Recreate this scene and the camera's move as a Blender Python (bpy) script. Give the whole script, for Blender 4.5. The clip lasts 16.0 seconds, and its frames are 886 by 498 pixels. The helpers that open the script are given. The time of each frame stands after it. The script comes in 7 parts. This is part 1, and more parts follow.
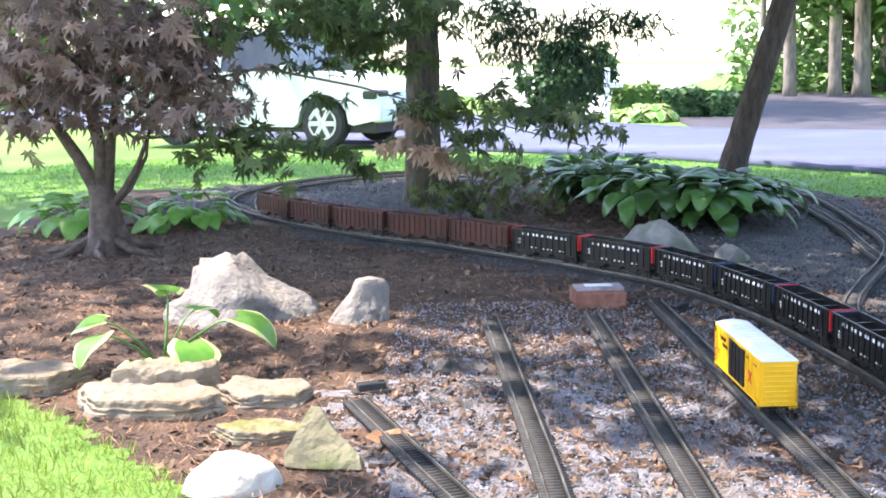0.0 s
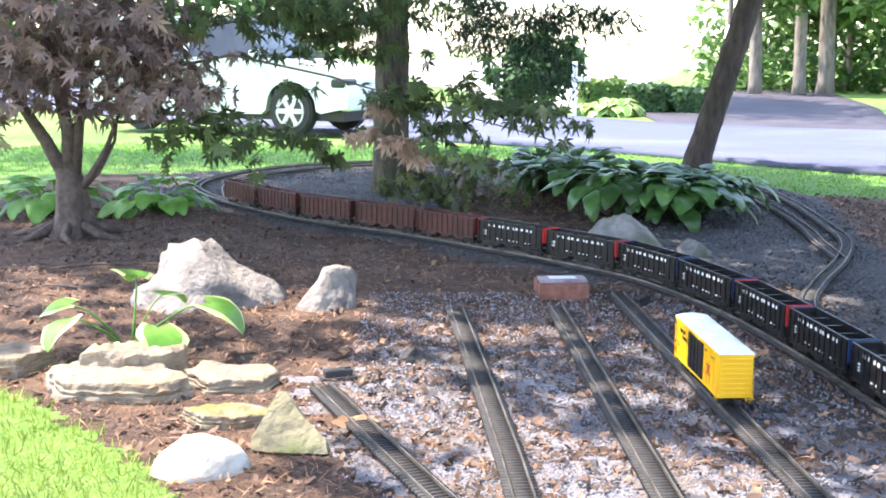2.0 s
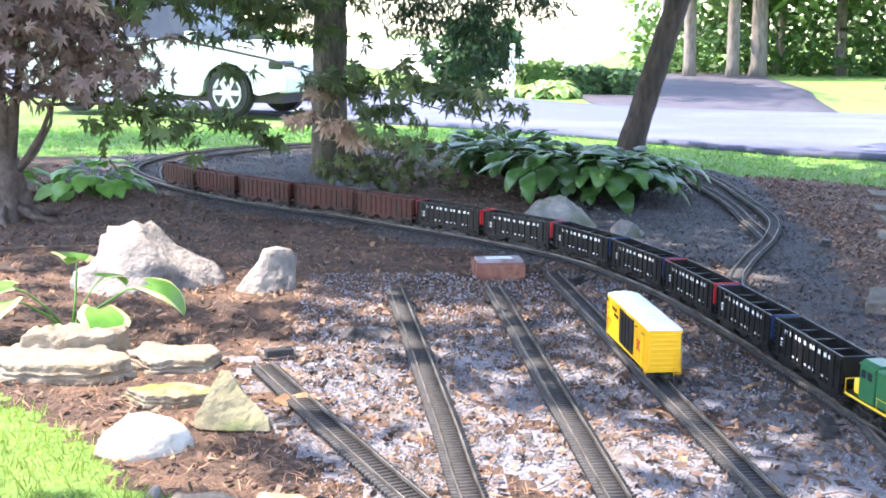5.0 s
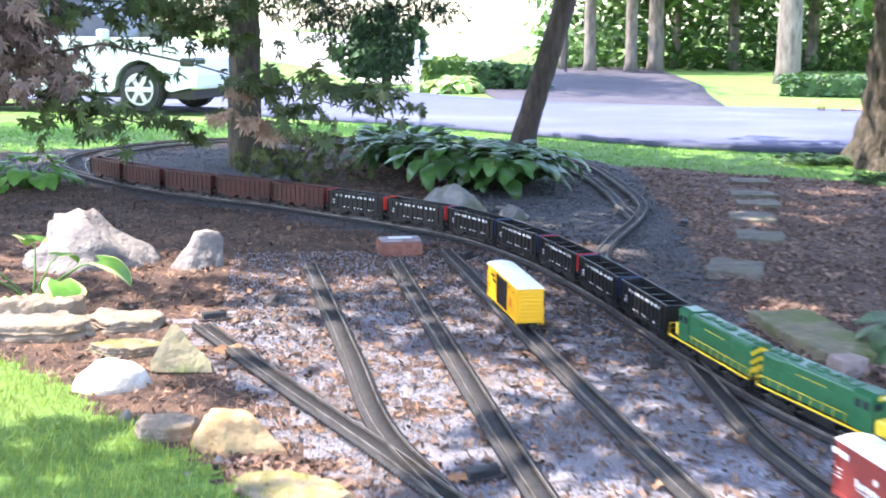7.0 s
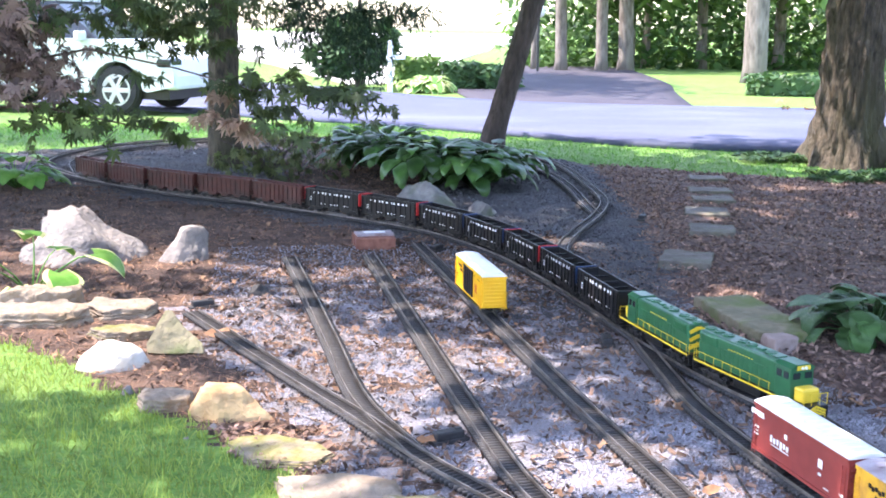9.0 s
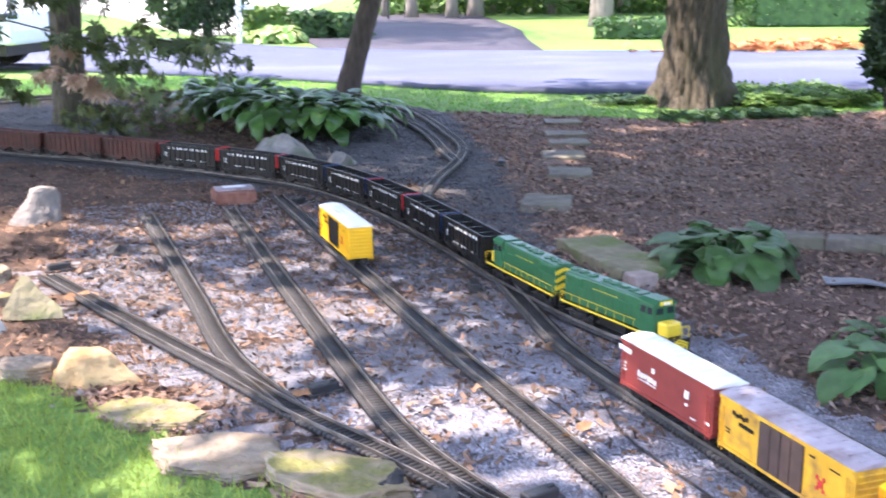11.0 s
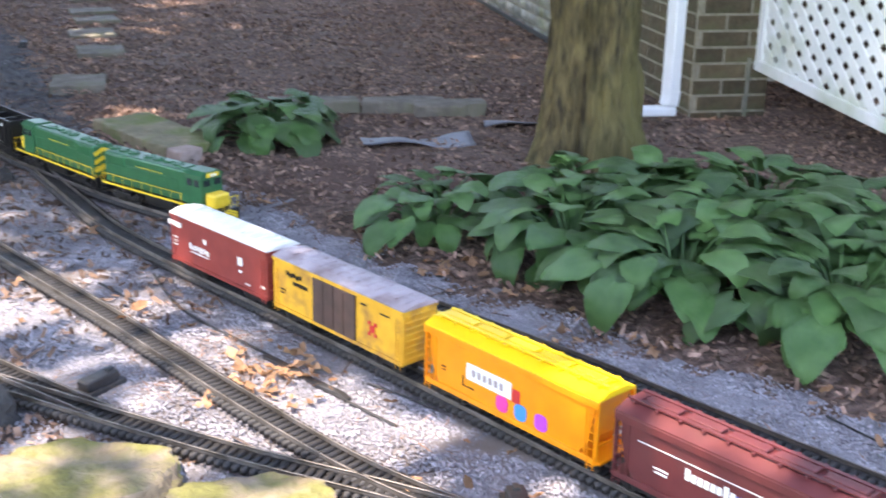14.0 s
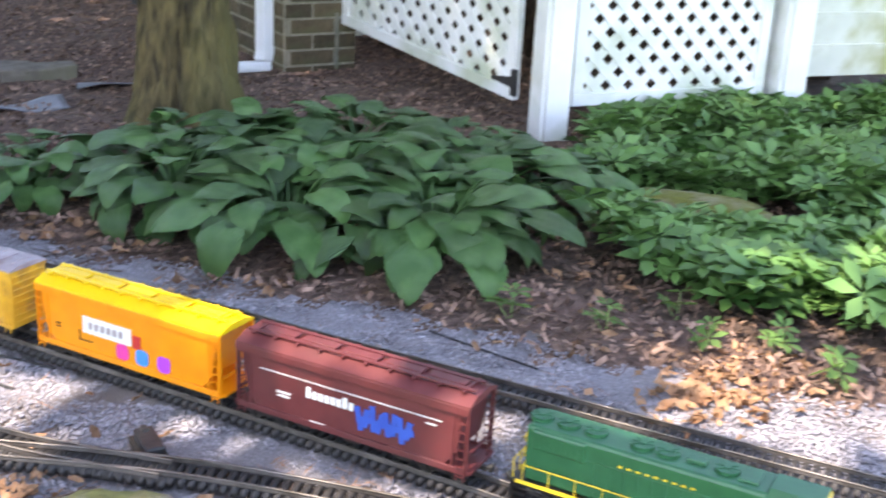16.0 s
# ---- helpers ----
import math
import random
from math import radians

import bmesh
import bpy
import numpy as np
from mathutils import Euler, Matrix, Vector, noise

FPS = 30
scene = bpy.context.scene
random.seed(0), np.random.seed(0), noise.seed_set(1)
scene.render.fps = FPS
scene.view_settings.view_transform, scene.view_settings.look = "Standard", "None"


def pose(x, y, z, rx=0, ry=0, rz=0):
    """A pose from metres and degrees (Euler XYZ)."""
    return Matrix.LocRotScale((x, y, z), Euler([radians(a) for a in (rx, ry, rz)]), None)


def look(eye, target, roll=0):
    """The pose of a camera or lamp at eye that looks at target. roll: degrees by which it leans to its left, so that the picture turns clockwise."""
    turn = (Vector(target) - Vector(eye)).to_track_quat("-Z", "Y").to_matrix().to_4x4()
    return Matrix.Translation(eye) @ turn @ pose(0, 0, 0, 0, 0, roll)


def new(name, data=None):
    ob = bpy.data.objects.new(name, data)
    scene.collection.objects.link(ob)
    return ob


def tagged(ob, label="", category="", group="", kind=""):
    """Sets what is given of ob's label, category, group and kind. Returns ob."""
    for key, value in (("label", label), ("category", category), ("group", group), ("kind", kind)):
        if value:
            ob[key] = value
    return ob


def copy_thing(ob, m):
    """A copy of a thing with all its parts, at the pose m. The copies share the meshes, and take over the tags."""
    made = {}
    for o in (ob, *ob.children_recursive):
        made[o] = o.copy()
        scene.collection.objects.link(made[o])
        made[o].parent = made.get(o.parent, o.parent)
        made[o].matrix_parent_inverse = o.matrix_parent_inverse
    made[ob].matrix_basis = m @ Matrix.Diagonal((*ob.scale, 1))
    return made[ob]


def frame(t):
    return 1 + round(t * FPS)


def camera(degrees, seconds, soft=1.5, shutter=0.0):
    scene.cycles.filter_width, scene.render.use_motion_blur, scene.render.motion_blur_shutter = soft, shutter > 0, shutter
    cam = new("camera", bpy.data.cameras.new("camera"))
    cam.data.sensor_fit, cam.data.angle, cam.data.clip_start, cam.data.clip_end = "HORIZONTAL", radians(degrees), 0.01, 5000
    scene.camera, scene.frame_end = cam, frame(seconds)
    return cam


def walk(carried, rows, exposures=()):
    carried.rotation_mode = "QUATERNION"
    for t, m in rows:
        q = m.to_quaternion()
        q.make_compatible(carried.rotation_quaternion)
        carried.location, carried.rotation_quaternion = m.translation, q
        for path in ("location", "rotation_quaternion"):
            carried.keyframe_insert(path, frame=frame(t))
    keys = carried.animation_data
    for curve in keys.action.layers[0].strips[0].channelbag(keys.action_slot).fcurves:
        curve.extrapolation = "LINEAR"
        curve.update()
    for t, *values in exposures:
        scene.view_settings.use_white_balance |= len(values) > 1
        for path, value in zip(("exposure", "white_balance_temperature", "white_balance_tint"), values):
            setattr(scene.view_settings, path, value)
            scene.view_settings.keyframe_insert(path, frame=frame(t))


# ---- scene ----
cam = camera(41.86, 16.0, soft=1.8, shutter=0.5)
# seconds, x, y, z, yaw, pitch, roll
ROWS = [
    (0.0, 0.0815, 1.1102, 0.9647, 1.302, -9.168, 0.890),
    (0.5, 0.0797, 1.0965, 0.9670, 1.213, -9.268, 0.497),
    (1.0, 0.0779, 1.0827, 0.9693, 0.888, -9.381, 0.142),
    (1.5, 0.0761, 1.0689, 0.9716, 0.384, -9.510, -0.167),
    (2.0, 0.0743, 1.0552, 0.9739, -0.240, -9.659, -0.421),
    (2.5, 0.0725, 1.0414, 0.9762, -0.926, -9.832, -0.611),
    (3.0, 0.0707, 1.0276, 0.9785, -1.616, -10.032, -0.728),
    (3.5, 0.0689, 1.0139, 0.9808, -2.251, -10.262, -0.764),
    (4.0, 0.0671, 1.0001, 0.9831, -2.772, -10.527, -0.709),
    (6.5, 0.0893, 0.7586, 1.0035, -5.791, -10.517, -0.700),
    (7.0, 0.0393, 0.2391, 1.0635, -7.760, -10.814, -0.769),
    (7.5, 0.0051, -0.1239, 1.1021, -8.698, -10.660, -0.980),
    (8.0, 0.0037, -0.1273, 1.1060, -8.589, -10.564, -0.972),
    (10.5, -0.0146, -0.1092, 1.1061, -13.288, -12.484, 0.085),
    (11.0, -0.0243, -0.1074, 1.1040, -16.399, -13.304, -0.002),
    (11.5, -0.0329, -0.1110, 1.1080, -19.978, -14.234, -0.110),
    (12.0, -0.0364, -0.1169, 1.1117, -23.766, -15.233, -0.215),
    (12.5, -0.0300, -0.1143, 1.1050, -27.478, -16.189, -0.358),
    (13.0, -0.0170, -0.1054, 1.0912, -31.156, -17.104, -0.543),
    (13.5, -0.0075, -0.0999, 1.0783, -34.903, -18.017, -0.763),
    (14.0, -0.0053, -0.0944, 1.0670, -38.908, -18.958, -1.027),
    (14.5, -0.0059, -0.0853, 1.0541, -43.450, -19.949, -1.316),
    (15.0, -0.0100, -0.0848, 1.0395, -48.498, -20.85, -1.730),
    (15.5, -0.0321, -0.1105, 1.0342, -53.619, -21.05, -2.278),
    (16.0, -0.0777, -0.1636, 1.0441, -58.519, -19.921, -2.778),
]
walk(cam, [(t, pose(x, y, z, 90 + pitch, roll, yaw)) for t, x, y, z, yaw, pitch, roll in ROWS],
     [(0.0, 2.7, 6800, 16), (3.5, 2.98, 6850, 17), (6.5, 2.92, 6550, 19), (8.0, 2.76, 6500, 21), (11.0, 2.8, 6850, 24), (13.5, 2.74, 7250, 20), (16.0, 2.56, 7450, 19)])

# ---- light ----
world = bpy.data.worlds.new("sky")
scene.world = world
world.use_nodes = True
_n = world.node_tree.nodes
_sky = _n.new("ShaderNodeTexSky")
_sky.sky_type, _sky.sun_disc = "NISHITA", False
SUN_TO = Vector((-0.42, 0.12, 0.9)).normalized()
_sky.sun_elevation = math.asin(SUN_TO.z)
_sky.sun_rotation = math.atan2(SUN_TO.x, SUN_TO.y)
world.node_tree.links.new(_sky.outputs[0], _n["Background"].inputs[0])
_n["Background"].inputs[1].default_value = 0.15
_sl = bpy.data.lights.new("sun", "SUN")
_sl.energy, _sl.angle, _sl.color = 2.3, radians(0.6), (1.0, 0.95, 0.86)
sun = new("sun", _sl)
sun.matrix_world = look(SUN_TO * 30, (0, 0, 0))

# ---- materials ----


def mat(name, c1, c2=None, scale=20.0, rough=0.7, bump=0.0, metal=0.0, c3=None, scale2=2.5, obj=True, per_object=0.0, island=0.0, detail=6.0, spec=0.5, trans=0.0, bscale=None):
    """Two-scale noise colour, bump, and an optional shift by object or by island."""
    m = bpy.data.materials.new(name)
    m.use_nodes = True
    nt = m.node_tree
    N, L = nt.nodes, nt.links
    b = N["Principled BSDF"]
    b.inputs["Roughness"].default_value = rough
    b.inputs["Metallic"].default_value = metal
    b.inputs["Specular IOR Level"].default_value = spec
    tc = N.new("ShaderNodeTexCoord")
    geo = N.new("ShaderNodeNewGeometry")
    src = tc.outputs["Object"] if obj else geo.outputs["Position"]
    n1 = N.new("ShaderNodeTexNoise")
    n1.inputs["Scale"].default_value, n1.inputs["Detail"].default_value = scale, detail
    L.new(src, n1.inputs["Vector"])
    r1 = N.new("ShaderNodeValToRGB")
    r1.color_ramp.elements[0].position, r1.color_ramp.elements[1].position = 0.32, 0.68
    c2 = c2 or c1
    r1.color_ramp.elements[0].color, r1.color_ramp.elements[1].color = (*c1, 1), (*c2, 1)
    L.new(n1.outputs["Fac"], r1.inputs["Fac"])
    col = r1.outputs["Color"]
    if c3:
        n2 = N.new("ShaderNodeTexNoise")
        n2.inputs["Scale"].default_value, n2.inputs["Detail"].default_value = scale2, 5
        L.new(src, n2.inputs["Vector"])
        r2 = N.new("ShaderNodeValToRGB")
        r2.color_ramp.elements[0].position, r2.color_ramp.elements[1].position = 0.48, 0.66
        L.new(n2.outputs["Fac"], r2.inputs["Fac"])
        mx = N.new("ShaderNodeMix")
        mx.data_type = "RGBA"
        L.new(r2.outputs["Color"], mx.inputs["Factor"])
        L.new(col, mx.inputs["A"])
        mx.inputs["B"].default_value = (*c3, 1)
        col = mx.outputs["Result"]
    if per_object or island:
        hsv = N.new("ShaderNodeHueSaturation")
        mr = N.new("ShaderNodeMapRange")
        a = per_object or island
        mr.inputs["To Min"].default_value, mr.inputs["To Max"].default_value = 1 - a, 1 + a
        if per_object:
            L.new(N.new("ShaderNodeObjectInfo").outputs["Random"], mr.inputs["Value"])
        else:
            L.new(geo.outputs["Random Per Island"], mr.inputs["Value"])
        L.new(mr.outputs["Result"], hsv.inputs["Value"])
        L.new(col, hsv.inputs["Color"])
        col = hsv.outputs["Color"]
    L.new(col, b.inputs["Base Color"])
    if bump:
        n3 = N.new("ShaderNodeTexNoise")
        n3.inputs["Scale"].default_value, n3.inputs["Detail"].default_value = bscale or scale * 2, 8
        L.new(src, n3.inputs["Vector"])
        bp = N.new("ShaderNodeBump")
        bp.inputs["Strength"].default_value, bp.inputs["Distance"].default_value = min(1, bump), 0.02
        L.new(n3.outputs["Fac"], bp.inputs["Height"])
        L.new(bp.outputs["Normal"], b.inputs["Normal"])
    if trans:
        t = N.new("ShaderNodeBsdfTranslucent")
        L.new(col, t.inputs["Color"])
        mxs = N.new("ShaderNodeMixShader")
        mxs.inputs[0].default_value = trans
        L.new(b.outputs[0], mxs.inputs[1])
        L.new(t.outputs[0], mxs.inputs[2])
        L.new(mxs.outputs[0], N["Material Output"].inputs["Surface"])
    return m


M_GRAVEL = mat("gravel", (0.2, 0.194, 0.214), (0.335, 0.325, 0.355), 150, 0.9, 0.8, obj=False, c3=(0.2, 0.168, 0.15), scale2=4.0)
M_BALLAST = mat("dark_ballast", (0.042, 0.04, 0.042), (0.12, 0.115, 0.12), 80, 0.9, 0.9, obj=False, c3=(0.1, 0.088, 0.082), scale2=2.0)
M_NEEDLES = mat("needle_litter", (0.03, 0.018, 0.013), (0.105, 0.062, 0.042), 45, 0.95, 1.0, obj=False, c3=(0.14, 0.08, 0.05), scale2=4.0)
M_CHIPMULCH = mat("chip_mulch", (0.068, 0.041, 0.031), (0.21, 0.135, 0.102), 40, 0.95, 1.0, obj=False, c3=(0.1, 0.055, 0.04), scale2=1.5)
M_LAWN = mat("lawn", (0.08, 0.17, 0.022), (0.15, 0.28, 0.048), 30, 0.9, 1.0, obj=False, c3=(0.13, 0.21, 0.045), scale2=0.8)
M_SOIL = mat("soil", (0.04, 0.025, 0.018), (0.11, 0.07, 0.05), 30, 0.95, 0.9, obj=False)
M_ROAD = mat("asphalt", (0.05, 0.06, 0.112), (0.076, 0.088, 0.15), 60, 0.85, 0.4, obj=False, c3=(0.1, 0.112, 0.175), scale2=0.35)
M_DRIVE = mat("dark_asphalt", (0.032, 0.028, 0.038), (0.055, 0.048, 0.065), 40, 0.85, 0.4, obj=False, c3=(0.06, 0.055, 0.065), scale2=0.4)
M_PEBBLE = mat("pebble_stone", (0.22, 0.212, 0.235), (0.4, 0.385, 0.42), 9, 0.9, 0.2, island=0.32)
M_MPEBBLE = mat("mid_pebble", (0.19, 0.184, 0.206), (0.33, 0.32, 0.352), 9, 0.9, 0.2, island=0.28)
M_DPEBBLE = mat("dark_pebble", (0.052, 0.05, 0.053), (0.145, 0.14, 0.145), 9, 0.85, 0.2, island=0.45)
M_CHIP = mat("wood_chip", (0.115, 0.068, 0.048), (0.32, 0.205, 0.152), 30, 0.9, 0.2, island=0.65)
M_LITTER = mat("bark_crumb", (0.06, 0.036, 0.026), (0.2, 0.125, 0.085), 30, 0.9, 0.2, island=0.6)
M_NEEDLE = mat("dry_needle", (0.17, 0.085, 0.05), (0.33, 0.19, 0.11), 9, 0.9, island=0.6)
M_DEADLEAF = mat("dead_leaf", (0.22, 0.11, 0.055), (0.42, 0.25, 0.14), 25, 0.8, 0.2, island=0.4, trans=0.2)
M_BLADE = mat("grass_blade", (0.17, 0.24, 0.035), (0.31, 0.39, 0.08), 6, 0.6, island=0.4, trans=0.35)
M_BLADEF = mat("far_grass_blade", (0.09, 0.25, 0.03), (0.17, 0.39, 0.055), 6, 0.6, island=0.3, trans=0.35)
M_ROCK = mat("pale_boulder", (0.15, 0.135, 0.125), (0.36, 0.315, 0.27), 7, 0.92, 1.0, c3=(0.1, 0.092, 0.09), scale2=5, bscale=34)
M_PALE = mat("white_stone", (0.5, 0.47, 0.42), (0.66, 0.63, 0.57), 8, 0.85, 0.6, c3=(0.42, 0.38, 0.31), scale2=6, bscale=30)
M_SAND = mat("tan_sandstone", (0.3, 0.22, 0.15), (0.47, 0.36, 0.25), 14, 0.9, 0.7, c3=(0.27, 0.24, 0.14), scale2=5, bscale=26)
M_RUST = mat("rusty_stone", (0.3, 0.17, 0.07), (0.5, 0.36, 0.2), 14, 0.9, 0.7, c3=(0.4, 0.28, 0.13), scale2=7, bscale=26)
M_GREYROCK = mat("grey_rock", (0.17, 0.16, 0.15), (0.3, 0.28, 0.25), 14, 0.9, 0.8, c3=(0.13, 0.15, 0.09), scale2=5, bscale=26)
M_MOSS = mat("mossy_stone", (0.16, 0.145, 0.085), (0.28, 0.235, 0.15), 14, 0.95, 0.8, c3=(0.13, 0.16, 0.045), scale2=6, bscale=26)
M_FLAG = mat("flagstone", (0.11, 0.095, 0.075), (0.2, 0.17, 0.135), 16, 0.9, 0.6, c3=(0.15, 0.14, 0.09), scale2=6)
M_PINKSTONE = mat("cut_stone", (0.3, 0.22, 0.19), (0.4, 0.31, 0.27), 20, 0.9, 0.5)
M_BLACKROCK = mat("black_lava_rock", (0.02, 0.02, 0.022), (0.07, 0.065, 0.06), 25, 0.85, 0.8)
M_BRICK = mat("brown_brick", (0.066, 0.05, 0.026), (0.125, 0.094, 0.052), 22, 0.9, 0.5, per_object=0.35, c3=(0.075, 0.078, 0.035), scale2=7)
M_BRICKP = mat("limewashed_brick", (0.2, 0.195, 0.165), (0.32, 0.315, 0.27), 14, 0.9, 0.4, island=0.3, c3=(0.2, 0.21, 0.13), scale2=4)
M_REDBRICK = mat("red_brick", (0.17, 0.065, 0.045), (0.28, 0.12, 0.08), 30, 0.9, 0.5)
M_MORTAR = mat("mortar", (0.18, 0.16, 0.115), (0.28, 0.255, 0.19), 30, 0.95, 0.5)
M_WHITE = mat("white_paint", (0.74, 0.76, 0.74), (0.83, 0.84, 0.82), 6, 0.55, 0.1, c3=(0.5, 0.55, 0.42), scale2=3.5)
M_WPLAIN = mat("white_gloss", (0.76, 0.78, 0.8), (0.82, 0.83, 0.85), 8, 0.45)
M_SIDING = mat("aged_siding", (0.54, 0.56, 0.5), (0.66, 0.68, 0.62), 5, 0.6, 0.1, c3=(0.36, 0.36, 0.17), scale2=3.5)
M_FARWALL = mat("pale_wall", (0.8, 0.8, 0.8), (0.84, 0.84, 0.83), 4, 0.7)
M_BARKM = mat("maple_bark", (0.07, 0.05, 0.04), (0.16, 0.115, 0.095), 22, 0.9, 0.6)
M_IRON = mat("black_iron", (0.015, 0.015, 0.016), (0.03, 0.03, 0.032), 30, 0.5, 0.1)
M_PLASTIC = mat("black_plastic_tie", (0.018, 0.017, 0.017), (0.042, 0.038, 0.036), 40, 0.65, 0.1)
M_RAIL = mat("weathered_brass_rail", (0.09, 0.078, 0.066), (0.24, 0.215, 0.195), 14, 0.5, 0.1, metal=0.7)
M_HOSTA = mat("hosta_leaf", (0.048, 0.125, 0.033), (0.092, 0.195, 0.06), 5, 0.36, 0.12, per_object=0.35, trans=0.2)
M_HOSTAV = mat("cream_edged_leaf", (0.09, 0.26, 0.035), (0.17, 0.36, 0.07), 5, 0.45, 0.1, per_object=0.2, trans=0.25)
M_CREAM = mat("cream_leaf_margin", (0.5, 0.56, 0.2), (0.66, 0.68, 0.33), 8, 0.5, 0.05, trans=0.25)
M_STEM = mat("pale_stem", (0.16, 0.24, 0.07), (0.24, 0.32, 0.11), 10, 0.6)
M_PACHY = mat("groundcover_leaf", (0.055, 0.14, 0.032), (0.14, 0.275, 0.075), 5, 0.45, island=0.35, trans=0.2)
M_MAPLE = mat("dark_maple_leaf", (0.05, 0.085, 0.025), (0.1, 0.13, 0.045), 6, 0.6, island=0.45, trans=0.35)
M_MAPLER = mat("bronze_maple_leaf", (0.19, 0.125, 0.11), (0.36, 0.25, 0.22), 6, 0.6, island=0.5, trans=0.4)
M_MAPLEP = mat("faded_maple_leaf", (0.4, 0.25, 0.17), (0.55, 0.38, 0.28), 6, 0.6, island=0.3, trans=0.3)
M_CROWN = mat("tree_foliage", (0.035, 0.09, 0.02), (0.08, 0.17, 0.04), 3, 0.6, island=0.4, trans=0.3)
# lighter copy of tree_foliage, sunlight put into its green; also on light-green plants
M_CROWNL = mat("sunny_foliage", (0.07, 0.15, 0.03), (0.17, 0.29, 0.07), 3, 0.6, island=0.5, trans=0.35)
M_CONIFER = mat("conifer_needles", (0.015, 0.04, 0.017), (0.04, 0.075, 0.035), 5, 0.7, island=0.4, trans=0.1)
M_SHRUB = mat("shrub_leaf", (0.03, 0.08, 0.025), (0.07, 0.15, 0.045), 5, 0.6, island=0.4, trans=0.2)
M_ORANGE = mat("orange_flower", (0.5, 0.16, 0.05), (0.65, 0.3, 0.12), 5, 0.7, island=0.4)
# rolling stock
M_GREEN = mat("loco_green", (0.015, 0.095, 0.04), (0.021, 0.118, 0.05), 30, 0.33, 0.03)
M_YEL = mat("loco_yellow", (0.72, 0.5, 0.03), (0.78, 0.55, 0.05), 30, 0.4)
M_BOXY = mat("boxcar_yellow", (0.76, 0.4, 0.008), (0.82, 0.45, 0.012), 20, 0.45)
M_BOXYW = mat("weathered_yellow", (0.6, 0.31, 0.02), (0.76, 0.42, 0.03), 18, 0.6, 0.1, c3=(0.34, 0.17, 0.04), scale2=16)
M_HOPY = mat("hopper_orange", (0.8, 0.24, 0.004), (0.84, 0.29, 0.006), 20, 0.4)
M_HOPYR = mat("hopper_yellow", (0.83, 0.52, 0.008), (0.86, 0.56, 0.012), 20, 0.4)
M_RED = mat("boxcar_red", (0.2, 0.03, 0.026), (0.25, 0.04, 0.033), 25, 0.5)
M_BROWN = mat("hopper_oxide", (0.098, 0.019, 0.021), (0.13, 0.027, 0.028), 25, 0.48, 0.03, c3=(0.1, 0.026, 0.027), scale2=10)
M_ROOFW = mat("white_roof", (0.74, 0.73, 0.7), (0.82, 0.81, 0.78), 20, 0.5)
M_ROOFG = mat("galvanised_roof", (0.27, 0.22, 0.24), (0.43, 0.38, 0.41), 14, 0.5, 0.1, c3=(0.2, 0.14, 0.14), scale2=12)
M_DARKDOOR = mat("dark_door", (0.055, 0.035, 0.03), (0.085, 0.05, 0.042), 25, 0.6)
M_COAL = mat("hopper_black", (0.006, 0.006, 0.007), (0.015, 0.0145, 0.0145), 25, 0.4, 0.05, spec=0.4)
M_OXIDE = mat("hopper_red", (0.052, 0.011, 0.008), (0.08, 0.017, 0.012), 25, 0.5, 0.05, c3=(0.038, 0.012, 0.009), scale2=9)
M_WHEEL = mat("wheel_steel", (0.03, 0.03, 0.03), (0.06, 0.055, 0.05), 30, 0.5, metal=0.5)
M_LETTER = mat("white_lettering", (0.75, 0.75, 0.73), None, 10, 0.6)
M_NAVY = mat("navy_paint", (0.012, 0.035, 0.1), (0.02, 0.05, 0.14), 15, 0.45)
M_BLUEP = mat("blue_paint", (0.02, 0.07, 0.38), (0.03, 0.1, 0.45), 15, 0.5)
M_REDP = mat("red_paint", (0.55, 0.03, 0.03), None, 15, 0.5)
M_PINKP = mat("magenta_paint", (0.7, 0.05, 0.3), None, 15, 0.5)
M_PURP = mat("purple_paint", (0.45, 0.06, 0.6), None, 15, 0.5)
M_SKYP = mat("sky_blue_paint", (0.03, 0.25, 0.7), None, 15, 0.5)
M_CARW = mat("white_car_paint", (0.6, 0.65, 0.66), (0.64, 0.69, 0.7), 3, 0.25)
M_GLASS = mat("dark_glass", (0.02, 0.025, 0.03), (0.03, 0.035, 0.04), 3, 0.08)
M_TYRE = mat("tyre_rubber", (0.018, 0.018, 0.02), (0.03, 0.03, 0.032), 20, 0.8)
M_ALLOY = mat("alloy_rim", (0.45, 0.46, 0.48), (0.55, 0.56, 0.58), 6, 0.35, metal=0.6)
M_OLDWOOD = mat("weathered_wood", (0.13, 0.13, 0.1), (0.24, 0.23, 0.18), 14, 0.9, 0.5, c3=(0.14, 0.16, 0.08), scale2=6)
M_WHITEOUT = mat("pale_whiteout", (0.52, 0.5, 0.47), (0.62, 0.6, 0.57), 6, 0.9, 0.2, obj=False)
M_SHEET = mat("grey_sheet", (0.1, 0.1, 0.115), (0.19, 0.19, 0.21), 8, 0.5, 0.3)



def bark(name, c1, c2, c3, across=16.0, depth=1.0):
    """Upright furrows: noise drawn out along z."""
    m = mat(name, c1, c2, across, 0.95, depth, c3=c3, scale2=2.2)
    N, L = m.node_tree.nodes, m.node_tree.links
    tc = [n for n in N if n.bl_idname == "ShaderNodeTexCoord"][0]
    mp = N.new("ShaderNodeMapping")
    mp.inputs["Scale"].default_value = (1, 1, 0.28)
    L.new(tc.outputs["Object"], mp.inputs["Vector"])
    for n in [n for n in N if n.bl_idname == "ShaderNodeTexNoise"]:
        L.new(mp.outputs["Vector"], n.inputs["Vector"])
    return m


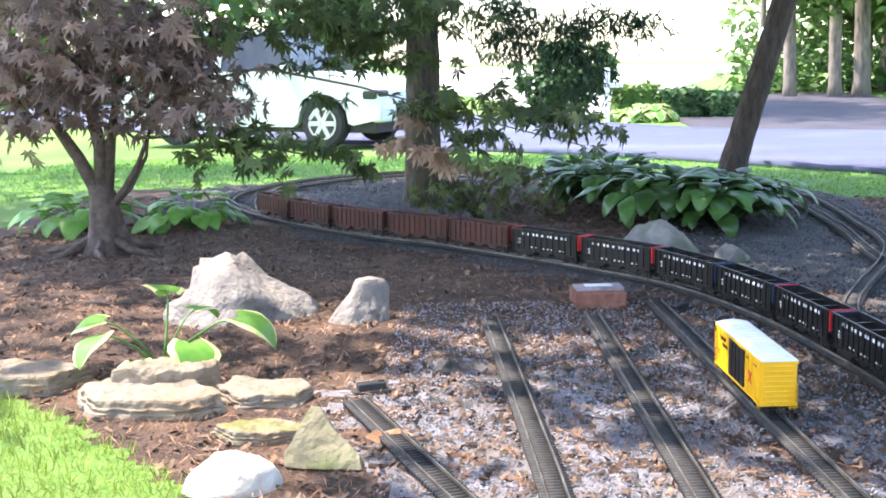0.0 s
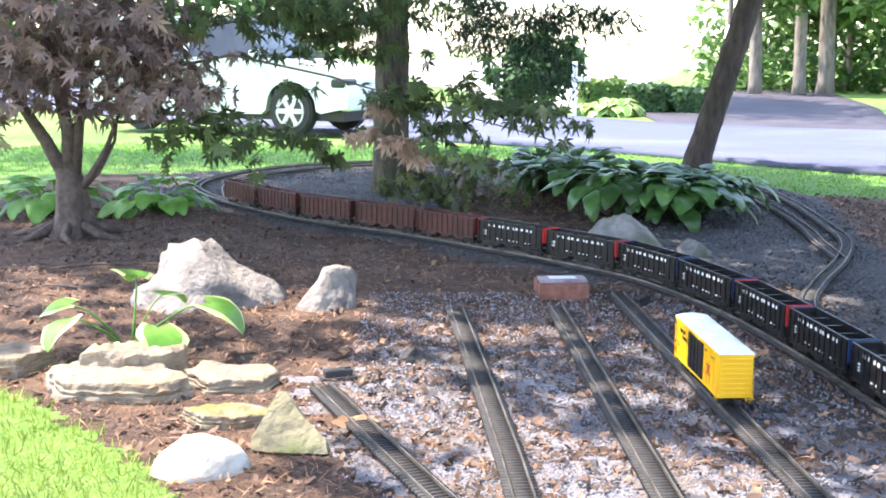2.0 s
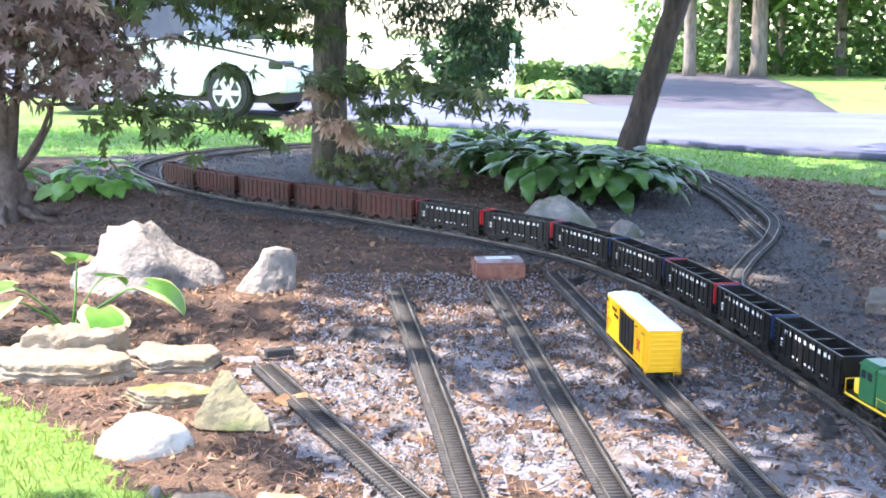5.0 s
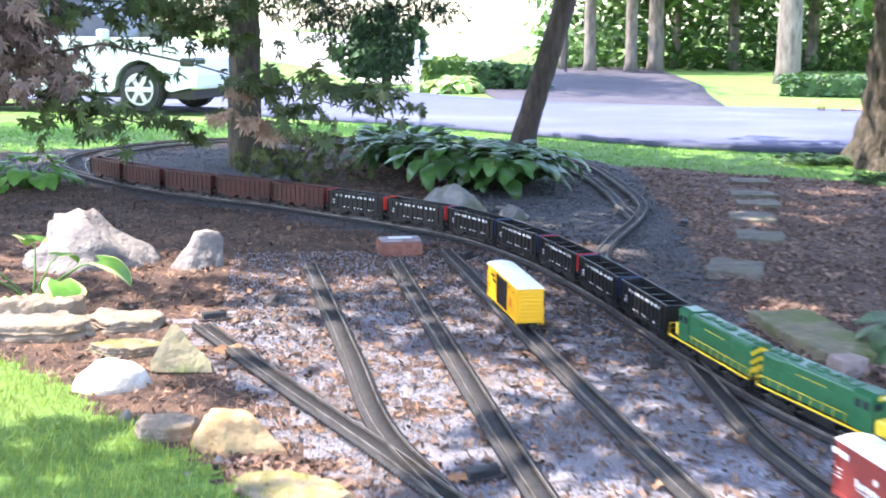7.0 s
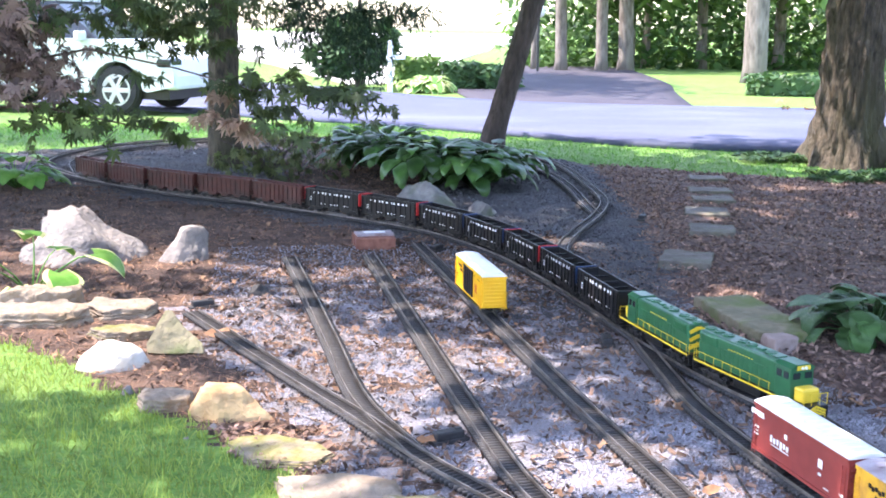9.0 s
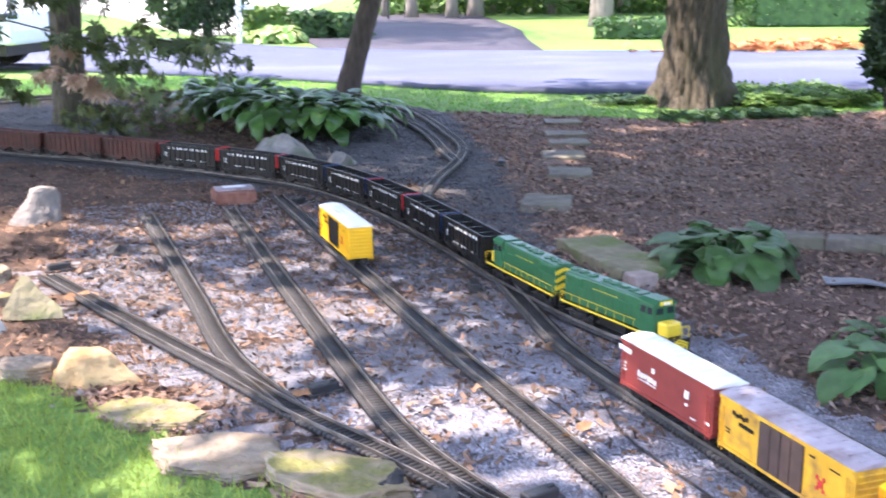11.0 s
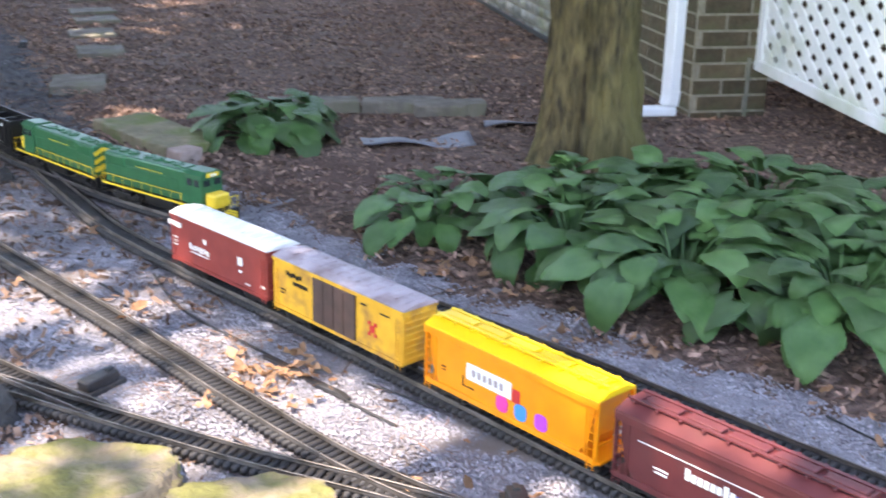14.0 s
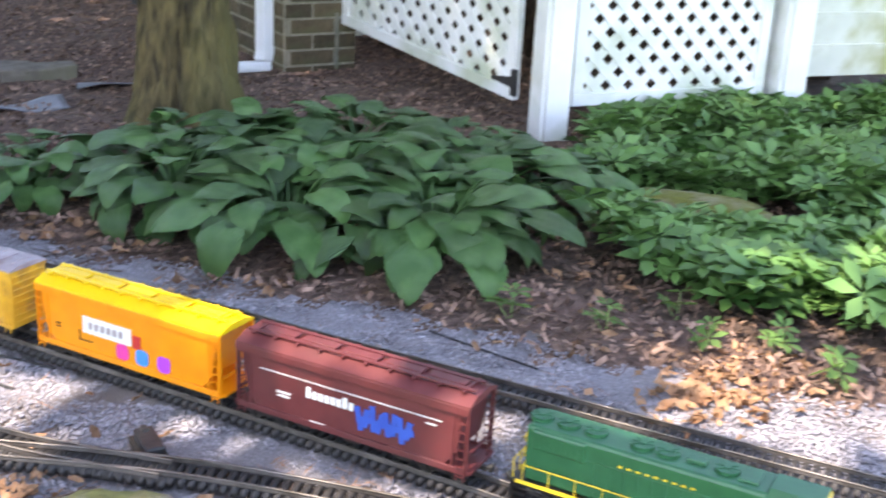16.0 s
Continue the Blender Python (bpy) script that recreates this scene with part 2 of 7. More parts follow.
M_BARKF = bark("pale_woodland_bark", (0.1, 0.085, 0.07), (0.27, 0.235, 0.2), (0.16, 0.145, 0.11), 9.0)
M_BARKG = bark("grey_bark", (0.036, 0.029, 0.021), (0.13, 0.104, 0.073), (0.085, 0.078, 0.044), 36.0)
M_BARKO = bark("olive_bark", (0.03, 0.022, 0.01), (0.16, 0.122, 0.05), (0.125, 0.112, 0.036), 38.0)
M_BARKD = bark("dark_bark", (0.04, 0.03, 0.024), (0.12, 0.09, 0.075), (0.07, 0.055, 0.045), 24.0)



def veined(m, lines=11.0):
    """Parallel veins that run along a leaf blade, as shallow relief and a faint stripe."""
    N, L = m.node_tree.nodes, m.node_tree.links
    b = N["Principled BSDF"]
    tc = [n for n in N if n.bl_idname == "ShaderNodeTexCoord"][0]
    wv = N.new("ShaderNodeTexWave")
    wv.bands_direction = "X"
    wv.inputs["Scale"].default_value, wv.inputs["Distortion"].default_value, wv.inputs["Detail"].default_value = lines, 0.6, 1
    L.new(tc.outputs["Object"], wv.inputs["Vector"])
    bp = N.new("ShaderNodeBump")
    bp.inputs["Strength"].default_value, bp.inputs["Distance"].default_value = 0.55, 0.012
    L.new(wv.outputs["Fac"], bp.inputs["Height"])
    L.new(bp.outputs["Normal"], b.inputs["Normal"])
    hs = N.new("ShaderNodeHueSaturation")
    mr = N.new("ShaderNodeMapRange")
    mr.inputs["To Min"].default_value, mr.inputs["To Max"].default_value = 0.84, 1.12
    L.new(wv.outputs["Fac"], mr.inputs["Value"])
    L.new(mr.outputs["Result"], hs.inputs["Value"])
    L.new(b.inputs["Base Color"].links[0].from_socket, hs.inputs["Color"])
    L.new(hs.outputs["Color"], b.inputs["Base Color"])
    return m


veined(M_HOSTA)

# ---- mesh helpers ----


def link_bm(name, bm, material, smooth=False):
    me = bpy.data.meshes.new(name)
    bm.to_mesh(me)
    bm.free()
    if material:
        me.materials.append(material)
    if smooth:
        me.polygons.foreach_set("use_smooth", [True] * len(me.polygons))
    return me


def part(name, bm, material, parent, label="", smooth=False):
    ob = new(name, link_bm(name, bm, material, smooth))
    ob.parent = parent
    return tagged(ob, label) if label else ob


def thing(name, m, label, category, group="", kind=""):
    ob = new(name)
    ob.empty_display_size = 0.05
    ob.matrix_world = m
    return tagged(ob, label, category, group, kind)


def box(bm, x, y, z, sx, sy, sz, bevel=0.0, rot=None):
    """A box with its middle at x, y, z."""
    r = bmesh.ops.create_cube(bm, size=1)
    vs = r["verts"]
    m = Matrix.Translation((x, y, z)) @ (rot or Matrix()) @ Matrix.Diagonal((sx, sy, sz, 1))
    bmesh.ops.transform(bm, matrix=m, verts=vs)
    if bevel:
        es = list({e for v in vs for e in v.link_edges})
        bmesh.ops.bevel(bm, geom=es, offset=bevel, segments=2, affect="EDGES", profile=0.5)
    return bm


def cyl(bm, a, b, r, seg=10, r2=None):
    a, b = Vector(a), Vector(b)
    d = b - a
    m = Matrix.Translation((a + b) / 2) @ d.to_track_quat("Z", "Y").to_matrix().to_4x4()
    bmesh.ops.create_cone(bm, cap_ends=True, segments=seg, radius1=r, radius2=r if r2 is None else r2, depth=d.length, matrix=m)
    return bm


def prism(bm, profile, y0, y1):
    """A closed x, z profile drawn out from y0 to y1."""
    a = [bm.verts.new((x, y0, z)) for x, z in profile]
    b = [bm.verts.new((x, y1, z)) for x, z in profile]
    n = len(profile)
    bm.faces.new(a)
    bm.faces.new(b[::-1])
    for i in range(n):
        bm.faces.new((a[i], b[i], b[(i + 1) % n], a[(i + 1) % n]))
    bmesh.ops.recalc_face_normals(bm, faces=bm.faces[:])
    return bm


def tube(bm, pts, radii, seg=8):
    """A tapered tube through points."""
    rings = []
    for i, p in enumerate(pts):
        p = Vector(p)
        d = (Vector(pts[min(i + 1, len(pts) - 1)]) - Vector(pts[max(i - 1, 0)])).normalized()
        u = d.orthogonal().normalized() if i == 0 else (rings[-1][1] - d * rings[-1][1].dot(d)).normalized()
        v = d.cross(u)
        ring = [bm.verts.new(p + (u * math.cos(k * 2 * math.pi / seg) + v * math.sin(k * 2 * math.pi / seg)) * radii[i]) for k in range(seg)]
        rings.append((ring, u))
    for (r0, _), (r1, _) in zip(rings, rings[1:]):
        for k in range(seg):
            bm.faces.new((r0[k], r0[(k + 1) % seg], r1[(k + 1) % seg], r1[k]))
    bm.faces.new(rings[0][0][::-1])
    bm.faces.new(rings[-1][0])
    return bm


def np_mesh(name, verts, faces, material, smooth=False):
    me = bpy.data.meshes.new(name)
    verts, faces = np.asarray(verts, np.float32), np.asarray(faces, np.int32)
    k = faces.shape[1]
    me.vertices.add(len(verts))
    me.vertices.foreach_set("co", verts.ravel())
    me.loops.add(faces.size)
    me.loops.foreach_set("vertex_index", faces.ravel())
    me.polygons.add(len(faces))
    me.polygons.foreach_set("loop_start", np.arange(0, faces.size, k, dtype=np.int32))
    me.polygons.foreach_set("loop_total", np.full(len(faces), k, np.int32))
    if smooth:
        me.polygons.foreach_set("use_smooth", np.ones(len(faces), bool))
    if material:
        me.materials.append(material)
    me.update(calc_edges=True)
    return me


rng = np.random.default_rng(7)


def rot_np(rx, ry, rz):
    n = len(rz)
    cx, sx, cy, sy, cz, sz = np.cos(rx), np.sin(rx), np.cos(ry), np.sin(ry), np.cos(rz), np.sin(rz)
    o, e = np.zeros(n), np.ones(n)
    X = np.stack([e, o, o, o, cx, -sx, o, sx, cx], 1).reshape(n, 3, 3)
    Y = np.stack([cy, o, sy, o, e, o, -sy, o, cy], 1).reshape(n, 3, 3)
    Z = np.stack([cz, -sz, o, sz, cz, o, o, o, e], 1).reshape(n, 3, 3)
    return Z @ Y @ X


def strew(name, tv, tf, pos, rot, scale, material, smooth=False):
    """One mesh of many small pieces: template verts and faces at positions."""
    tv, tf = np.asarray(tv, float), np.asarray(tf, int)
    n = len(pos)
    scale = np.asarray(scale, float)
    if scale.ndim == 1:
        scale = np.repeat(scale[:, None], 3, 1)
    v = np.einsum("nij,nkj->nki", rot, tv[None] * scale[:, None, :]) + np.asarray(pos)[:, None, :]
    f = tf[None] + (np.arange(n) * len(tv))[:, None, None]
    return np_mesh(name, v.reshape(-1, 3), f.reshape(-1, tf.shape[1]), material, smooth)


def spline(pts, step):
    """Catmull-Rom through x, y points, in even steps."""
    p = np.array(pts, float)
    p = np.vstack([2 * p[0] - p[1], p, 2 * p[-1] - p[-2]])
    out = []
    for i in range(1, len(p) - 2):
        t = np.linspace(0, 1, 40, endpoint=False)[:, None]
        a, b, c, d = p[i - 1], p[i], p[i + 1], p[i + 2]
        out.append(0.5 * (2 * b + (c - a) * t + (2 * a - 5 * b + 4 * c - d) * t**2 + (3 * b - a - 3 * c + d) * t**3))
    q = np.vstack(out + [p[-2:-1]])
    s = np.concatenate([[0], np.cumsum(np.hypot(*np.diff(q, axis=0).T))])
    u = np.arange(0, s[-1], step)
    return np.stack([np.interp(u, s, q[:, 0]), np.interp(u, s, q[:, 1])], 1)


def ground_z(x, y):
    t = np.clip((np.asarray(y, float) - 10) / 10, 0, 1)
    return -0.3 * t * t * (3 - 2 * t)


# ---- plan: lines of the railway, in metres ----
MAIN = [(2.03, 9.9), (1.75, 10.5), (1.22, 11.0), (0.68, 11.22), (0.12, 11.32), (-0.43, 11.18), (-0.95, 10.93), (-1.38, 10.42), (-1.62, 9.75), (-1.6, 9.1), (-1.3, 8.46),
        (-0.86, 7.83), (-0.46, 7.41), (-0.09, 7.1), (0.3, 6.69), (0.65, 6.3), (0.95, 5.88), (1.15, 5.3), (1.25, 4.72), (1.31, 4.09), (1.34, 3.7), (1.4, 3.25), (1.48, 2.9), (1.56, 2.55), (1.61, 2.1)]
OUTER = [(2.03, 9.9), (2.2, 9.62), (2.38, 9.2), (2.4, 8.66), (2.3, 7.7), (2.2, 7.0), (1.98, 6.42), (1.69, 5.85), (1.51, 5.42), (1.44, 5.0), (1.45, 4.6), (1.48, 4.2), (1.51, 3.83),
         (1.54, 3.2), (1.58, 2.5), (1.62, 2.0), (1.68, 1.5), (1.7, 1.2), (1.73, 0.86), (1.78, 0.3), (1.87, -0.5), (2.05, -1.6)]
INNER = [(1.98, 6.42), (2.04, 6.9), (2.13, 7.5), (2.19, 8.3), (2.15, 8.95), (1.98, 9.5), (1.6, 10.2), (1.15, 10.72), (0.6, 10.98), (0.0, 11.05), (-0.5, 10.9), (-1.0, 10.5), (-1.32, 9.95), (-1.42, 9.3), (-1.3, 8.6)]
FREIGHT = [(1.33, 3.68), (1.29, 3.3), (1.26, 2.95), (1.278, 2.55), (1.316, 2.1), (1.35, 1.6), (1.377, 1.1), (1.405, 0.63), (1.43, 0.1), (1.515, -0.6), (1.66, -1.6)]
SIDE1 = [(-0.25, 4.27), (0.05, 3.52), (0.26, 3.02), (0.41, 2.64), (0.58, 2.29), (0.76, 1.87), (0.9, 1.56), (1.04, 1.29), (1.18, 0.98), (1.305, 0.55), (1.41, 0.1)]
SIDE2 = [(0.15, 5.3), (0.21, 4.4), (0.25, 3.76), (0.29, 3.15), (0.4, 2.66)]
SIDE3 = [(0.53, 5.33), (0.57, 3.9), (0.6, 2.88), (0.64, 2.35), (0.77, 1.85)]
SIDE4 = [(0.8, 5.6), (0.87, 4.1), (0.935, 2.92), (0.98, 2.3), (1.01, 1.7), (1.05, 1.35), (1.14, 1.05)]
RAIL_Z = 0.034


def near_line(x, y, line):
    q = spline(line, 0.08)
    d = np.full(x.shape, 9.0)
    for a in q:
        d = np.minimum(d, (x - a[0])**2 + (y - a[1])**2)
    return np.sqrt(d)


LAWN_X = ([-3.0, 0.2, 0.8, 1.45, 2.15, 2.66, 2.9, 3.4, 3.77, 4.2, 4.48, 4.9, 5.0], [1.3, 1.1, 0.92, 0.62, 0.3, 0.06, -0.14, -0.44, -0.66, -1.08, -1.42, -2.1, -9.0])
STONE_X = ([-3.0, 0.2, 1.45, 2.15, 2.66, 3.1, 3.7, 4.3, 4.9, 5.4], [1.4, 1.24, 0.8, 0.5, 0.22, 0.06, -0.12, -0.3, -0.1, 0.1])
MULCH_X = ([-3.0, 0.1, 0.5, 1.13, 1.32, 2.27, 3.2, 3.95, 5.65, 7.14, 9.0], [2.3, 2.12, 2.04, 1.97, 1.9, 1.78, 1.74, 1.68, 2.05, 2.4, 2.7])
LAWN_Y = ([-30, -6, -2.07, -1.66, -0.96, 0.1, 1.2, 2.1, 2.5, 2.75, 3.36, 4.0, 4.45, 5.3, 6.2, 9, 30], [9.4, 9.6, 10.3, 10.5, 11.1, 11.55, 11.3, 10.5, 9.7, 9.05, 8.5, 8.1, 7.85, 8.0, 7.98, 8.0, 8.0])


def wob(x, y, s, a):
    return a * (np.sin(x * s + 1.3 * np.sin(y * s * 0.8)) * np.cos(y * s * 1.13 + 2 * np.sin(x * s * 0.63)) + 0.5 * np.sin(x * s * 2.7 + y * s * 2.1))


GRAVEL, BALLAST, NEEDLES, MULCH, LAWN, SOIL = range(6)


def zone(x, y):
    """Which ground lies at x, y."""
    x, y = np.asarray(x, float), np.asarray(y, float)
    w = wob(x, y, 9, 0.05) + wob(x, y, 31, 0.02) + 0.05 * np.sin(x * 1571.3 + y * 2311.9)
    z = np.full(x.shape, GRAVEL)
    dm = np.minimum(near_line(x, y, MAIN), np.minimum(near_line(x, y, OUTER), near_line(x, y, INNER)))
    z[(y > 4.25 + 7 * w + 0.45 * np.sin(x * 1271.1 + y * 3311.7)) & (x > -0.2)] = BALLAST
    z[(y > 4.95 + 5 * w + 0.3 * np.sin(x * 1971.1 + y * 2911.7))] = NEEDLES
    z[(y > 3.3) & (wob(x + 3, y, 5.5, 1) + wob(x, y, 17, 0.5) + 0.35 * np.sin(x * 1371.1 + y * 2711.7) > 0.95)] = NEEDLES
    z[(x < np.interp(y, *STONE_X) + 1.6 * w + 0.05 * np.sin(x * 1771.1 + y * 2511.7)) & (y > -3)] = NEEDLES
    z[(x > 1.2) & (y > 4.2 + 5 * w)] = BALLAST
    inside = ((x + 0.35) / 1.1)**2 + ((y - 9.35) / 1.65)**2 < 1 + 3 * w
    z[inside & (x < 0.2)] = BALLAST
    z[(dm < 0.17 + w) & (y > 3.9)] = BALLAST
    z[(x < -1.0) & (x > -2.3) & (y > 8.6 + w) & (y < 10.6) & (dm < 0.55)] = BALLAST
    z[(x > np.interp(y, *MULCH_X) + w)] = MULCH
    z[(x > 2.3) & (y < 1.2) & (x > np.interp(y, *MULCH_X) + 0.1)] = SOIL
    z[(x < np.interp(y, *LAWN_X) + w * 0.8) & (y < 4.9)] = LAWN
    z[(y > np.interp(x, *LAWN_Y) + w)] = LAWN
    z[(x < -3.2) | (y < -1.5)] = LAWN
    return z


def graded(lo, a, b, hi, fine, n):
    g = np.geomspace(0.08, 1.0, n)
    left = a - (a - lo) * g[::-1]**2.2
    right = b + (hi - b) * g**2.2
    return np.concatenate([left, np.arange(a, b, fine), right])


# ---- ground ----
gx, gy = graded(-300, -2.8, 6.8, 300, 0.032, 40), graded(-300, -1.6, 12.2, 500, 0.032, 40)
GX, GY = np.meshgrid(gx, gy, indexing="ij")
GZ = ground_z(GX, GY)
zz = zone(GX, GY)
GZ = GZ + np.where(zz == MULCH, 0.02 * np.clip((GX - np.interp(GY, *MULCH_X)) * 3, 0, 1), 0) + np.where((GX > -3) & (GX < 7) & (GY < 12), wob(GX, GY, 7, 0.004) + wob(GX, GY, 23, 0.002) + wob(GX, GY, 71, 0.0015), 0)
nx, ny = len(gx), len(gy)
idx = np.arange(nx * ny).reshape(nx, ny)
quads = np.stack([idx[:-1, :-1], idx[1:, :-1], idx[1:, 1:], idx[:-1, 1:]], -1).reshape(-1, 4)
me = np_mesh("ground", np.stack([GX, GY, GZ], -1).reshape(-1, 3), quads, None, True)
for m_ in (M_GRAVEL, M_BALLAST, M_NEEDLES, M_CHIPMULCH, M_LAWN, M_SOIL):
    me.materials.append(m_)
me.polygons.foreach_set("material_index", zone((GX[:-1, :-1] + GX[1:, 1:]) / 2, (GY[:-1, :-1] + GY[1:, 1:]) / 2).ravel().astype(np.int32))
tagged(new("ground", me), "garden ground of gravel, mulch, needles and lawn", "ground", kind="structure")


def strip(name, edge_a, edge_b, z, material, label, category, n=60):
    """A paved sheet between two edges."""
    a, b = spline(edge_a, 0.05), spline(edge_b, 0.05)
    a, b = a[np.linspace(0, len(a) - 1, n).astype(int)], b[np.linspace(0, len(b) - 1, n).astype(int)]
    k = 10
    v = []
    for i in range(n):
        for j in range(k):
            p = a[i] + (b[i] - a[i]) * j / (k - 1)
            v.append((p[0], p[1], float(ground_z(p[0], p[1])) + z))
    f = [(i * k + j, i * k + j + 1, (i + 1) * k + j + 1, (i + 1) * k + j) for i in range(n - 1) for j in range(k - 1)]
    me = np_mesh(name, v, f, material)
    ob = new(name, me)
    md = ob.modifiers.new("thick", "SOLIDIFY")
    md.thickness, md.offset = 0.06, -1
    return tagged(ob, label, category, kind="structure")


strip("road", [(-14, 33), (-8, 25.3), (-4.8, 22.0), (-1.4, 18.9), (0.4, 16.2), (1.45, 14.4), (2.55, 12.1), (3.45, 10.65), (4.35, 10.1), (9, 8.9), (20, 5.6)],
      [(-10, 50), (-5, 38), (-1.5, 31), (1.6, 26), (3.6, 22.6), (5.5, 20.9), (7.6, 20.2), (10, 19.5), (16, 17.6), (30, 14)], -0.006, M_ROAD, "sunlit grey asphalt road past the lawn", "road")
# pale sheet added so the area beyond the hedges renders blown-out white
strip("whiteout_sheet", [(2.2, 27.6), (0.8, 40), (-2, 70), (-10, 240)], [(4.6, 28.8), (6.4, 36.5), (7.4, 42), (14, 70), (60, 240)], 0.05, M_WHITEOUT, "pale ground sheet added for the overexposed white area beyond the hedges", "pavement")
strip("driveway", [(4.1, 21.7), (4.6, 28.4), (5.6, 31), (7.0, 36), (7.5, 42)], [(7.8, 19.8), (9.2, 24.6), (10.6, 29), (12.2, 36), (13.5, 42)], 0.035, M_DRIVE, "dark asphalt driveway running up to the woods", "driveway")

# ---- railway ----
TIE_VF = (np.array([(x, y, z) for x in (-.5, .5) for y in (-.5, .5) for z in (-.5, .5)]), np.array([(0, 1, 3, 2), (4, 6, 7, 5), (0, 4, 5, 1), (2, 3, 7, 6), (0, 2, 6, 4), (1, 5, 7, 3)]))
TIE_MESH = np_mesh("tie", TIE_VF[0] * (0.078, 0.0095, 0.012), TIE_VF[1], M_PLASTIC)
tie_jobs = []


def frame_line(line, step):
    q = spline(line, step)
    d = np.gradient(q, axis=0)
    d /= np.linalg.norm(d, axis=1)[:, None]
    return q, d


def railway(line, label, near=None):
    """Two rails on sleepers along a line; near: the y span whose sleepers are pieces of their own."""
    ob = thing("model_railway_track", Matrix(), label, "track", "garden railway tracks")
    q, d = frame_line(line, 0.03)
    nrm = np.stack([-d[:, 1], d[:, 0]], 1)
    for side in (-1, 1):
        prof = [(-0.0026, 0.0), (0.0026, 0.0), (0.001, 0.0025), (0.001, 0.0062), (0.0018, 0.0067), (0.0018, 0.009), (-0.0018, 0.009), (-0.0018, 0.0067), (-0.001, 0.0062), (-0.001, 0.0025)]
        k = len(prof)
        v = np.concatenate([np.stack([q[:, 0] + nrm[:, 0] * (side * 0.0235 + a), q[:, 1] + nrm[:, 1] * (side * 0.0235 + a), np.full(len(q), RAIL_Z - 0.009 + b)], 1)[:, None] for a, b in prof], 1)
        i = np.arange(len(q) - 1)[:, None] * k
        j = np.arange(k)[None]
        f = np.stack([i + j, i + (j + 1) % k, i + k + (j + 1) % k, i + k + j], -1).reshape(-1, 4)
        r = new("rail", np_mesh("rail", v.reshape(-1, 3), f, M_RAIL))
        r.parent = ob
    t, dt = frame_line(line, 0.0185)
    ang = np.arctan2(dt[:, 1], dt[:, 0]) + np.pi / 2
    own = np.zeros(len(t), bool) if near is None else (t[:, 1] > near[0]) & (t[:, 1] < near[1])
    far = ~own
    me = strew("sleeper_row", TIE_VF[0] * (0.078, 0.0095, 0.012), TIE_VF[1], np.column_stack([t[far], np.full(far.sum(), RAIL_Z - 0.015)]), rot_np(0 * ang[far], 0 * ang[far], ang[far]), np.ones(far.sum()), M_PLASTIC)
    s = new("sleeper_row", me)
    s.parent = ob
    tagged(s, kind="stuff")
    # a web under the sleepers on both sides
    for side in (-1, 1):
        bm = bmesh.new()
        for i in range(0, len(q) - 1):
            c = (q[i] + q[i + 1]) / 2 + nrm[i] * side * 0.023
            L = np.linalg.norm(q[i + 1] - q[i])
            r = Matrix.Rotation(math.atan2(d[i][1], d[i][0]), 4, "Z")
            vs = [bm.verts.new(Vector((c[0], c[1], RAIL_Z - 0.0145)) + r @ Vector((a * L / 2, b * 0.004, 0))) for a, b in ((-1, -1), (1, -1), (1, 1), (-1, 1))]
            bm.faces.new(vs)
        part("web", bm, M_PLASTIC, ob)
    tie_jobs.append((ob, t[own], ang[own]))
    return ob


railway(MAIN, "black model railway track on dark ballast, curving round the trees")
railway(OUTER, "black model railway track along the mulch bed")
railway(INNER, "inner loop of black model railway track")
railway(FREIGHT, "black model siding track carrying parked freight cars", (0.45, 2.0))
railway(SIDE1, "weathered model siding track half buried in gravel", (0.9, 1.75))
railway(SIDE2, "weathered model siding track littered with needles")
railway(SIDE3, "black model siding track on grey gravel")
railway(SIDE4, "black model siding track on grey gravel", (1.35, 2.5))

# ---- rolling stock; x runs along the car, z from the rail head ----


def truck_parts(ob, x, axles=(-0.03, 0.03), r=0.0145):
    bm = bmesh.new()
    L = max(axles) - min(axles) + 0.035
    for s in (-1, 1):
        box(bm, x, s * 0.031, 0.018, L, 0.006, 0.010, 0.0015)
        box(bm, x, s * 0.031, 0.024, L * 0.45, 0.007, 0.012, 0.0015)
        for a in axles:
            box(bm, x + a, s * 0.033, 0.0165, 0.014, 0.007, 0.014, 0.0015)
    box(bm, x, 0, 0.022, 0.016, 0.06, 0.012)
    tr = part("bogie", bm, M_COAL, ob)
    for a in axles:
        bm = bmesh.new()
        for s in (-1, 1):
            cyl(bm, (x + a, s * 0.0205, r), (x + a, s * 0.0265, r), r, 16)
            cyl(bm, (x + a, s * 0.019, r), (x + a, s * 0.0205, r), r + 0.0022, 16)
        cyl(bm, (x + a, -0.03, r), (x + a, 0.03, r), 0.003, 6)
        part("wheel_set", bm, M_WHEEL, tr)


def couplers(ob, half):
    for s in (-1, 1):
        bm = bmesh.new()
        box(bm, s * (half + 0.008), 0, 0.028, 0.026, 0.008, 0.009, 0.001)
        box(bm, s * (half + 0.02), 0.004, 0.028, 0.01, 0.012, 0.013, 0.002)
        part("coupler", bm, M_WHEEL, ob)


def ladder(ob, x, y, z0, z1, material, w=0.014, across=False, rungs=6):
    bm = bmesh.new()
    for k in (-1, 1):
        if across:
            box(bm, x, y + k * w / 2, (z0 + z1) / 2, 0.0016, 0.0016, z1 - z0)
        else:
            box(bm, x + k * w / 2, y, (z0 + z1) / 2, 0.0016, 0.0016, z1 - z0)
    for i in range(rungs):
        z = z0 + (z1 - z0) * (i + 0.5) / rungs
        box(bm, x, y, z, 0.0016 if across else w, w if across else 0.0016, 0.0016)
    part("ladder", bm, material, ob)


BAR = {}


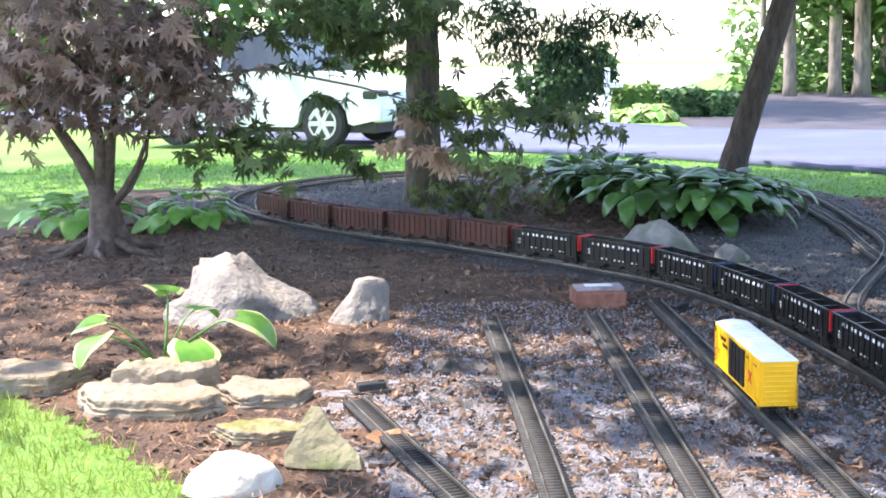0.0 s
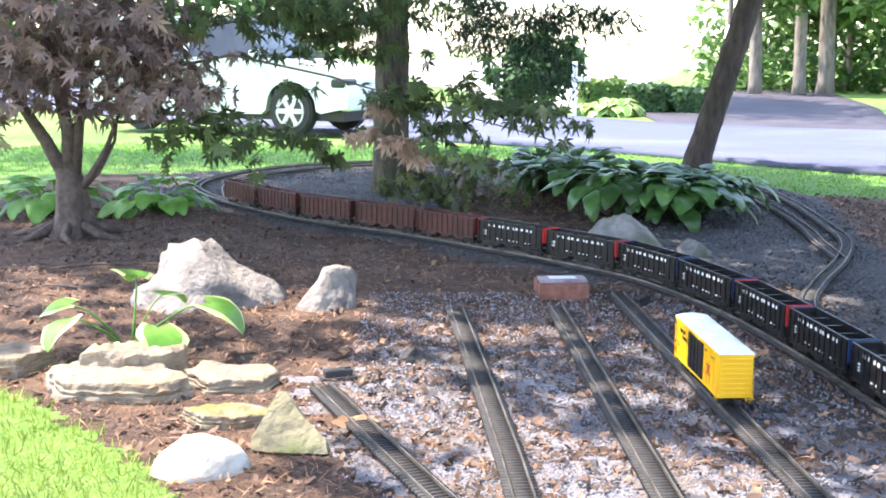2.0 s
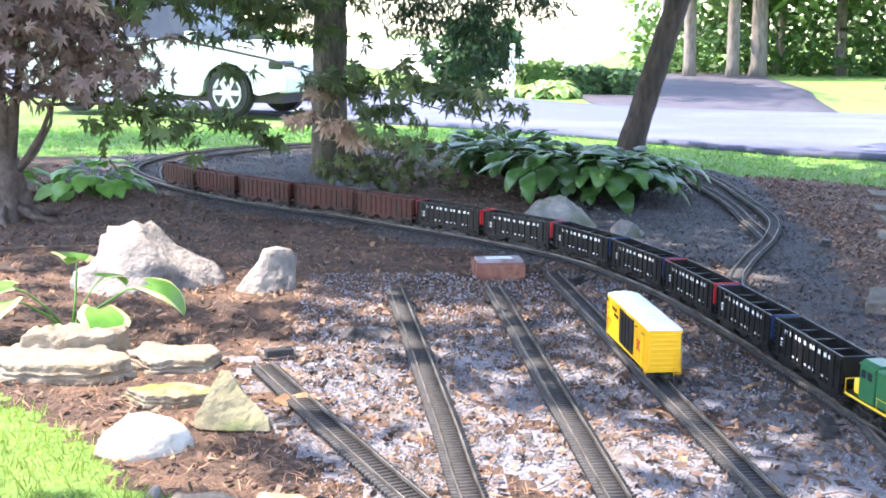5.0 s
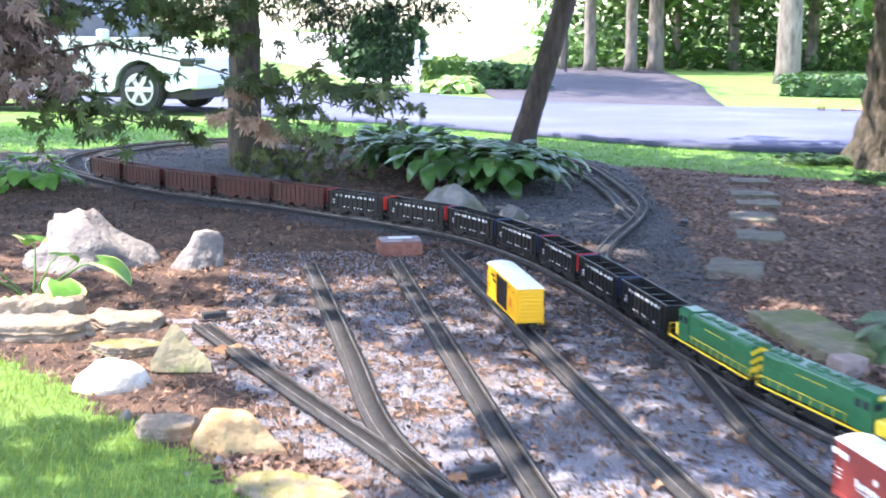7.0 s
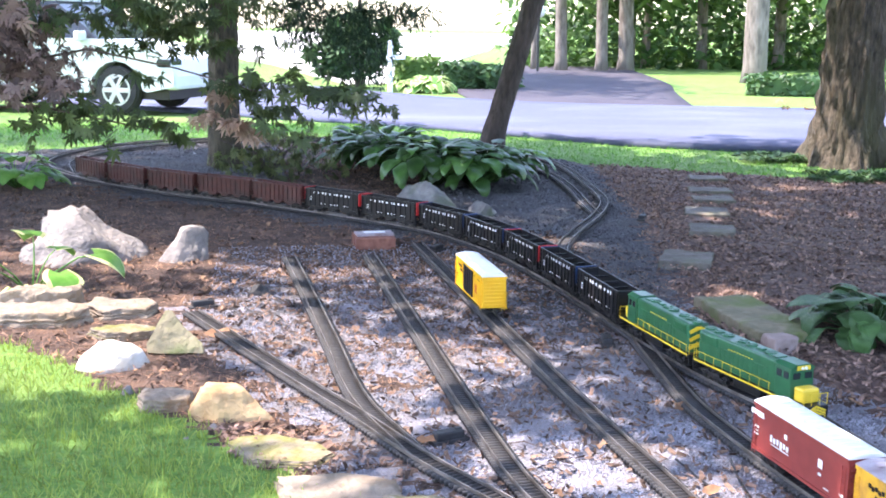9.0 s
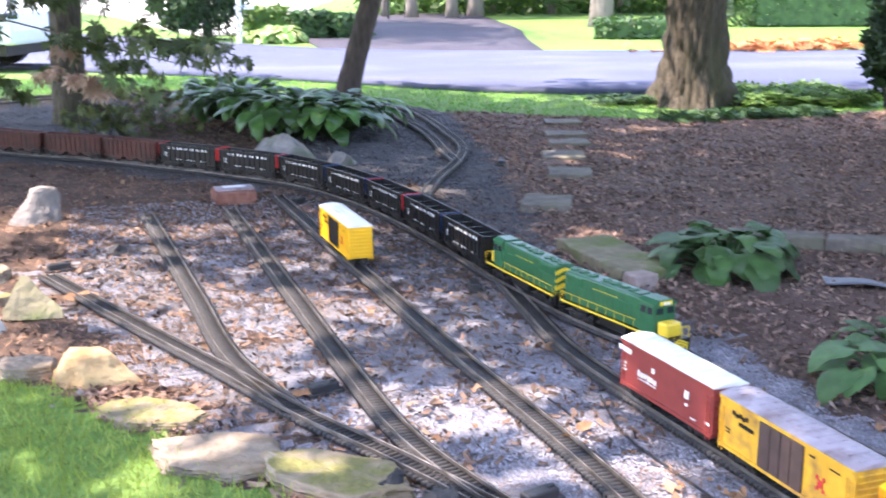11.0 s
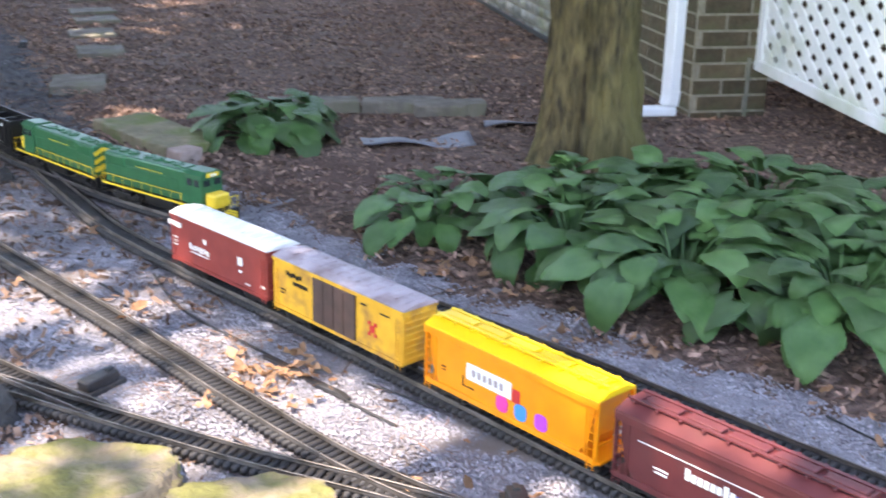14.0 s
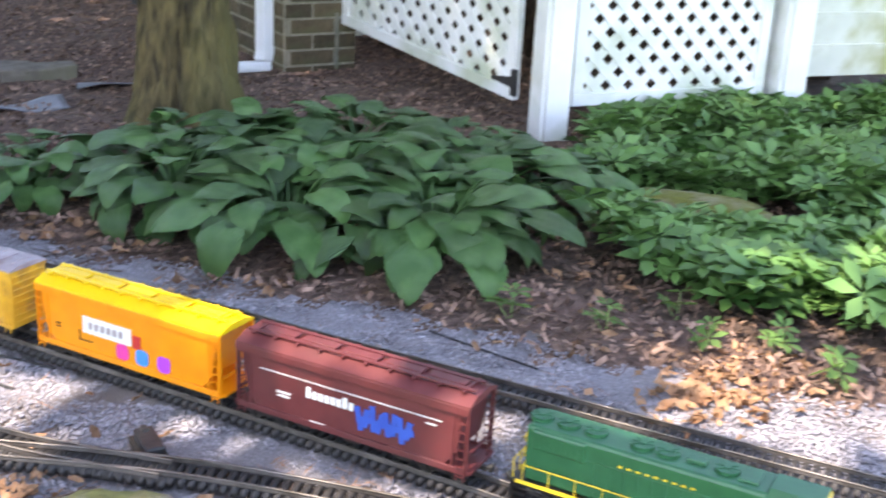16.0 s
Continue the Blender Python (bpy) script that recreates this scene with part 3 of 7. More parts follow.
def marks(ob, bars, material, name="letter_bar", label=""):
    """Bars x, z, length, height on the side facing -y and +y at depth y."""
    if material not in BAR:
        BAR[material] = link_bm(name, box(bmesh.new(), 0, 0, 0, 1, 1, 1), material)
    for x, z, l, h, y in bars:
        b = new(name, BAR[material])
        b.parent = ob
        b.matrix_basis = Matrix.Translation((x, y, z)) @ Matrix.Diagonal((l, 0.0012, h, 1))
        if label:
            tagged(b, label)


def boxcar(m, body_mat, roof_mat, door_mat, label, L=0.46, group="", plug=True, extra=None, ribs=True, logo=None):
    ob = thing("model_boxcar", m, label, "model boxcar", group)
    W, z0, z1 = 0.092, 0.034, 0.154
    bm = box(bmesh.new(), 0, 0, (z0 + z1) / 2, L, W, z1 - z0, 0.0015)
    part("body", bm, body_mat, ob)
    for s in (-1, 1):
        part("side_sill", box(bmesh.new(), 0, s * (W / 2 + 0.001), z0 + 0.004, L, 0.004, 0.008), body_mat, ob)
        part("eave_rail", box(bmesh.new(), 0, s * (W / 2 + 0.001), z1 - 0.004, L, 0.004, 0.008), body_mat, ob)
    bm = prism(bmesh.new(), [(-W / 2 - 0.002, z1), (W / 2 + 0.002, z1), (W / 2 + 0.002, z1 + 0.003), (W / 4, z1 + 0.009), (0, z1 + 0.011), (-W / 4, z1 + 0.009), (-W / 2 - 0.002, z1 + 0.003)], -L / 2 - 0.002, L / 2 + 0.002)
    bmesh.ops.rotate(bm, verts=bm.verts[:], cent=(0, 0, 0), matrix=Matrix.Rotation(radians(90), 3, "Z"))
    n = 14
    for i in range(n):
        x = -L / 2 + L * (i + 0.5) / n
        box(bm, x, 0, z1 + 0.0105, 0.003, W * 0.55, 0.0025)
    part("roof", bm, roof_mat, ob)
    dx = 0.075
    for s in (-1, 1):
        bm = bmesh.new()
        for k in ((-0.5, 0.5) if plug else (0,)):
            box(bm, dx * k, s * (W / 2 + 0.0025), (z0 + z1) / 2, dx * 0.97, 0.005, (z1 - z0) * 0.86, 0.001)
        if not plug:
            bm.free()
            continue
        d = part("door", bm, door_mat, ob)
        bm = bmesh.new()
        for k in (-0.035, 0.0, 0.035):
            box(bm, k, s * (W / 2 + 0.006), (z0 + z1) / 2, 0.002, 0.002, (z1 - z0) * 0.8)
        part("lock_bar", bm, door_mat, d)
        if ribs:
            for x in np.linspace(-L / 2 + 0.015, L / 2 - 0.015, 13):
                if abs(x) > dx + 0.01:
                    part("side_rib", box(bmesh.new(), x, s * (W / 2 + 0.0008), (z0 + z1) / 2, 0.003, 0.0026, z1 - z0 - 0.016), body_mat, ob)
    for e in (-1, 1):
        bm = bmesh.new()
        for i in range(8):
            box(bm, e * (L / 2 + 0.001), 0, z0 + 0.012 + i * 0.0135, 0.004, W * 0.86, 0.005, 0.0015)
        part("end_rib", bm, body_mat, ob)
        for s in (-1, 1):
            ladder(ob, e * (L / 2 - 0.012), s * (W / 2 + 0.004), z0 - 0.008, z0 + 0.06 if s > 0 else z1 - 0.02, body_mat)
        ladder(ob, e * (L / 2 + 0.005), W / 2 - 0.012, z0 - 0.008, z0 + 0.06, body_mat, across=True)
        truck_parts(ob, e * (L / 2 - 0.07))
    couplers(ob, L / 2)
    bm = box(bmesh.new(), 0, 0, 0.028, L * 0.9, 0.02, 0.012)
    part("underframe", bm, M_COAL, ob)
    if extra:
        extra(ob, L, W, z0, z1)
    return ob


def letter_black(ob, L, W, z0, z1):
    y = -(W / 2 + 0.0022)
    marks(ob, [(-0.17 + 0.012 * i, z1 - 0.026 - 0.0035 * (i % 2), 0.009, 0.01, y) for i in range(5)] + [(-0.145 + 0.011 * i, z1 - 0.045, 0.008, 0.009, y) for i in range(5)], M_COAL, label="black lettering bar")
    marks(ob, [(0.13 + 0.0065 * (k - 1.5) * e, z0 + 0.053 + 0.008 * (k - 1.5), 0.0085, 0.0075, y) for k in range(4) for e in (-1, 1)], M_REDP, "emblem", "red emblem")
    marks(ob, [(0.1, z1 - 0.02, 0.018, 0.004, y), (0.17, z1 - 0.024, 0.03, 0.003, y), (-0.19, z0 + 0.05, 0.02, 0.003, y), (-0.19, z0 + 0.042, 0.016, 0.003, y)], M_COAL, "data_panel")


def letter_red(ob, L, W, z0, z1):
    y = -(W / 2 + 0.0026)
    marks(ob, [(-0.185, z1 - 0.023, 0.06, 0.013, y)], M_LETTER, "white_panel", "white panel by the roof")
    marks(ob, [(-0.185, z0 + 0.062, 0.018, 0.004, y), (-0.185, z0 + 0.052, 0.014, 0.003, y), (-0.185, z0 + 0.043, 0.018, 0.003, y), (0.1, z0 + 0.07, 0.018, 0.02, y), (0.1, z0 + 0.045, 0.012, 0.006, y), (0.13, z0 + 0.02, 0.02, 0.003, y), (-0.05, z0 + 0.08, 0.012, 0.012, y), (0.19, z0 + 0.03, 0.016, 0.006, y)], M_LETTER, label="white lettering bar")
    marks(ob, [(-0.115 + 0.015 * i, z0 + 0.054 - 0.002 * (i % 2), 0.009, 0.013 + 0.004 * (i % 3 == 0), y) for i in range(6)] + [(-0.075, z0 + 0.04, 0.08, 0.002, y)], M_LETTER, "wordmark", "white lettering bar")


def hopper(m, side_mat, roof_mat, label, bars, L=0.46):
    """A covered hopper with sloped ends and a roof walk."""
    ob = thing("model_covered_hopper", m, label, "model hopper", "parked freight cars")
    W, z0, z1 = 0.09, 0.03, 0.152
    prof = [(-L / 2 + 0.05, z0), (L / 2 - 0.05, z0), (L / 2 - 0.022, z0 + 0.04), (L / 2 - 0.012, z1 - 0.02), (L / 2 - 0.004, z1), (-L / 2 + 0.004, z1), (-L / 2 + 0.012, z1 - 0.02), (-L / 2 + 0.022, z0 + 0.04)]
    part("body", prism(bmesh.new(), prof, -W / 2, W / 2), side_mat, ob)
    bm = bmesh.new()
    for s in (-1, 1):
        box(bm, 0, s * (W / 2 + 0.002), z1 - 0.007, L, 0.006, 0.014, 0.001)
        box(bm, 0, s * (W / 2 + 0.0015), z0 + 0.006, L * 0.98, 0.005, 0.011, 0.001)
        for e in (-1, 1):
            box(bm, e * (L / 2 - 0.004), s * (W / 2 + 0.0005), (z0 + z1) / 2, 0.006, 0.005, z1 - z0)
            box(bm, e * (L / 2 - 0.03), s * (W / 2 + 0.0004), (z0 + z1) / 2, 0.004, 0.003, z1 - z0)
    part("side_frame", bm, side_mat, ob)
    bm = prism(bmesh.new(), [(-W / 2 - 0.004, z1), (W / 2 + 0.004, z1), (W / 2 + 0.004, z1 + 0.003), (W / 4, z1 + 0.013), (-W / 4, z1 + 0.013), (-W / 2 - 0.004, z1 + 0.003)], -L / 2, L / 2)
    bmesh.ops.rotate(bm, verts=bm.verts[:], cent=(0, 0, 0), matrix=Matrix.Rotation(radians(90), 3, "Z"))
    part("roof", bm, roof_mat, ob)
    bm = bmesh.new()
    for s in (-1, 1):
        box(bm, 0, s * 0.019, z1 + 0.0185, L * 0.97, 0.008, 0.003)
    for i in range(10):
        box(bm, -L * 0.45 + L * 0.9 * i / 9, 0, z1 + 0.0165, 0.005, 0.06, 0.004)
    part("roof_walk", bm, roof_mat, ob)
    for i in range(5):
        bm = box(bmesh.new(), -L * 0.36 + L * 0.72 * i / 4, 0, z1 + 0.0175, 0.07, 0.022, 0.006, 0.002)
        part("hatch", bm, roof_mat, ob)
    for i in (-0.1, 0.0, 0.1):
        bm = prism(bmesh.new(), [(i - 0.035, z0), (i + 0.035, z0), (i + 0.012, z0 - 0.018), (i - 0.012, z0 - 0.018)], -0.03, 0.03)
        part("outlet_gate", bm, M_COAL, ob)
    for e in (-1, 1):
        for s in (-1, 1):
            ladder(ob, e * (L / 2 - 0.012), s * (W / 2 + 0.005), z0 - 0.01, z1 - 0.004, side_mat, rungs=8)
        ladder(ob, e * (L / 2 + 0.002), 0.03, z0 - 0.006, z1 - 0.01, side_mat, across=True, rungs=8)
        bm = box(bmesh.new(), e * (L / 2 - 0.02), 0, z0 + 0.004, 0.05, W * 0.98, 0.005)
        box(bm, e * (L / 2 - 0.004), 0, z0 + 0.035, 0.004, W * 0.96, 0.004)
        part("end_platform", bm, side_mat, ob)
        truck_parts(ob, e * (L / 2 - 0.055))
    couplers(ob, L / 2)
    bars(ob, W, z0, z1)
    return ob


def bars_orange(ob, W, z0, z1):
    y = -(W / 2 + 0.0012)
    marks(ob, [(-0.045, z0 + 0.064, 0.12, 0.034, y)], M_LETTER, "white_panel", "white sign panel")
    marks(ob, [(-0.085 + 0.015 * i, z0 + 0.064, 0.009, 0.014, y - 0.001) for i in range(6)], M_ROOFG, label="faint lettering bar")
    marks(ob, [(0.028, z0 + 0.058, 0.02, 0.026, y)], M_REDP, "patch", "red patch")
    for x, mt, lb in ((-0.008, M_PINKP, "magenta patch"), (0.04, M_SKYP, "blue patch"), (0.092, M_PURP, "purple patch")):
        bm = box(bmesh.new(), x, y, z0 + 0.03, 0.03, 0.0014, 0.032)
        bmesh.ops.bevel(bm, geom=[e for e in bm.edges if abs(e.verts[0].co.y - e.verts[1].co.y) > 0.001], offset=0.01, segments=4, affect="EDGES", profile=0.5)
        part("patch", bm, mt, ob, lb)
    marks(ob, [(-0.1, z0 + 0.03, 0.035, 0.002, y), (-0.115, z0 + 0.04, 0.002, 0.02, y), (-0.17, z0 + 0.05, 0.012, 0.003, y), (-0.17, z0 + 0.043, 0.01, 0.002, y)], M_COAL, "data_panel")


def bars_brown(ob, W, z0, z1):
    y = -(W / 2 + 0.0012)
    marks(ob, [(-0.078 + 0.0122 * i, z0 + 0.062 + (0.003 if i in (0, 6) else 0), 0.009, 0.02 if i in (0, 6) else 0.014, y) for i in range(8)], M_LETTER, "wordmark", "white lettering bar")
    bm = bmesh.new()
    for i in range(8):
        h = (0.026, 0.02, 0.028, 0.022, 0.026, 0.024, 0.028, 0.02)[i]
        box(bm, 0.024 + 0.0135 * i, y - 0.0005, z0 + 0.046 + 0.003 * (i % 3), 0.0105, 0.0014, h * 1.7, 0, Matrix.Rotation(radians((-12, 8, -5, 14, -10, 6, -8, 12)[i]), 4, "Y"))
        box(bm, 0.027 + 0.0135 * i, y - 0.0006, z0 + 0.046, 0.015, 0.0014, 0.011, 0, Matrix.Rotation(radians(9 * (-1)**i), 4, "Y"))
    part("painted_marking", bm, M_BLUEP, ob, "blue sprayed paint shapes")
    marks(ob, [(-0.13, z0 + 0.05, 0.03, 0.003, y), (-0.13, z0 + 0.043, 0.025, 0.003, y), (-0.06, z0 + 0.012, 0.03, 0.002, y), (0.16, z0 + 0.075, 0.02, 0.002, y), (0.0, z0 + 0.085, 0.36, 0.0012, y)], M_LETTER, "data_panel")


def coal_hopper(m, material, end_mat, label, lettering):
    ob = thing("model_coal_hopper", m, label, "model hopper", "moving coal train")
    L, W, z0, z1, t = 0.42, 0.086, 0.036, 0.138, 0.003
    for s in (-1, 1):
        bm = box(bmesh.new(), 0, s * (W / 2 - t / 2), (z0 + z1) / 2, L, t, z1 - z0)
        box(bm, 0, s * W / 2, z1 - 0.002, L + 0.004, 0.007, 0.005, 0.001)
        box(bm, 0, s * W / 2, z0 + 0.004, L, 0.006, 0.008, 0.001)
        sd = part("side", bm, material, ob)
        for x in np.linspace(-L / 2 + 0.004, L / 2 - 0.004, 12):
            bm = box(bmesh.new(), x, s * (W / 2 + 0.002), (z0 + z1) / 2, 0.0035, 0.005, z1 - z0 - 0.01)
            part("rib", bm, material, sd)
    for e in (-1, 1):
        bm = box(bmesh.new(), e * (L / 2 - 0.045), 0, z1 - 0.052, 0.112, W - 2 * t, t, 0, Matrix.Rotation(radians(e * -38), 4, "Y"))
        box(bm, e * (L / 2 - 0.002), 0, z1 - 0.016, t, W - 2 * t, 0.03)
        part("slope_sheet", bm, material, ob)
        bm = box(bmesh.new(), e * (L / 2 + 0.003), 0, z1 - 0.033, 0.004, W * 1.03, 0.07)
        part("end_panel", bm, end_mat, ob, "painted end panel" if end_mat is not material else "")
        truck_parts(ob, e * (L / 2 - 0.06))
        ladder(ob, e * (L / 2 - 0.01), -(W / 2 + 0.005), z0 - 0.01, z1 - 0.01, material)
    bm = bmesh.new()
    for i in range(-1, 2):
        prism(bm, [(i * 0.1 - 0.05, z0 + 0.01), (i * 0.1 + 0.05, z0 + 0.01), (i * 0.1 + 0.018, z0 - 0.016), (i * 0.1 - 0.018, z0 - 0.016)], -W / 2 + t, W / 2 - t)
    part("hopper_bay", bm, material, ob)
    for i in (-0.1, 0.0, 0.1):
        part("cross_brace", box(bmesh.new(), i, 0, z1 - 0.012, 0.006, W - 2 * t, 0.006), material, ob)
    couplers(ob, L / 2)
    if lettering:
        for y in (-(W / 2 + 0.0012), W / 2 + 0.0012):
            marks(ob, [(-0.135 + 0.03 * i + 0.004 * (i % 3), z1 - 0.022, 0.013, 0.011, y) for i in range(10)] + [(-0.165, z1 - 0.05, 0.02, 0.006, y), (-0.165, z1 - 0.06, 0.018, 0.004, y), (-0.165, z1 - 0.068, 0.02, 0.004, y)]
                  + [(-0.08 + 0.026 * i, z0 + 0.02, 0.01, 0.006, y) for i in range(9) if i % 4 != 2], M_LETTER, label="white lettering bar")
    return ob


def locomotive(m, label, group="green locomotives"):
    """A six-axle diesel, nose towards +x."""
    ob = thing("model_locomotive", m, label, "model locomotive", group)
    L = 0.53
    bm = box(bmesh.new(), 0, 0, 0.05, L, 0.086, 0.01, 0.001)
    part("frame", bm, M_COAL, ob)
    for s in (-1, 1):
        bm = box(bmesh.new(), 0, s * 0.0435, 0.0525, L - 0.02, 0.0022, 0.0055)
        part("sill_stripe", bm, M_YEL, ob, "yellow sill stripe")
    bm = box(bmesh.new(), -0.058, 0, 0.103, 0.376, 0.072, 0.096, 0.006)
    box(bm, -0.19, 0, 0.13, 0.09, 0.081, 0.036, 0.005)
    part("long_hood", bm, M_GREEN, ob, "glossy green long hood")
    for s in (-1, 1):
        for i in range(11):
            part("hood_door", box(bmesh.new(), -0.14 + i * 0.0225, s * 0.0362, 0.09, 0.0195, 0.0016, 0.06, 0.0006), M_GREEN, ob)
        bm = box(bmesh.new(), -0.19, s * 0.041, 0.13, 0.07, 0.0016, 0.024)
        for i in range(8):
            box(bm, -0.22 + i * 0.0085, s * 0.0417, 0.13, 0.002, 0.002, 0.022)
        part("radiator_grille", bm, M_GREEN, ob)
        marks(ob, [(-0.09 + 0.014 * i, 0.126, 0.007, 0.003, s * 0.0372) for i in range(9)], M_YEL, label="small yellow lettering bar")
    bm = box(bmesh.new(), 0.165, 0, 0.1, 0.07, 0.08, 0.09, 0.003)
    cab = part("cab", bm, M_GREEN, ob, "green cab with windows")
    bm = prism(bmesh.new(), [(-0.041, 0.144), (0.041, 0.144), (0.041, 0.147), (0.024, 0.157), (-0.024, 0.157), (-0.041, 0.147)], 0.128, 0.203)
    bmesh.ops.rotate(bm, verts=bm.verts[:], cent=(0, 0, 0), matrix=Matrix.Rotation(radians(-90), 3, "Z"))
    part("cab_roof", bm, M_GREEN, ob)
    for s in (-1, 1):
        bm = bmesh.new()
        for k in (-0.015, 0.015):
            box(bm, 0.165 + k, s * 0.0402, 0.124, 0.02, 0.0018, 0.02)
        part("side_window", bm, M_GLASS, cab)
        bm = box(bmesh.new(), 0.2005, s * 0.02, 0.124, 0.0018, 0.024, 0.018)
        part("windscreen", bm, M_GLASS, cab)
    bm = box(bmesh.new(), 0.222, 0, 0.076, 0.044, 0.058, 0.042, 0.007)
    part("nose", bm, M_YEL, ob, "yellow low nose")
    bm = box(bmesh.new(), 0.2025, 0, 0.147, 0.007, 0.046, 0.013, 0.002)
    part("number_board", bm, M_YEL, ob)
    bm = bmesh.new()
    for s in (-1, 1):
        cyl(bm, (0.204, s * 0.006, 0.147), (0.2085, s * 0.006, 0.147), 0.0045, 12)
    lamp = part("headlight", bm, M_LETTER, ob, "headlight pair")
    for x in (-0.235, -0.19, -0.145, -0.07, -0.03, 0.06):
        bm = cyl(bmesh.new(), (x, 0, 0.149), (x, 0, 0.156), 0.0185, 18)
        f = part("roof_fan", bm, M_GREEN, ob)
        bm = bmesh.new()
        cyl(bm, (x, 0, 0.156), (x, 0, 0.158), 0.006, 8)
        for k in range(4):
            box(bm, x, 0, 0.1568, 0.034, 0.0015, 0.001, 0, Matrix.Rotation(k * math.pi / 4, 4, "Z"))
        part("fan_grid", bm, M_GREEN, f)
    bm = box(bmesh.new(), 0.015, 0, 0.152, 0.03, 0.018, 0.01, 0.002)
    part("exhaust_stack", bm, M_GREEN, ob)
    bm = box(bmesh.new(), 0.095, 0, 0.152, 0.03, 0.04, 0.006, 0.002)
    part("blower_housing", bm, M_GREEN, ob)
    for e in (-1, 1):
        bm = box(bmesh.new(), e * (L / 2 - 0.003), 0, 0.036, 0.008, 0.084, 0.034, 0.002)
        part("pilot", bm, M_COAL, ob)
        for k in range(3):
            for s in (-1, 1):
                bm = box(bmesh.new(), -(0.2475) if e < 0 else L / 2 + 0.0015, s * 0.0165, (0.078 + k * 0.026) if e < 0 else 0.03 + 0.008 * k, 0.0022, 0.036, 0.012 if e < 0 else 0.006, 0, Matrix.Rotation(radians(s * -24), 4, "X"))
                part("chevron", bm, M_YEL, ob, "yellow chevron stripe")
        truck_parts(ob, e * 0.16, (-0.045, 0.0, 0.045), 0.0155)
        bm = bmesh.new()
        for s in (-1, 1):
            for k in range(3):
                box(bm, e * (L / 2 - 0.018), s * 0.04, 0.02 + k * 0.012, 0.022, 0.012, 0.002)
        part("steps", bm, M_COAL, ob)
        bm = bmesh.new()
        for y in (-0.04, -0.014, 0.014, 0.04):
            cyl(bm, (e * (L / 2 - 0.004), y, 0.05), (e * (L / 2 - 0.004), y, 0.088), 0.0012, 6)
        cyl(bm, (e * (L / 2 - 0.004), -0.04, 0.088), (e * (L / 2 - 0.004), 0.04, 0.088), 0.0012, 6)
        part("end_rail", bm, M_YEL, ob)
    for s in (-1, 1):
        bm = bmesh.new()
        for x in np.linspace(-L / 2 + 0.02, 0.11, 9):
            cyl(bm, (x, s * 0.0415, 0.053), (x, s * 0.0415, 0.082), 0.0009, 6)
        cyl(bm, (-L / 2 + 0.02, s * 0.0415, 0.082), (0.115, s * 0.0415, 0.082), 0.0011, 6)
        part("handrail", bm, M_YEL, ob, "yellow walkway handrail")
    bm = box(bmesh.new(), 0, 0, 0.032, 0.13, 0.07, 0.03, 0.006)
    part("fuel_tank", bm, M_COAL, ob)
    couplers(ob, L / 2)
    return ob


def on_line(q, s):
    """Where a line stands at s metres."""
    d = np.concatenate([[0], np.cumsum(np.hypot(*np.diff(q, axis=0).T))])
    return Vector((float(np.interp(s, d, q[:, 0])), float(np.interp(s, d, q[:, 1])), RAIL_Z))


def seat(q, s0, s1):
    """The pose of a car that stands on a line from s0 to s1, +x towards s1."""
    a, b = on_line(q, s0 + 0.1), on_line(q, s1 - 0.1)
    d = b - a
    return Matrix.Translation((a + b) / 2) @ Matrix.Rotation(math.atan2(d.y, d.x), 4, "Z")


def s_at_y(q, y):
    d = np.concatenate([[0], np.cumsum(np.hypot(*np.diff(q, axis=0).T))])
    i = np.where((q[:-1, 1] >= y) & (q[1:, 1] < y))[0]
    return float(d[i[-1]])


QM, QF, Q4 = spline(MAIN, 0.02), spline(FREIGHT, 0.02), spline(SIDE4, 0.02)
# parked cars on the freight siding
y_ = lambda y: s_at_y(QF, y)
boxcar(seat(QF, y_(2.52), y_(2.1)), M_RED, M_ROOFW, M_RED, "dark red model boxcar with white roof, parked", 0.412, "parked freight cars", False, letter_red, False)
boxcar(seat(QF, y_(2.08), y_(1.62)), M_BOXYW, M_ROOFG, M_DARKDOOR, "weathered yellow model boxcar with grey roof and dark doors", 0.452, "parked freight cars", True, letter_black, False)
hopper(seat(QF, y_(1.56), y_(1.095)), M_HOPY, M_HOPYR, "bright orange covered hopper car with yellow roof", bars_orange, 0.452)
hopper(seat(QF, y_(1.068), y_(0.595)), M_BROWN, M_BROWN, "oxide-brown covered hopper car with blue spray paint", bars_brown, 0.46)
locomotive(seat(QF, y_(0.54), y_(-0.005)), "parked green model diesel locomotive behind the hoppers")
boxcar(seat(Q4, s_at_y(Q4, 4.5), s_at_y(Q4, 4.02)), M_BOXY, M_ROOFW, M_COAL, "clean yellow model boxcar with white roof, alone on a siding", 0.455, "", True, letter_black)

# the coal train on the main line
s = s_at_y(QM, 2.72)
lead = locomotive(seat(QM, s - 0.535, s), "green and yellow model diesel locomotive leading the coal train")
copy_thing(lead, seat(QM, s - 1.085, s - 0.55) @ Matrix.Rotation(math.pi, 4, "Z"))
s -= 1.1
red = None
for i in range(12):
    m = seat(QM, s - 0.425, s)
    if i < 7:
        end_mat = (M_COAL, M_NAVY, M_REDP, M_NAVY, M_NAVY, M_REDP, M_REDP)[i]
        coal_hopper(m, M_COAL, end_mat, "empty black open-top coal hopper with white lettering", True)
    else:
        red = copy_thing(red, m) if red else coal_hopper(m, M_OXIDE, M_OXIDE, "empty oxide-red open-top coal hopper", False)
    s -= 0.452

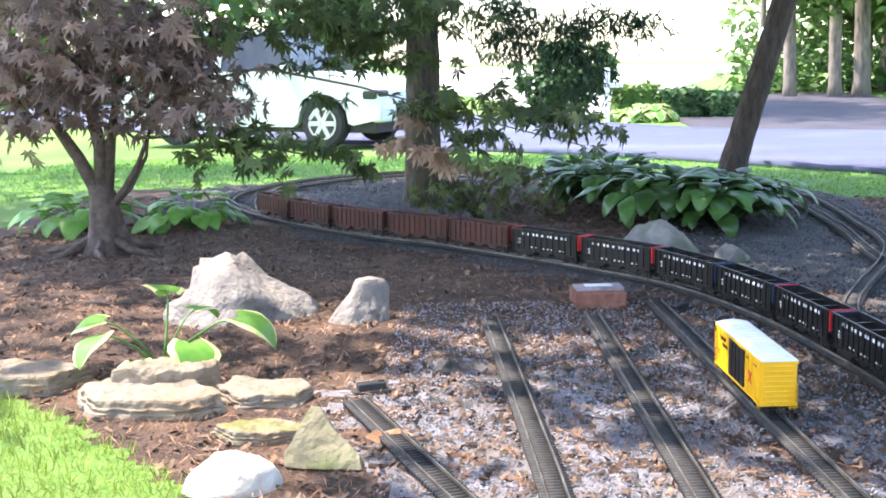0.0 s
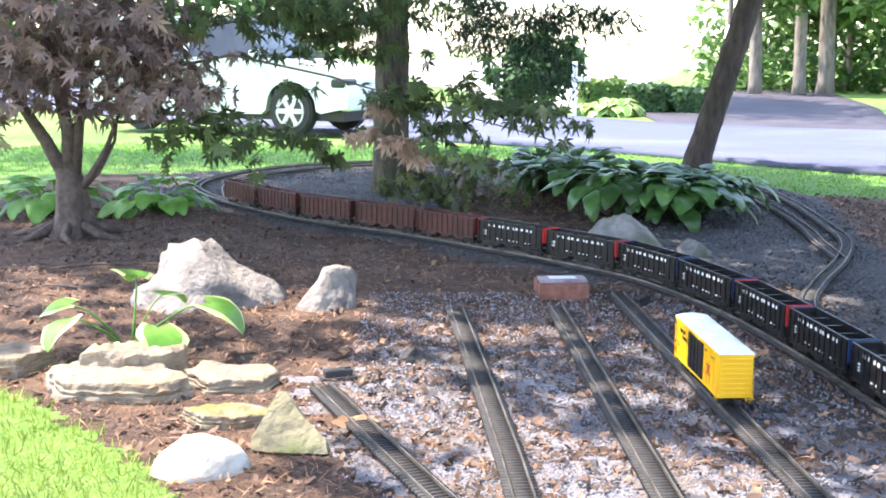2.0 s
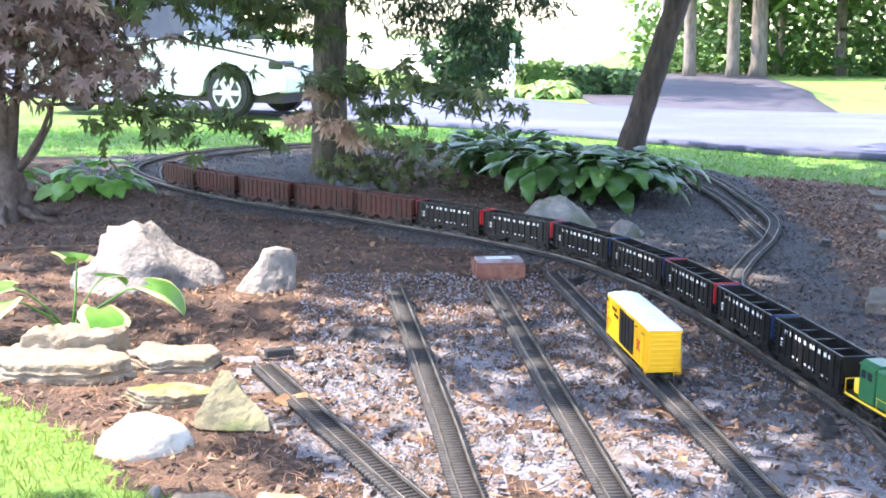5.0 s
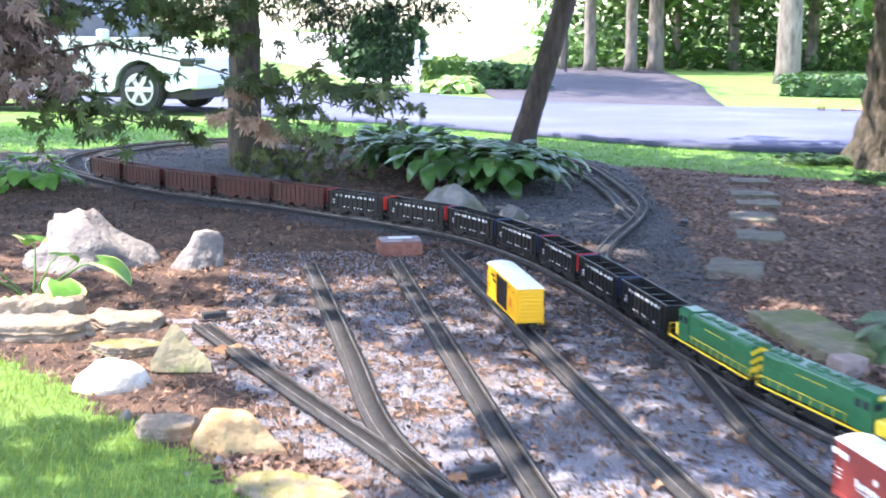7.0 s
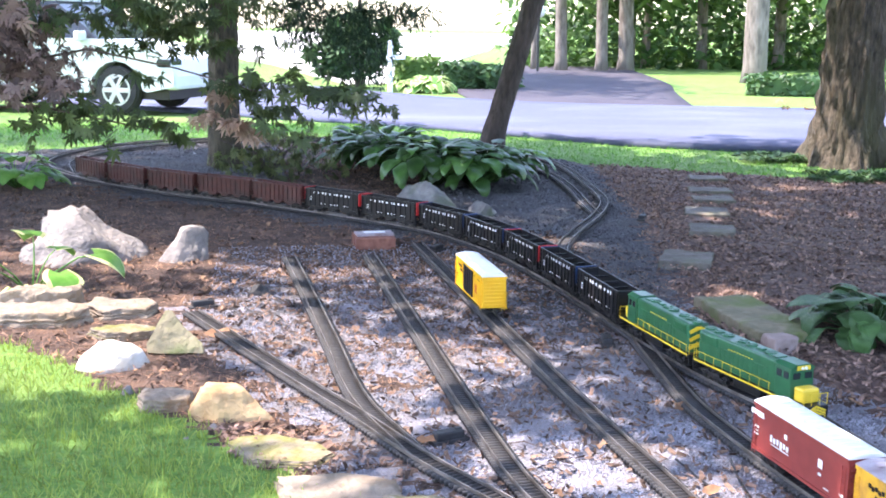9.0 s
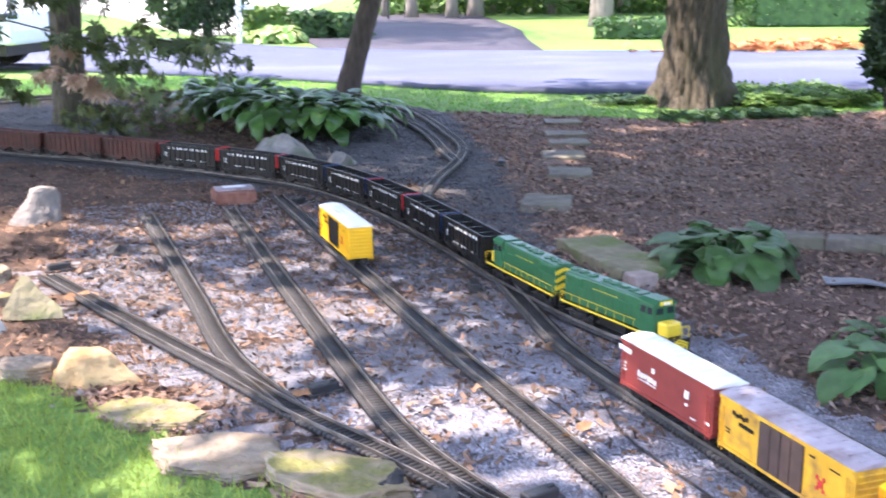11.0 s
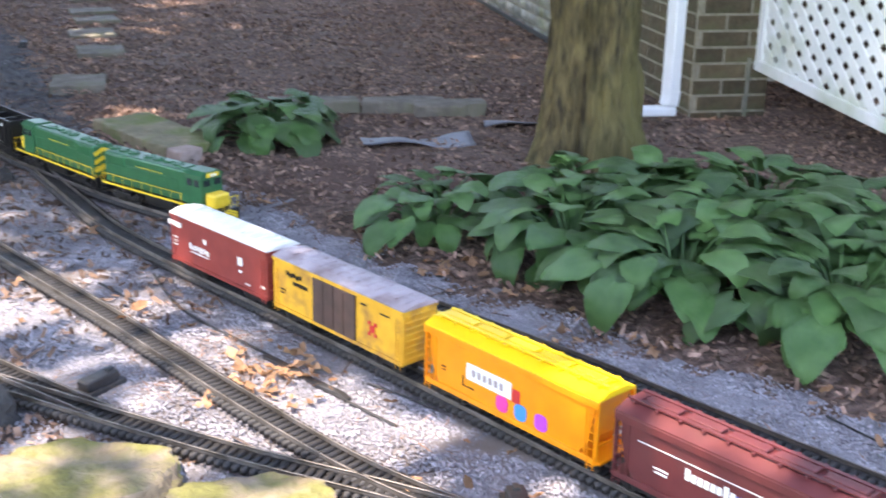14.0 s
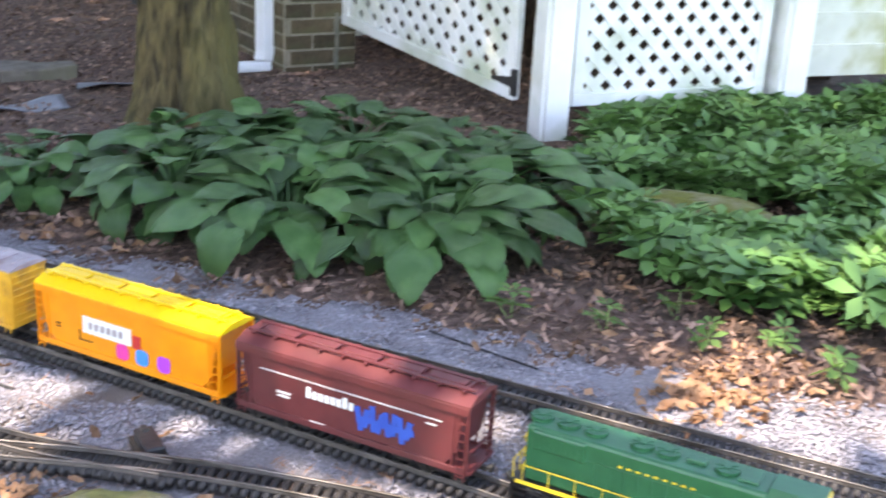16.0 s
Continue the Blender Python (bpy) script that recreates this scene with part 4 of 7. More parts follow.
# ---- stones ----
M_MOSSY = mat("moss_topped_sandstone", (0.22, 0.19, 0.1), (0.4, 0.33, 0.2), 12, 0.95, 0.8, c3=(0.2, 0.22, 0.075), scale2=5, bscale=26)


def rock(name, x, y, sx, sy, sz, material, label, seed, rz=0.0, z=None, flat=0.0, peak=(0, 0), group="", sub=4, rough=0.22, cuts=13):
    """A rounded, faceted stone sunk a little into the ground."""
    bm = bmesh.new()
    bmesh.ops.create_icosphere(bm, subdivisions=sub, radius=1)
    o = Vector((seed * 7.3, seed * 3.1, seed * 1.7))
    planes = []
    r = random.Random(seed)
    for _ in range(cuts):
        n = Vector((r.uniform(-1, 1), r.uniform(-1, 1), r.uniform(-0.3, 1))).normalized()
        planes.append((n, r.uniform(0.58, 0.86)))
    for v in bm.verts:
        p = v.co.copy()
        for n, d in planes:
            k = p.dot(n) - d
            if k > 0:
                p -= n * k * 0.97
        p *= 1 + rough * (noise.fractal(p * 1.9 + o, 0.8, 2.1, 6)) * 0.6 - 0.06 * abs(noise.noise(p * 5 + o)) + 0.02 * noise.noise(p * 14 + o)
        h = max(0, p.z)
        p.x += peak[0] * h
        p.y += peak[1] * h
        if flat and p.z > flat:
            p.z = flat + (p.z - flat) * 0.12
        v.co = p
    zt = max(v.co.z for v in bm.verts)
    for v in bm.verts:
        v.co.x *= sx / 2
        v.co.y *= sy / 2
        v.co.z = v.co.z / zt * sz if v.co.z > 0 else v.co.z * 0.05
    me = link_bm(name, bm, material, True)
    ob = new(name, me)
    ob.matrix_world = pose(x, y, float(ground_z(x, y)) - 0.004 if z is None else z, 0, 0, rz)
    return tagged(ob, label, "rock", group)


M_LEDGE = mat("ledge_stone", (0.17, 0.135, 0.1), (0.32, 0.26, 0.19), 14, 0.95, 0.9, c3=(0.22, 0.16, 0.1), scale2=9, bscale=30)


def mossed(name, base, moss_a, moss_b):
    """Stone with moss on its upward faces."""
    m = base.copy()
    m.name = name
    N, L = m.node_tree.nodes, m.node_tree.links
    b = N["Principled BSDF"]
    col = b.inputs["Base Color"].links[0].from_socket
    geo = [n for n in N if n.bl_idname == "ShaderNodeNewGeometry"][0]
    sep = N.new("ShaderNodeSeparateXYZ")
    L.new(geo.outputs["Normal"], sep.inputs[0])
    ns = N.new("ShaderNodeTexNoise")
    ns.inputs["Scale"].default_value, ns.inputs["Detail"].default_value = 13, 8
    L.new(geo.outputs["Position"], ns.inputs["Vector"])
    ma = N.new("ShaderNodeMath")
    ma.operation = "MULTIPLY_ADD"
    L.new(ns.outputs["Fac"], ma.inputs[0])
    ma.inputs[1].default_value = 1.3
    L.new(sep.outputs["Z"], ma.inputs[2])
    mr = N.new("ShaderNodeMapRange")
    mr.inputs["From Min"].default_value, mr.inputs["From Max"].default_value = 1.4, 1.72
    L.new(ma.outputs[0], mr.inputs["Value"])
    ms = N.new("ShaderNodeTexNoise")
    ms.inputs["Scale"].default_value, ms.inputs["Detail"].default_value = 60, 6
    L.new(geo.outputs["Position"], ms.inputs["Vector"])
    mc = N.new("ShaderNodeMix")
    mc.data_type = "RGBA"
    L.new(ms.outputs["Fac"], mc.inputs["Factor"])
    mc.inputs["A"].default_value, mc.inputs["B"].default_value = (*moss_a, 1), (*moss_b, 1)
    mx = N.new("ShaderNodeMix")
    mx.data_type = "RGBA"
    L.new(mr.outputs["Result"], mx.inputs["Factor"])
    L.new(col, mx.inputs["A"])
    L.new(mc.outputs["Result"], mx.inputs["B"])
    L.new(mx.outputs["Result"], b.inputs["Base Color"])
    return m


M_LEDGEM = mossed("moss_topped_ledge", M_LEDGE, (0.1, 0.095, 0.03), (0.21, 0.2, 0.06))


def ledge(name, x, y, sx, sy, h, material, label, seed, rz=0.0, group="lawn edging stones"):
    """A flat broken slab: irregular outline, split layered sides, uneven top."""
    r = random.Random(seed * 31)
    k = r.randint(6, 8)
    cs = [((i + r.uniform(-0.3, 0.3)) * 2 * math.pi / k, r.uniform(0.8, 1.1)) for i in range(k)]
    pts = [Vector((math.cos(a) * q, math.sin(a) * q, 0)) for a, q in cs]
    seg = 84
    out = []
    for i in range(seg):
        a = i / seg * k
        p, q = pts[int(a)], pts[(int(a) + 1) % k]
        out.append(p.lerp(q, a - int(a)))
    o = Vector((seed * 5.1, seed * 2.3, 0))
    bm = bmesh.new()
    rows = []
    steps = [(0.0, 0.97), (0.2, 1.0), (0.38, 1.0), (0.42, 0.95), (0.6, 0.97), (0.66, 0.93), (0.86, 0.94), (0.96, 0.92), (1.0, 0.87), (1.02, 0.72), (1.0, 0.5), (1.04, 0.26), (1.03, 0.08)]
    lean = Vector((r.uniform(-0.12, 0.12), r.uniform(-0.12, 0.12), 0))
    for j, (u, w) in enumerate(steps):
        row = []
        for i in range(seg):
            d = out[i]
            side = noise.noise(d * 3.5 + o + Vector((0, 0, u * 2.2))) * 0.09 + noise.noise(d * 11 + o + Vector((0, 0, u * 5))) * 0.035
            p = d * (w + (side if j < 9 else side * 0.4))
            up = u * (1 + 0.8 * p.dot(lean)) + (0.16 * noise.noise(p * 2.4 + o) + 0.07 * noise.noise(p * 7 + o)) * min(1, u * 1.5)
            row.append(bm.verts.new((p.x * sx / 2, p.y * sy / 2, max(-0.01, up * h * 0.68) if j else -0.01)))
        rows.append(row)
    for a, b in zip(rows, rows[1:]):
        for i in range(seg):
            bm.faces.new((a[i], a[(i + 1) % seg], b[(i + 1) % seg], b[i]))
    bm.faces.new(rows[-1])
    ob = new(name, link_bm(name, bm, material, False))
    ob.matrix_world = pose(x, y, float(ground_z(x, y)) - 0.004, 0, 0, rz)
    return tagged(ob, label, "rock", group)


rock("boulder", -0.8, 5.5, 0.66, 0.46, 0.25, M_ROCK, "large grey boulder with a blunt peak, half in sun", 3, -8, peak=(-0.22, 0), rough=0.3)
rock("boulder", -0.345, 5.42, 0.25, 0.2, 0.165, M_ROCK, "small pale blocky boulder beside a larger one", 21, 20, peak=(0.1, 0), rough=0.25, flat=0.75)
rock("boulder", 0.99, 6.74, 0.46, 0.34, 0.2, M_GREYROCK, "rounded grey boulder below the hostas", 8, 10)
rock("rock", 1.33, 6.62, 0.22, 0.18, 0.09, M_GREYROCK, "small grey rock in the leaf litter", 9, 30)
ledge("edging_stone", -0.84, 4.28, 0.44, 0.3, 0.1, M_LEDGE, "flat tan sandstone at the lawn edge", 11, -10)
ledge("edging_stone", -0.8, 4.42, 0.36, 0.24, 0.15, M_LEDGE, "thicker tan sandstone behind another flat stone", 31, 25)
ledge("edging_stone", -1.3, 4.5, 0.4, 0.3, 0.1, M_LEDGE, "flat tan sandstone at the lawn edge", 12, 15)
ledge("edging_stone", -0.52, 4.36, 0.34, 0.26, 0.07, M_LEDGE, "flat pale sandstone in strong sun", 13, 5)
ledge("edging_stone", -0.47, 4.02, 0.27, 0.16, 0.055, M_LEDGEM, "low stone covered with yellow moss", 34, -6)
rock("edging_stone", -0.48, 3.66, 0.24, 0.16, 0.09, M_PALE, "white rounded stone on the grass edge", 14, 8, rough=0.16, cuts=3, group="lawn edging stones")
ledge("edging_stone", -0.28, 3.24, 0.19, 0.18, 0.055, M_LEDGE, "flat tan stone at the lawn edge", 16, 0)
rock("edging_stone", -0.1, 3.13, 0.29, 0.16, 0.095, M_RUST, "rust-coloured stone at the lawn edge", 17, -24, flat=0.55, group="lawn edging stones")
ledge("edging_stone", 0.05, 2.8, 0.32, 0.22, 0.03, M_LEDGEM, "low mossy stone at the lawn edge", 18, -30)
ledge("edging_stone", 0.2, 2.46, 0.44, 0.28, 0.042, M_LEDGE, "flat tan stone sunk in the lawn edge", 19, -40)
ledge("edging_stone", 0.42, 2.24, 0.42, 0.26, 0.06, M_LEDGEM, "mossy tan stone with a pale side", 20, -42)
ledge("edging_stone", 0.62, 1.66, 0.38, 0.3, 0.07, M_LEDGEM, "flat mossy sandstone beside the tracks", 22, -40)
ledge("edging_stone", 0.83, 1.4, 0.34, 0.24, 0.055, M_LEDGEM, "flat tan stone beside the tracks", 23, -50)
ledge("edging_stone", 0.95, 1.02, 0.3, 0.22, 0.07, M_LEDGEM, "mossy stone beside the tracks", 24, -60)


def upright_stone(x, y, w, h, rz, label):
    """A thin pointed slab set on edge, leaning back."""
    prof = [(-0.5, -0.05), (0.5, -0.05), (0.47, 0.18), (0.16, 0.5), (-0.12, 0.98), (-0.24, 1.0), (-0.36, 0.55), (-0.52, 0.2)]
    bm = prism(bmesh.new(), [(px * w, pz * h) for px, pz in prof], -0.025, 0.025)
    bmesh.ops.triangulate(bm, faces=bm.faces[:])
    bmesh.ops.subdivide_edges(bm, edges=bm.edges[:], cuts=3, use_grid_fill=True)
    for v in bm.verts:
        v.co += noise.noise_vector(v.co * 14) * 0.008 + noise.noise_vector(v.co * 40) * 0.003
    ob = new("edging_stone", link_bm("edging_stone", bm, M_MOSS))
    ob.matrix_world = pose(x, y, 0, -32, 0, rz)
    return tagged(ob, label, "rock", "lawn edging stones")


upright_stone(-0.28, 3.78, 0.19, 0.15, -6, "pointed grey-green slab standing beside the siding")
rock("lava_rock", 0.585, 2.02, 0.2, 0.17, 0.085, M_BLACKROCK, "black rough rock among the edging stones", 25, 70, rough=0.6)
rock("lava_rock", 0.47, 2.02, 0.13, 0.09, 0.05, M_BLACKROCK, "black rough rock among the edging stones", 26, 10, rough=0.6)
rock("lava_rock", 0.53, 2.16, 0.1, 0.08, 0.07, M_BLACKROCK, "black rough rock among the edging stones", 28, 50, rough=0.6)
rock("lava_rock", 0.0, 4.65, 0.13, 0.08, 0.05, M_BLACKROCK, "dark broken edging piece in the needles", 27, 30)
for i, (x, y, s_) in enumerate(((-0.4, 3.36, 0.05), (-0.13, 3.0, 0.04), (-0.2, 2.92, 0.03), (1.0, 3.86, 0.035), (1.32, 3.42, 0.03), (-0.19, 4.5, 0.04), (0.2, 4.15, 0.03))):
    rock("cobble", x, y, s_, s_ * 0.8, s_ * 0.6, M_ROCK, "small pale loose stone", 40 + i, 30 * i, sub=2, group="loose stones")
M_CUSHION = mossed("moss_cushion", M_MOSS, (0.06, 0.075, 0.008), (0.15, 0.15, 0.02))
rock("moss_stone", 3.02, 0.84, 0.72, 0.28, 0.1, M_CUSHION, "moss-covered stone in the groundcover", 33, -62, flat=0.4)


def slab(name, x, y, lx, ly, h, rz, material, label, seed, z=0.0, group=""):
    """A rough sawn slab with worn edges."""
    bm = box(bmesh.new(), 0, 0, h / 2 - 0.01, lx, ly, h + 0.02)
    bmesh.ops.subdivide_edges(bm, edges=bm.edges[:], cuts=7, use_grid_fill=True)
    for v in bm.verts:
        o = Vector((seed, seed * 2, 0))
        k = noise.noise_vector(v.co * 9 + o) * 0.012 + noise.noise_vector(v.co * 30 + o) * 0.004
        v.co += Vector((k.x, k.y, k.z * 0.6))
    ob = new(name, link_bm(name, bm, material, False))
    bv = ob.modifiers.new("worn", "BEVEL")
    bv.width, bv.segments, bv.limit_method = 0.008, 2, "ANGLE"
    ob.matrix_world = pose(x, y, float(ground_z(x, y)) + z, 0, 0, rz)
    return tagged(ob, label, "stone slab", group)


for i, (x, y, lx, ly, r) in enumerate(((2.03, 5.08, 0.24, 0.3, -25), (2.47, 5.85, 0.24, 0.3, -20), (2.68, 6.45, 0.26, 0.26, -20), (2.92, 6.95, 0.26, 0.24, -15), (3.06, 7.35, 0.28, 0.22, -15), (3.3, 8.0, 0.26, 0.24, -15))):
    slab("stepping_stone", x, y, lx, ly, 0.025, r, M_FLAG, "flat grey stepping stone set in wood mulch", 3 + i, z=0.014, group="stepping stones")
slab("stone_bench_slab", 1.86, 3.92, 0.24, 0.58, 0.055, 2, M_MOSS, "thick mossy stone slab beside the track", 14)
slab("stone_block", 1.8, 3.57, 0.1, 0.09, 0.06, 10, M_PINKSTONE, "pinkish cut stone block against a slab", 15)
for i, (x, y, lx, r) in enumerate(((2.62, 3.98, 0.36, -28), (2.93, 3.78, 0.36, -32), (3.05, 3.62, 0.3, -30))):
    slab("edging_block", x, y, lx, 0.13, 0.07, r, M_FLAG, "long grey stone block edging the mulch", 20 + i, group="bed edging blocks")


def sheet_piece(name, x, y, lx, ly, rz, material, label, seed):
    """A crumpled piece of thin sheet."""
    bm = bmesh.new()
    bmesh.ops.create_grid(bm, x_segments=12, y_segments=8, size=0.5)
    for v in bm.verts:
        v.co.x *= lx
        v.co.y *= ly
        v.co.z = 0.03 + 0.03 * noise.noise(v.co * 6 + Vector((seed, 0, 0)))
    ob = new(name, link_bm(name, bm, material, True))
    md = ob.modifiers.new("thick", "SOLIDIFY")
    md.thickness = 0.004
    ob.matrix_world = pose(x, y, 0, 0, 0, rz)
    return tagged(ob, label, "liner")


sheet_piece("garden_liner", 2.62, 3.28, 0.42, 0.16, -30, M_SHEET, "crumpled grey plastic liner on the mulch", 4)
sheet_piece("garden_liner", 3.15, 3.28, 0.3, 0.12, -40, M_SHEET, "crumpled grey plastic liner beside a tree", 9)

# bricks by the end of a siding, with a worn plate on them
bk = []
for i, (x, y, z, r) in enumerate(((0.58, 5.72, 0.0, 3), (0.585, 5.615, 0.0, -2))):
    bm = box(bmesh.new(), 0, 0, 0.03, 0.2, 0.095, 0.06, 0.004)
    ob = new("brick", link_bm("brick", bm, M_REDBRICK))
    ob.matrix_world = pose(x, y, z, 0, 0, r)
    tagged(ob, "loose red brick at the end of a siding", "brick", "loose bricks")
bm = box(bmesh.new(), 0, 0, 0.006, 0.19, 0.1, 0.012, 0.002)
ob = new("plate", link_bm("plate", bm, M_ROOFG))
ob.matrix_world = pose(0.585, 5.68, 0.06, 0, 0, 5)
tagged(ob, "worn grey plate lying on red bricks", "plate")
bm = box(bmesh.new(), 0, 0, 0.001, 0.11, 0.05, 0.0015)
o2 = part("label_panel", bm, M_WPLAIN, ob, "pale rubbed label")
o2.location = (0, 0, 0.0125)

# track furniture


def switch_machine(x, y, rz):
    ob = thing("track_switch_motor", pose(x, y, 0, 0, 0, rz), "black plastic switch motor beside the track", "switch motor", "switch motors")
    part("body", box(bmesh.new(), 0, 0, 0.022, 0.085, 0.035, 0.026, 0.004), M_IRON, ob)
    part("base", box(bmesh.new(), 0, 0, 0.007, 0.11, 0.05, 0.014, 0.002), M_PLASTIC, ob)
    part("lever", box(bmesh.new(), 0.03, 0, 0.036, 0.02, 0.012, 0.008, 0.002), M_IRON, ob)
    return ob


for x, y, r in ((0.82, 2.03, 20), (1.19, 1.15, 60), (0.5, 2.82, 20), (1.22, 3.72, 80), (0.88, 5.5, 50), (2.24, 6.35, 60), (-0.22, 4.42, 20)):
    switch_machine(x, y, r)


def wire(pts, label, r=0.0022):
    cu = bpy.data.curves.new("wire", "CURVE")
    cu.dimensions, cu.bevel_depth, cu.bevel_resolution = "3D", r, 2
    sp = cu.splines.new("NURBS")
    sp.points.add(len(pts) - 1)
    for p, q in zip(sp.points, pts):
        p.co = (q[0], q[1], 0.006 + (q[2] if len(q) > 2 else 0), 1)
    sp.use_endpoint_u = True
    ob = new("cable", cu)
    cu.materials.append(M_IRON)
    return tagged(ob, label, "cable")


wire([(1.199, 2.565, .01), (1.151, 2.37), (1.151, 2.23), (1.174, 2.05), (1.188, 1.92), (1.183, 1.77), (1.194, 1.64), (1.209, 1.52)], "black cable lying along the gravel", 0.0035)
wire([(1.067, 2.61), (1.077, 2.5), (1.086, 2.41)], "short black cable on the gravel", 0.003)
wire([(1.273, 1.714), (1.301, 1.633), (1.314, 1.53)], "short black cable on the gravel", 0.003)
wire([(1.925, 1.04), (1.908, 0.88), (1.898, 0.757)], "dark twig-like cable on pale gravel", 0.0025)

# dark strip of old edging half sunk in the gravel
bm = bmesh.new()
box(bm, 0, 0, 0.004, 0.3, 0.018, 0.016, 0.003)
bmesh.ops.subdivide_edges(bm, edges=[e for e in bm.edges if e.calc_length() > 0.2], cuts=9)
for v in bm.verts:
    v.co += noise.noise_vector(v.co * 16) * 0.007
ob = new("edging_strip", link_bm("edging_strip", bm, M_IRON))
ob.matrix_world = pose(1.186, 1.82, 0, 0, 0, 94)
tagged(ob, "black plastic edging strip sunk in gravel", "edging")

# ---- house ----
A, B = Vector((5.98, 6.95, 0)), Vector((3.85, 3.0, 0))
WALL_D = (B - A).normalized()
WALL_N = Vector((-WALL_D.y, WALL_D.x, 0))
if WALL_N.x > 0:
    WALL_N = -WALL_N
wall_len = (B - A).length


def wall_pose(p, d):
    return Matrix.Translation(p) @ Matrix.Rotation(math.atan2(d.y, d.x), 4, "Z")


wall_jobs = []


def brick_wall(name, p, d, length, height, label, face):
    """A wall core from p along d; face: the side, +1 or -1, on which bricks show."""
    bm = box(bmesh.new(), length / 2, -face * 0.1, height / 2 - 0.1, length, 0.2, height + 0.2)
    ob = new(name, link_bm(name, bm, M_MORTAR))
    ob.matrix_world = wall_pose(p, d)
    tagged(ob, label, "wall", kind="structure")
    wall_jobs.append((ob, length, height, face))
    return ob


side = WALL_D.cross(WALL_N).z
brick_wall("wall_west", A, WALL_D, wall_len, 2.6, "tan brick house wall above the mulch bed", 1 if side > 0 else -1)
E2 = -WALL_N
brick_wall("wall_south", B + WALL_D * 0.012, E2, 0.34, 2.6, "tan brick corner pier of the house", -1)
# the rest of the house, closing it behind
bm = box(bmesh.new(), 0, 0, 1.3, 3.0, 3.2, 2.8)
ob = new("wall_inner", link_bm("wall_inner", bm, M_SIDING))
ob.matrix_world = pose(6.9, 3.85, 0, 0, 0, 60)
tagged(ob, "plain house core behind the brick walls", "wall", kind="structure")

# dark garden edging along the foot of the brick wall
bm = box(bmesh.new(), wall_len / 2 - 0.2, (0.06 if side > 0 else -0.06), 0.0, wall_len - 0.9, 0.012, 0.1, 0.003)
ob = new("garden_edging", link_bm("garden_edging", bm, M_IRON))
ob.matrix_world = wall_pose(A, WALL_D)
tagged(ob, "low black plastic garden edging at the wall foot", "edging")

# downspout at the corner
ob = thing("downspout", pose(3.635, 2.925, 0), "white metal downspout with a kicked-out foot", "downspout")
bm = box(bmesh.new(), 0, 0, 1.35, 0.062, 0.05, 2.4, 0.006)
part("pipe", bm, M_WPLAIN, ob)
bm = box(bmesh.new(), -0.065, 0.042, 0.085, 0.21, 0.05, 0.042, 0.012, Matrix.Rotation(radians(150), 4, "Z"))
part("elbow", bm, M_WPLAIN, ob)
bm = box(bmesh.new(), 0.0, 0.0, 0.14, 0.066, 0.055, 0.07, 0.01, Matrix.Rotation(radians(12), 4, "Y"))
part("bend", bm, M_WPLAIN, ob)
bm = box(bmesh.new(), 0.0, 0.0, 0.55, 0.072, 0.058, 0.02)
part("strap", bm, M_WPLAIN, ob)


def lattice(name, a, b, z0a, z0b, z1, label, category, hinged=False):
    """A framed diagonal lattice panel between two feet."""
    a, b = Vector(a), Vector(b)
    d = b - a
    w = d.length
    ob = thing(name, Matrix.Translation((a.x, a.y, 0)) @ Matrix.Rotation(math.atan2(d.y, d.x), 4, "Z"), label, category, "white lattice panels")
    fw = 0.045
    low = lambda x: z0a + (z0b - z0a) * x / w
    for x in (fw / 2, w - fw / 2):
        part("stile", box(bmesh.new(), x, 0, (low(x) + z1) / 2, fw, 0.03, z1 - low(x), 0.003), M_WHITE, ob)
    bm = bmesh.new()
    box(bm, w / 2, 0, (z0a + z0b) / 2 + fw / 2, math.hypot(w, z0b - z0a), 0.034, fw, 0.003, Matrix.Rotation(-math.atan2(z0b - z0a, w), 4, "Y"))
    part("rail", bm, M_WHITE, ob)
    part("rail", box(bmesh.new(), w / 2, 0, z1, w, 0.034, fw, 0.003), M_WHITE, ob)
    sw, pitch = 0.037, 0.0685
    for s in (-1, 1):
        k = -w - z1
        while k < w + z1:
            # slat: x = k + s*(z - z1/2), clipped to the frame
            ends = []
            for t in np.linspace(-2, 2, 801):
                x, z = k + t, z1 / 2 + s * t
                if 0.02 < x < w - 0.02 and low(x) + 0.02 < z < z1:
                    ends.append((x, z))
            if len(ends) > 8:
                (x0, q0), (x1, q1) = ends[0], ends[-1]
                l = math.hypot(x1 - x0, q1 - q0)
                bm = box(bmesh.new(), (x0 + x1) / 2, s * 0.004, (q0 + q1) / 2, l, 0.007, sw, 0, Matrix.Rotation(-math.atan2(q1 - q0, x1 - x0), 4, "Y"))
                part("slat", bm, M_WHITE, ob)
            k += pitch * math.sqrt(2)
    if hinged:
        bm = bmesh.new()
        for z in (low(w) + 0.07, z1 - 0.15):
            box(bm, w + 0.005, 0.02 * hinged, z, 0.03, 0.012, 0.1, 0.002)
            prism(bm, [(w - 0.01, z - 0.02), (w - 0.01, z + 0.02), (w - 0.12, z + 0.006), (w - 0.12, z - 0.006)], 0.02 * hinged - 0.003, 0.02 * hinged + 0.003)
        part("hinge", bm, M_IRON, ob, "black strap hinge")
    return ob


lattice("lattice_gate", (4.1, 2.86, 0), (3.72, 1.79, 0), 0.22, 0.105, 1.25, "white lattice gate hanging open under the deck, mildewed", "gate", -1)
lattice("lattice_screen", (3.72, 1.57, 0), (4.39, 1.07, 0), 0.12, 0.13, 1.25, "white lattice panel under the deck", "lattice")


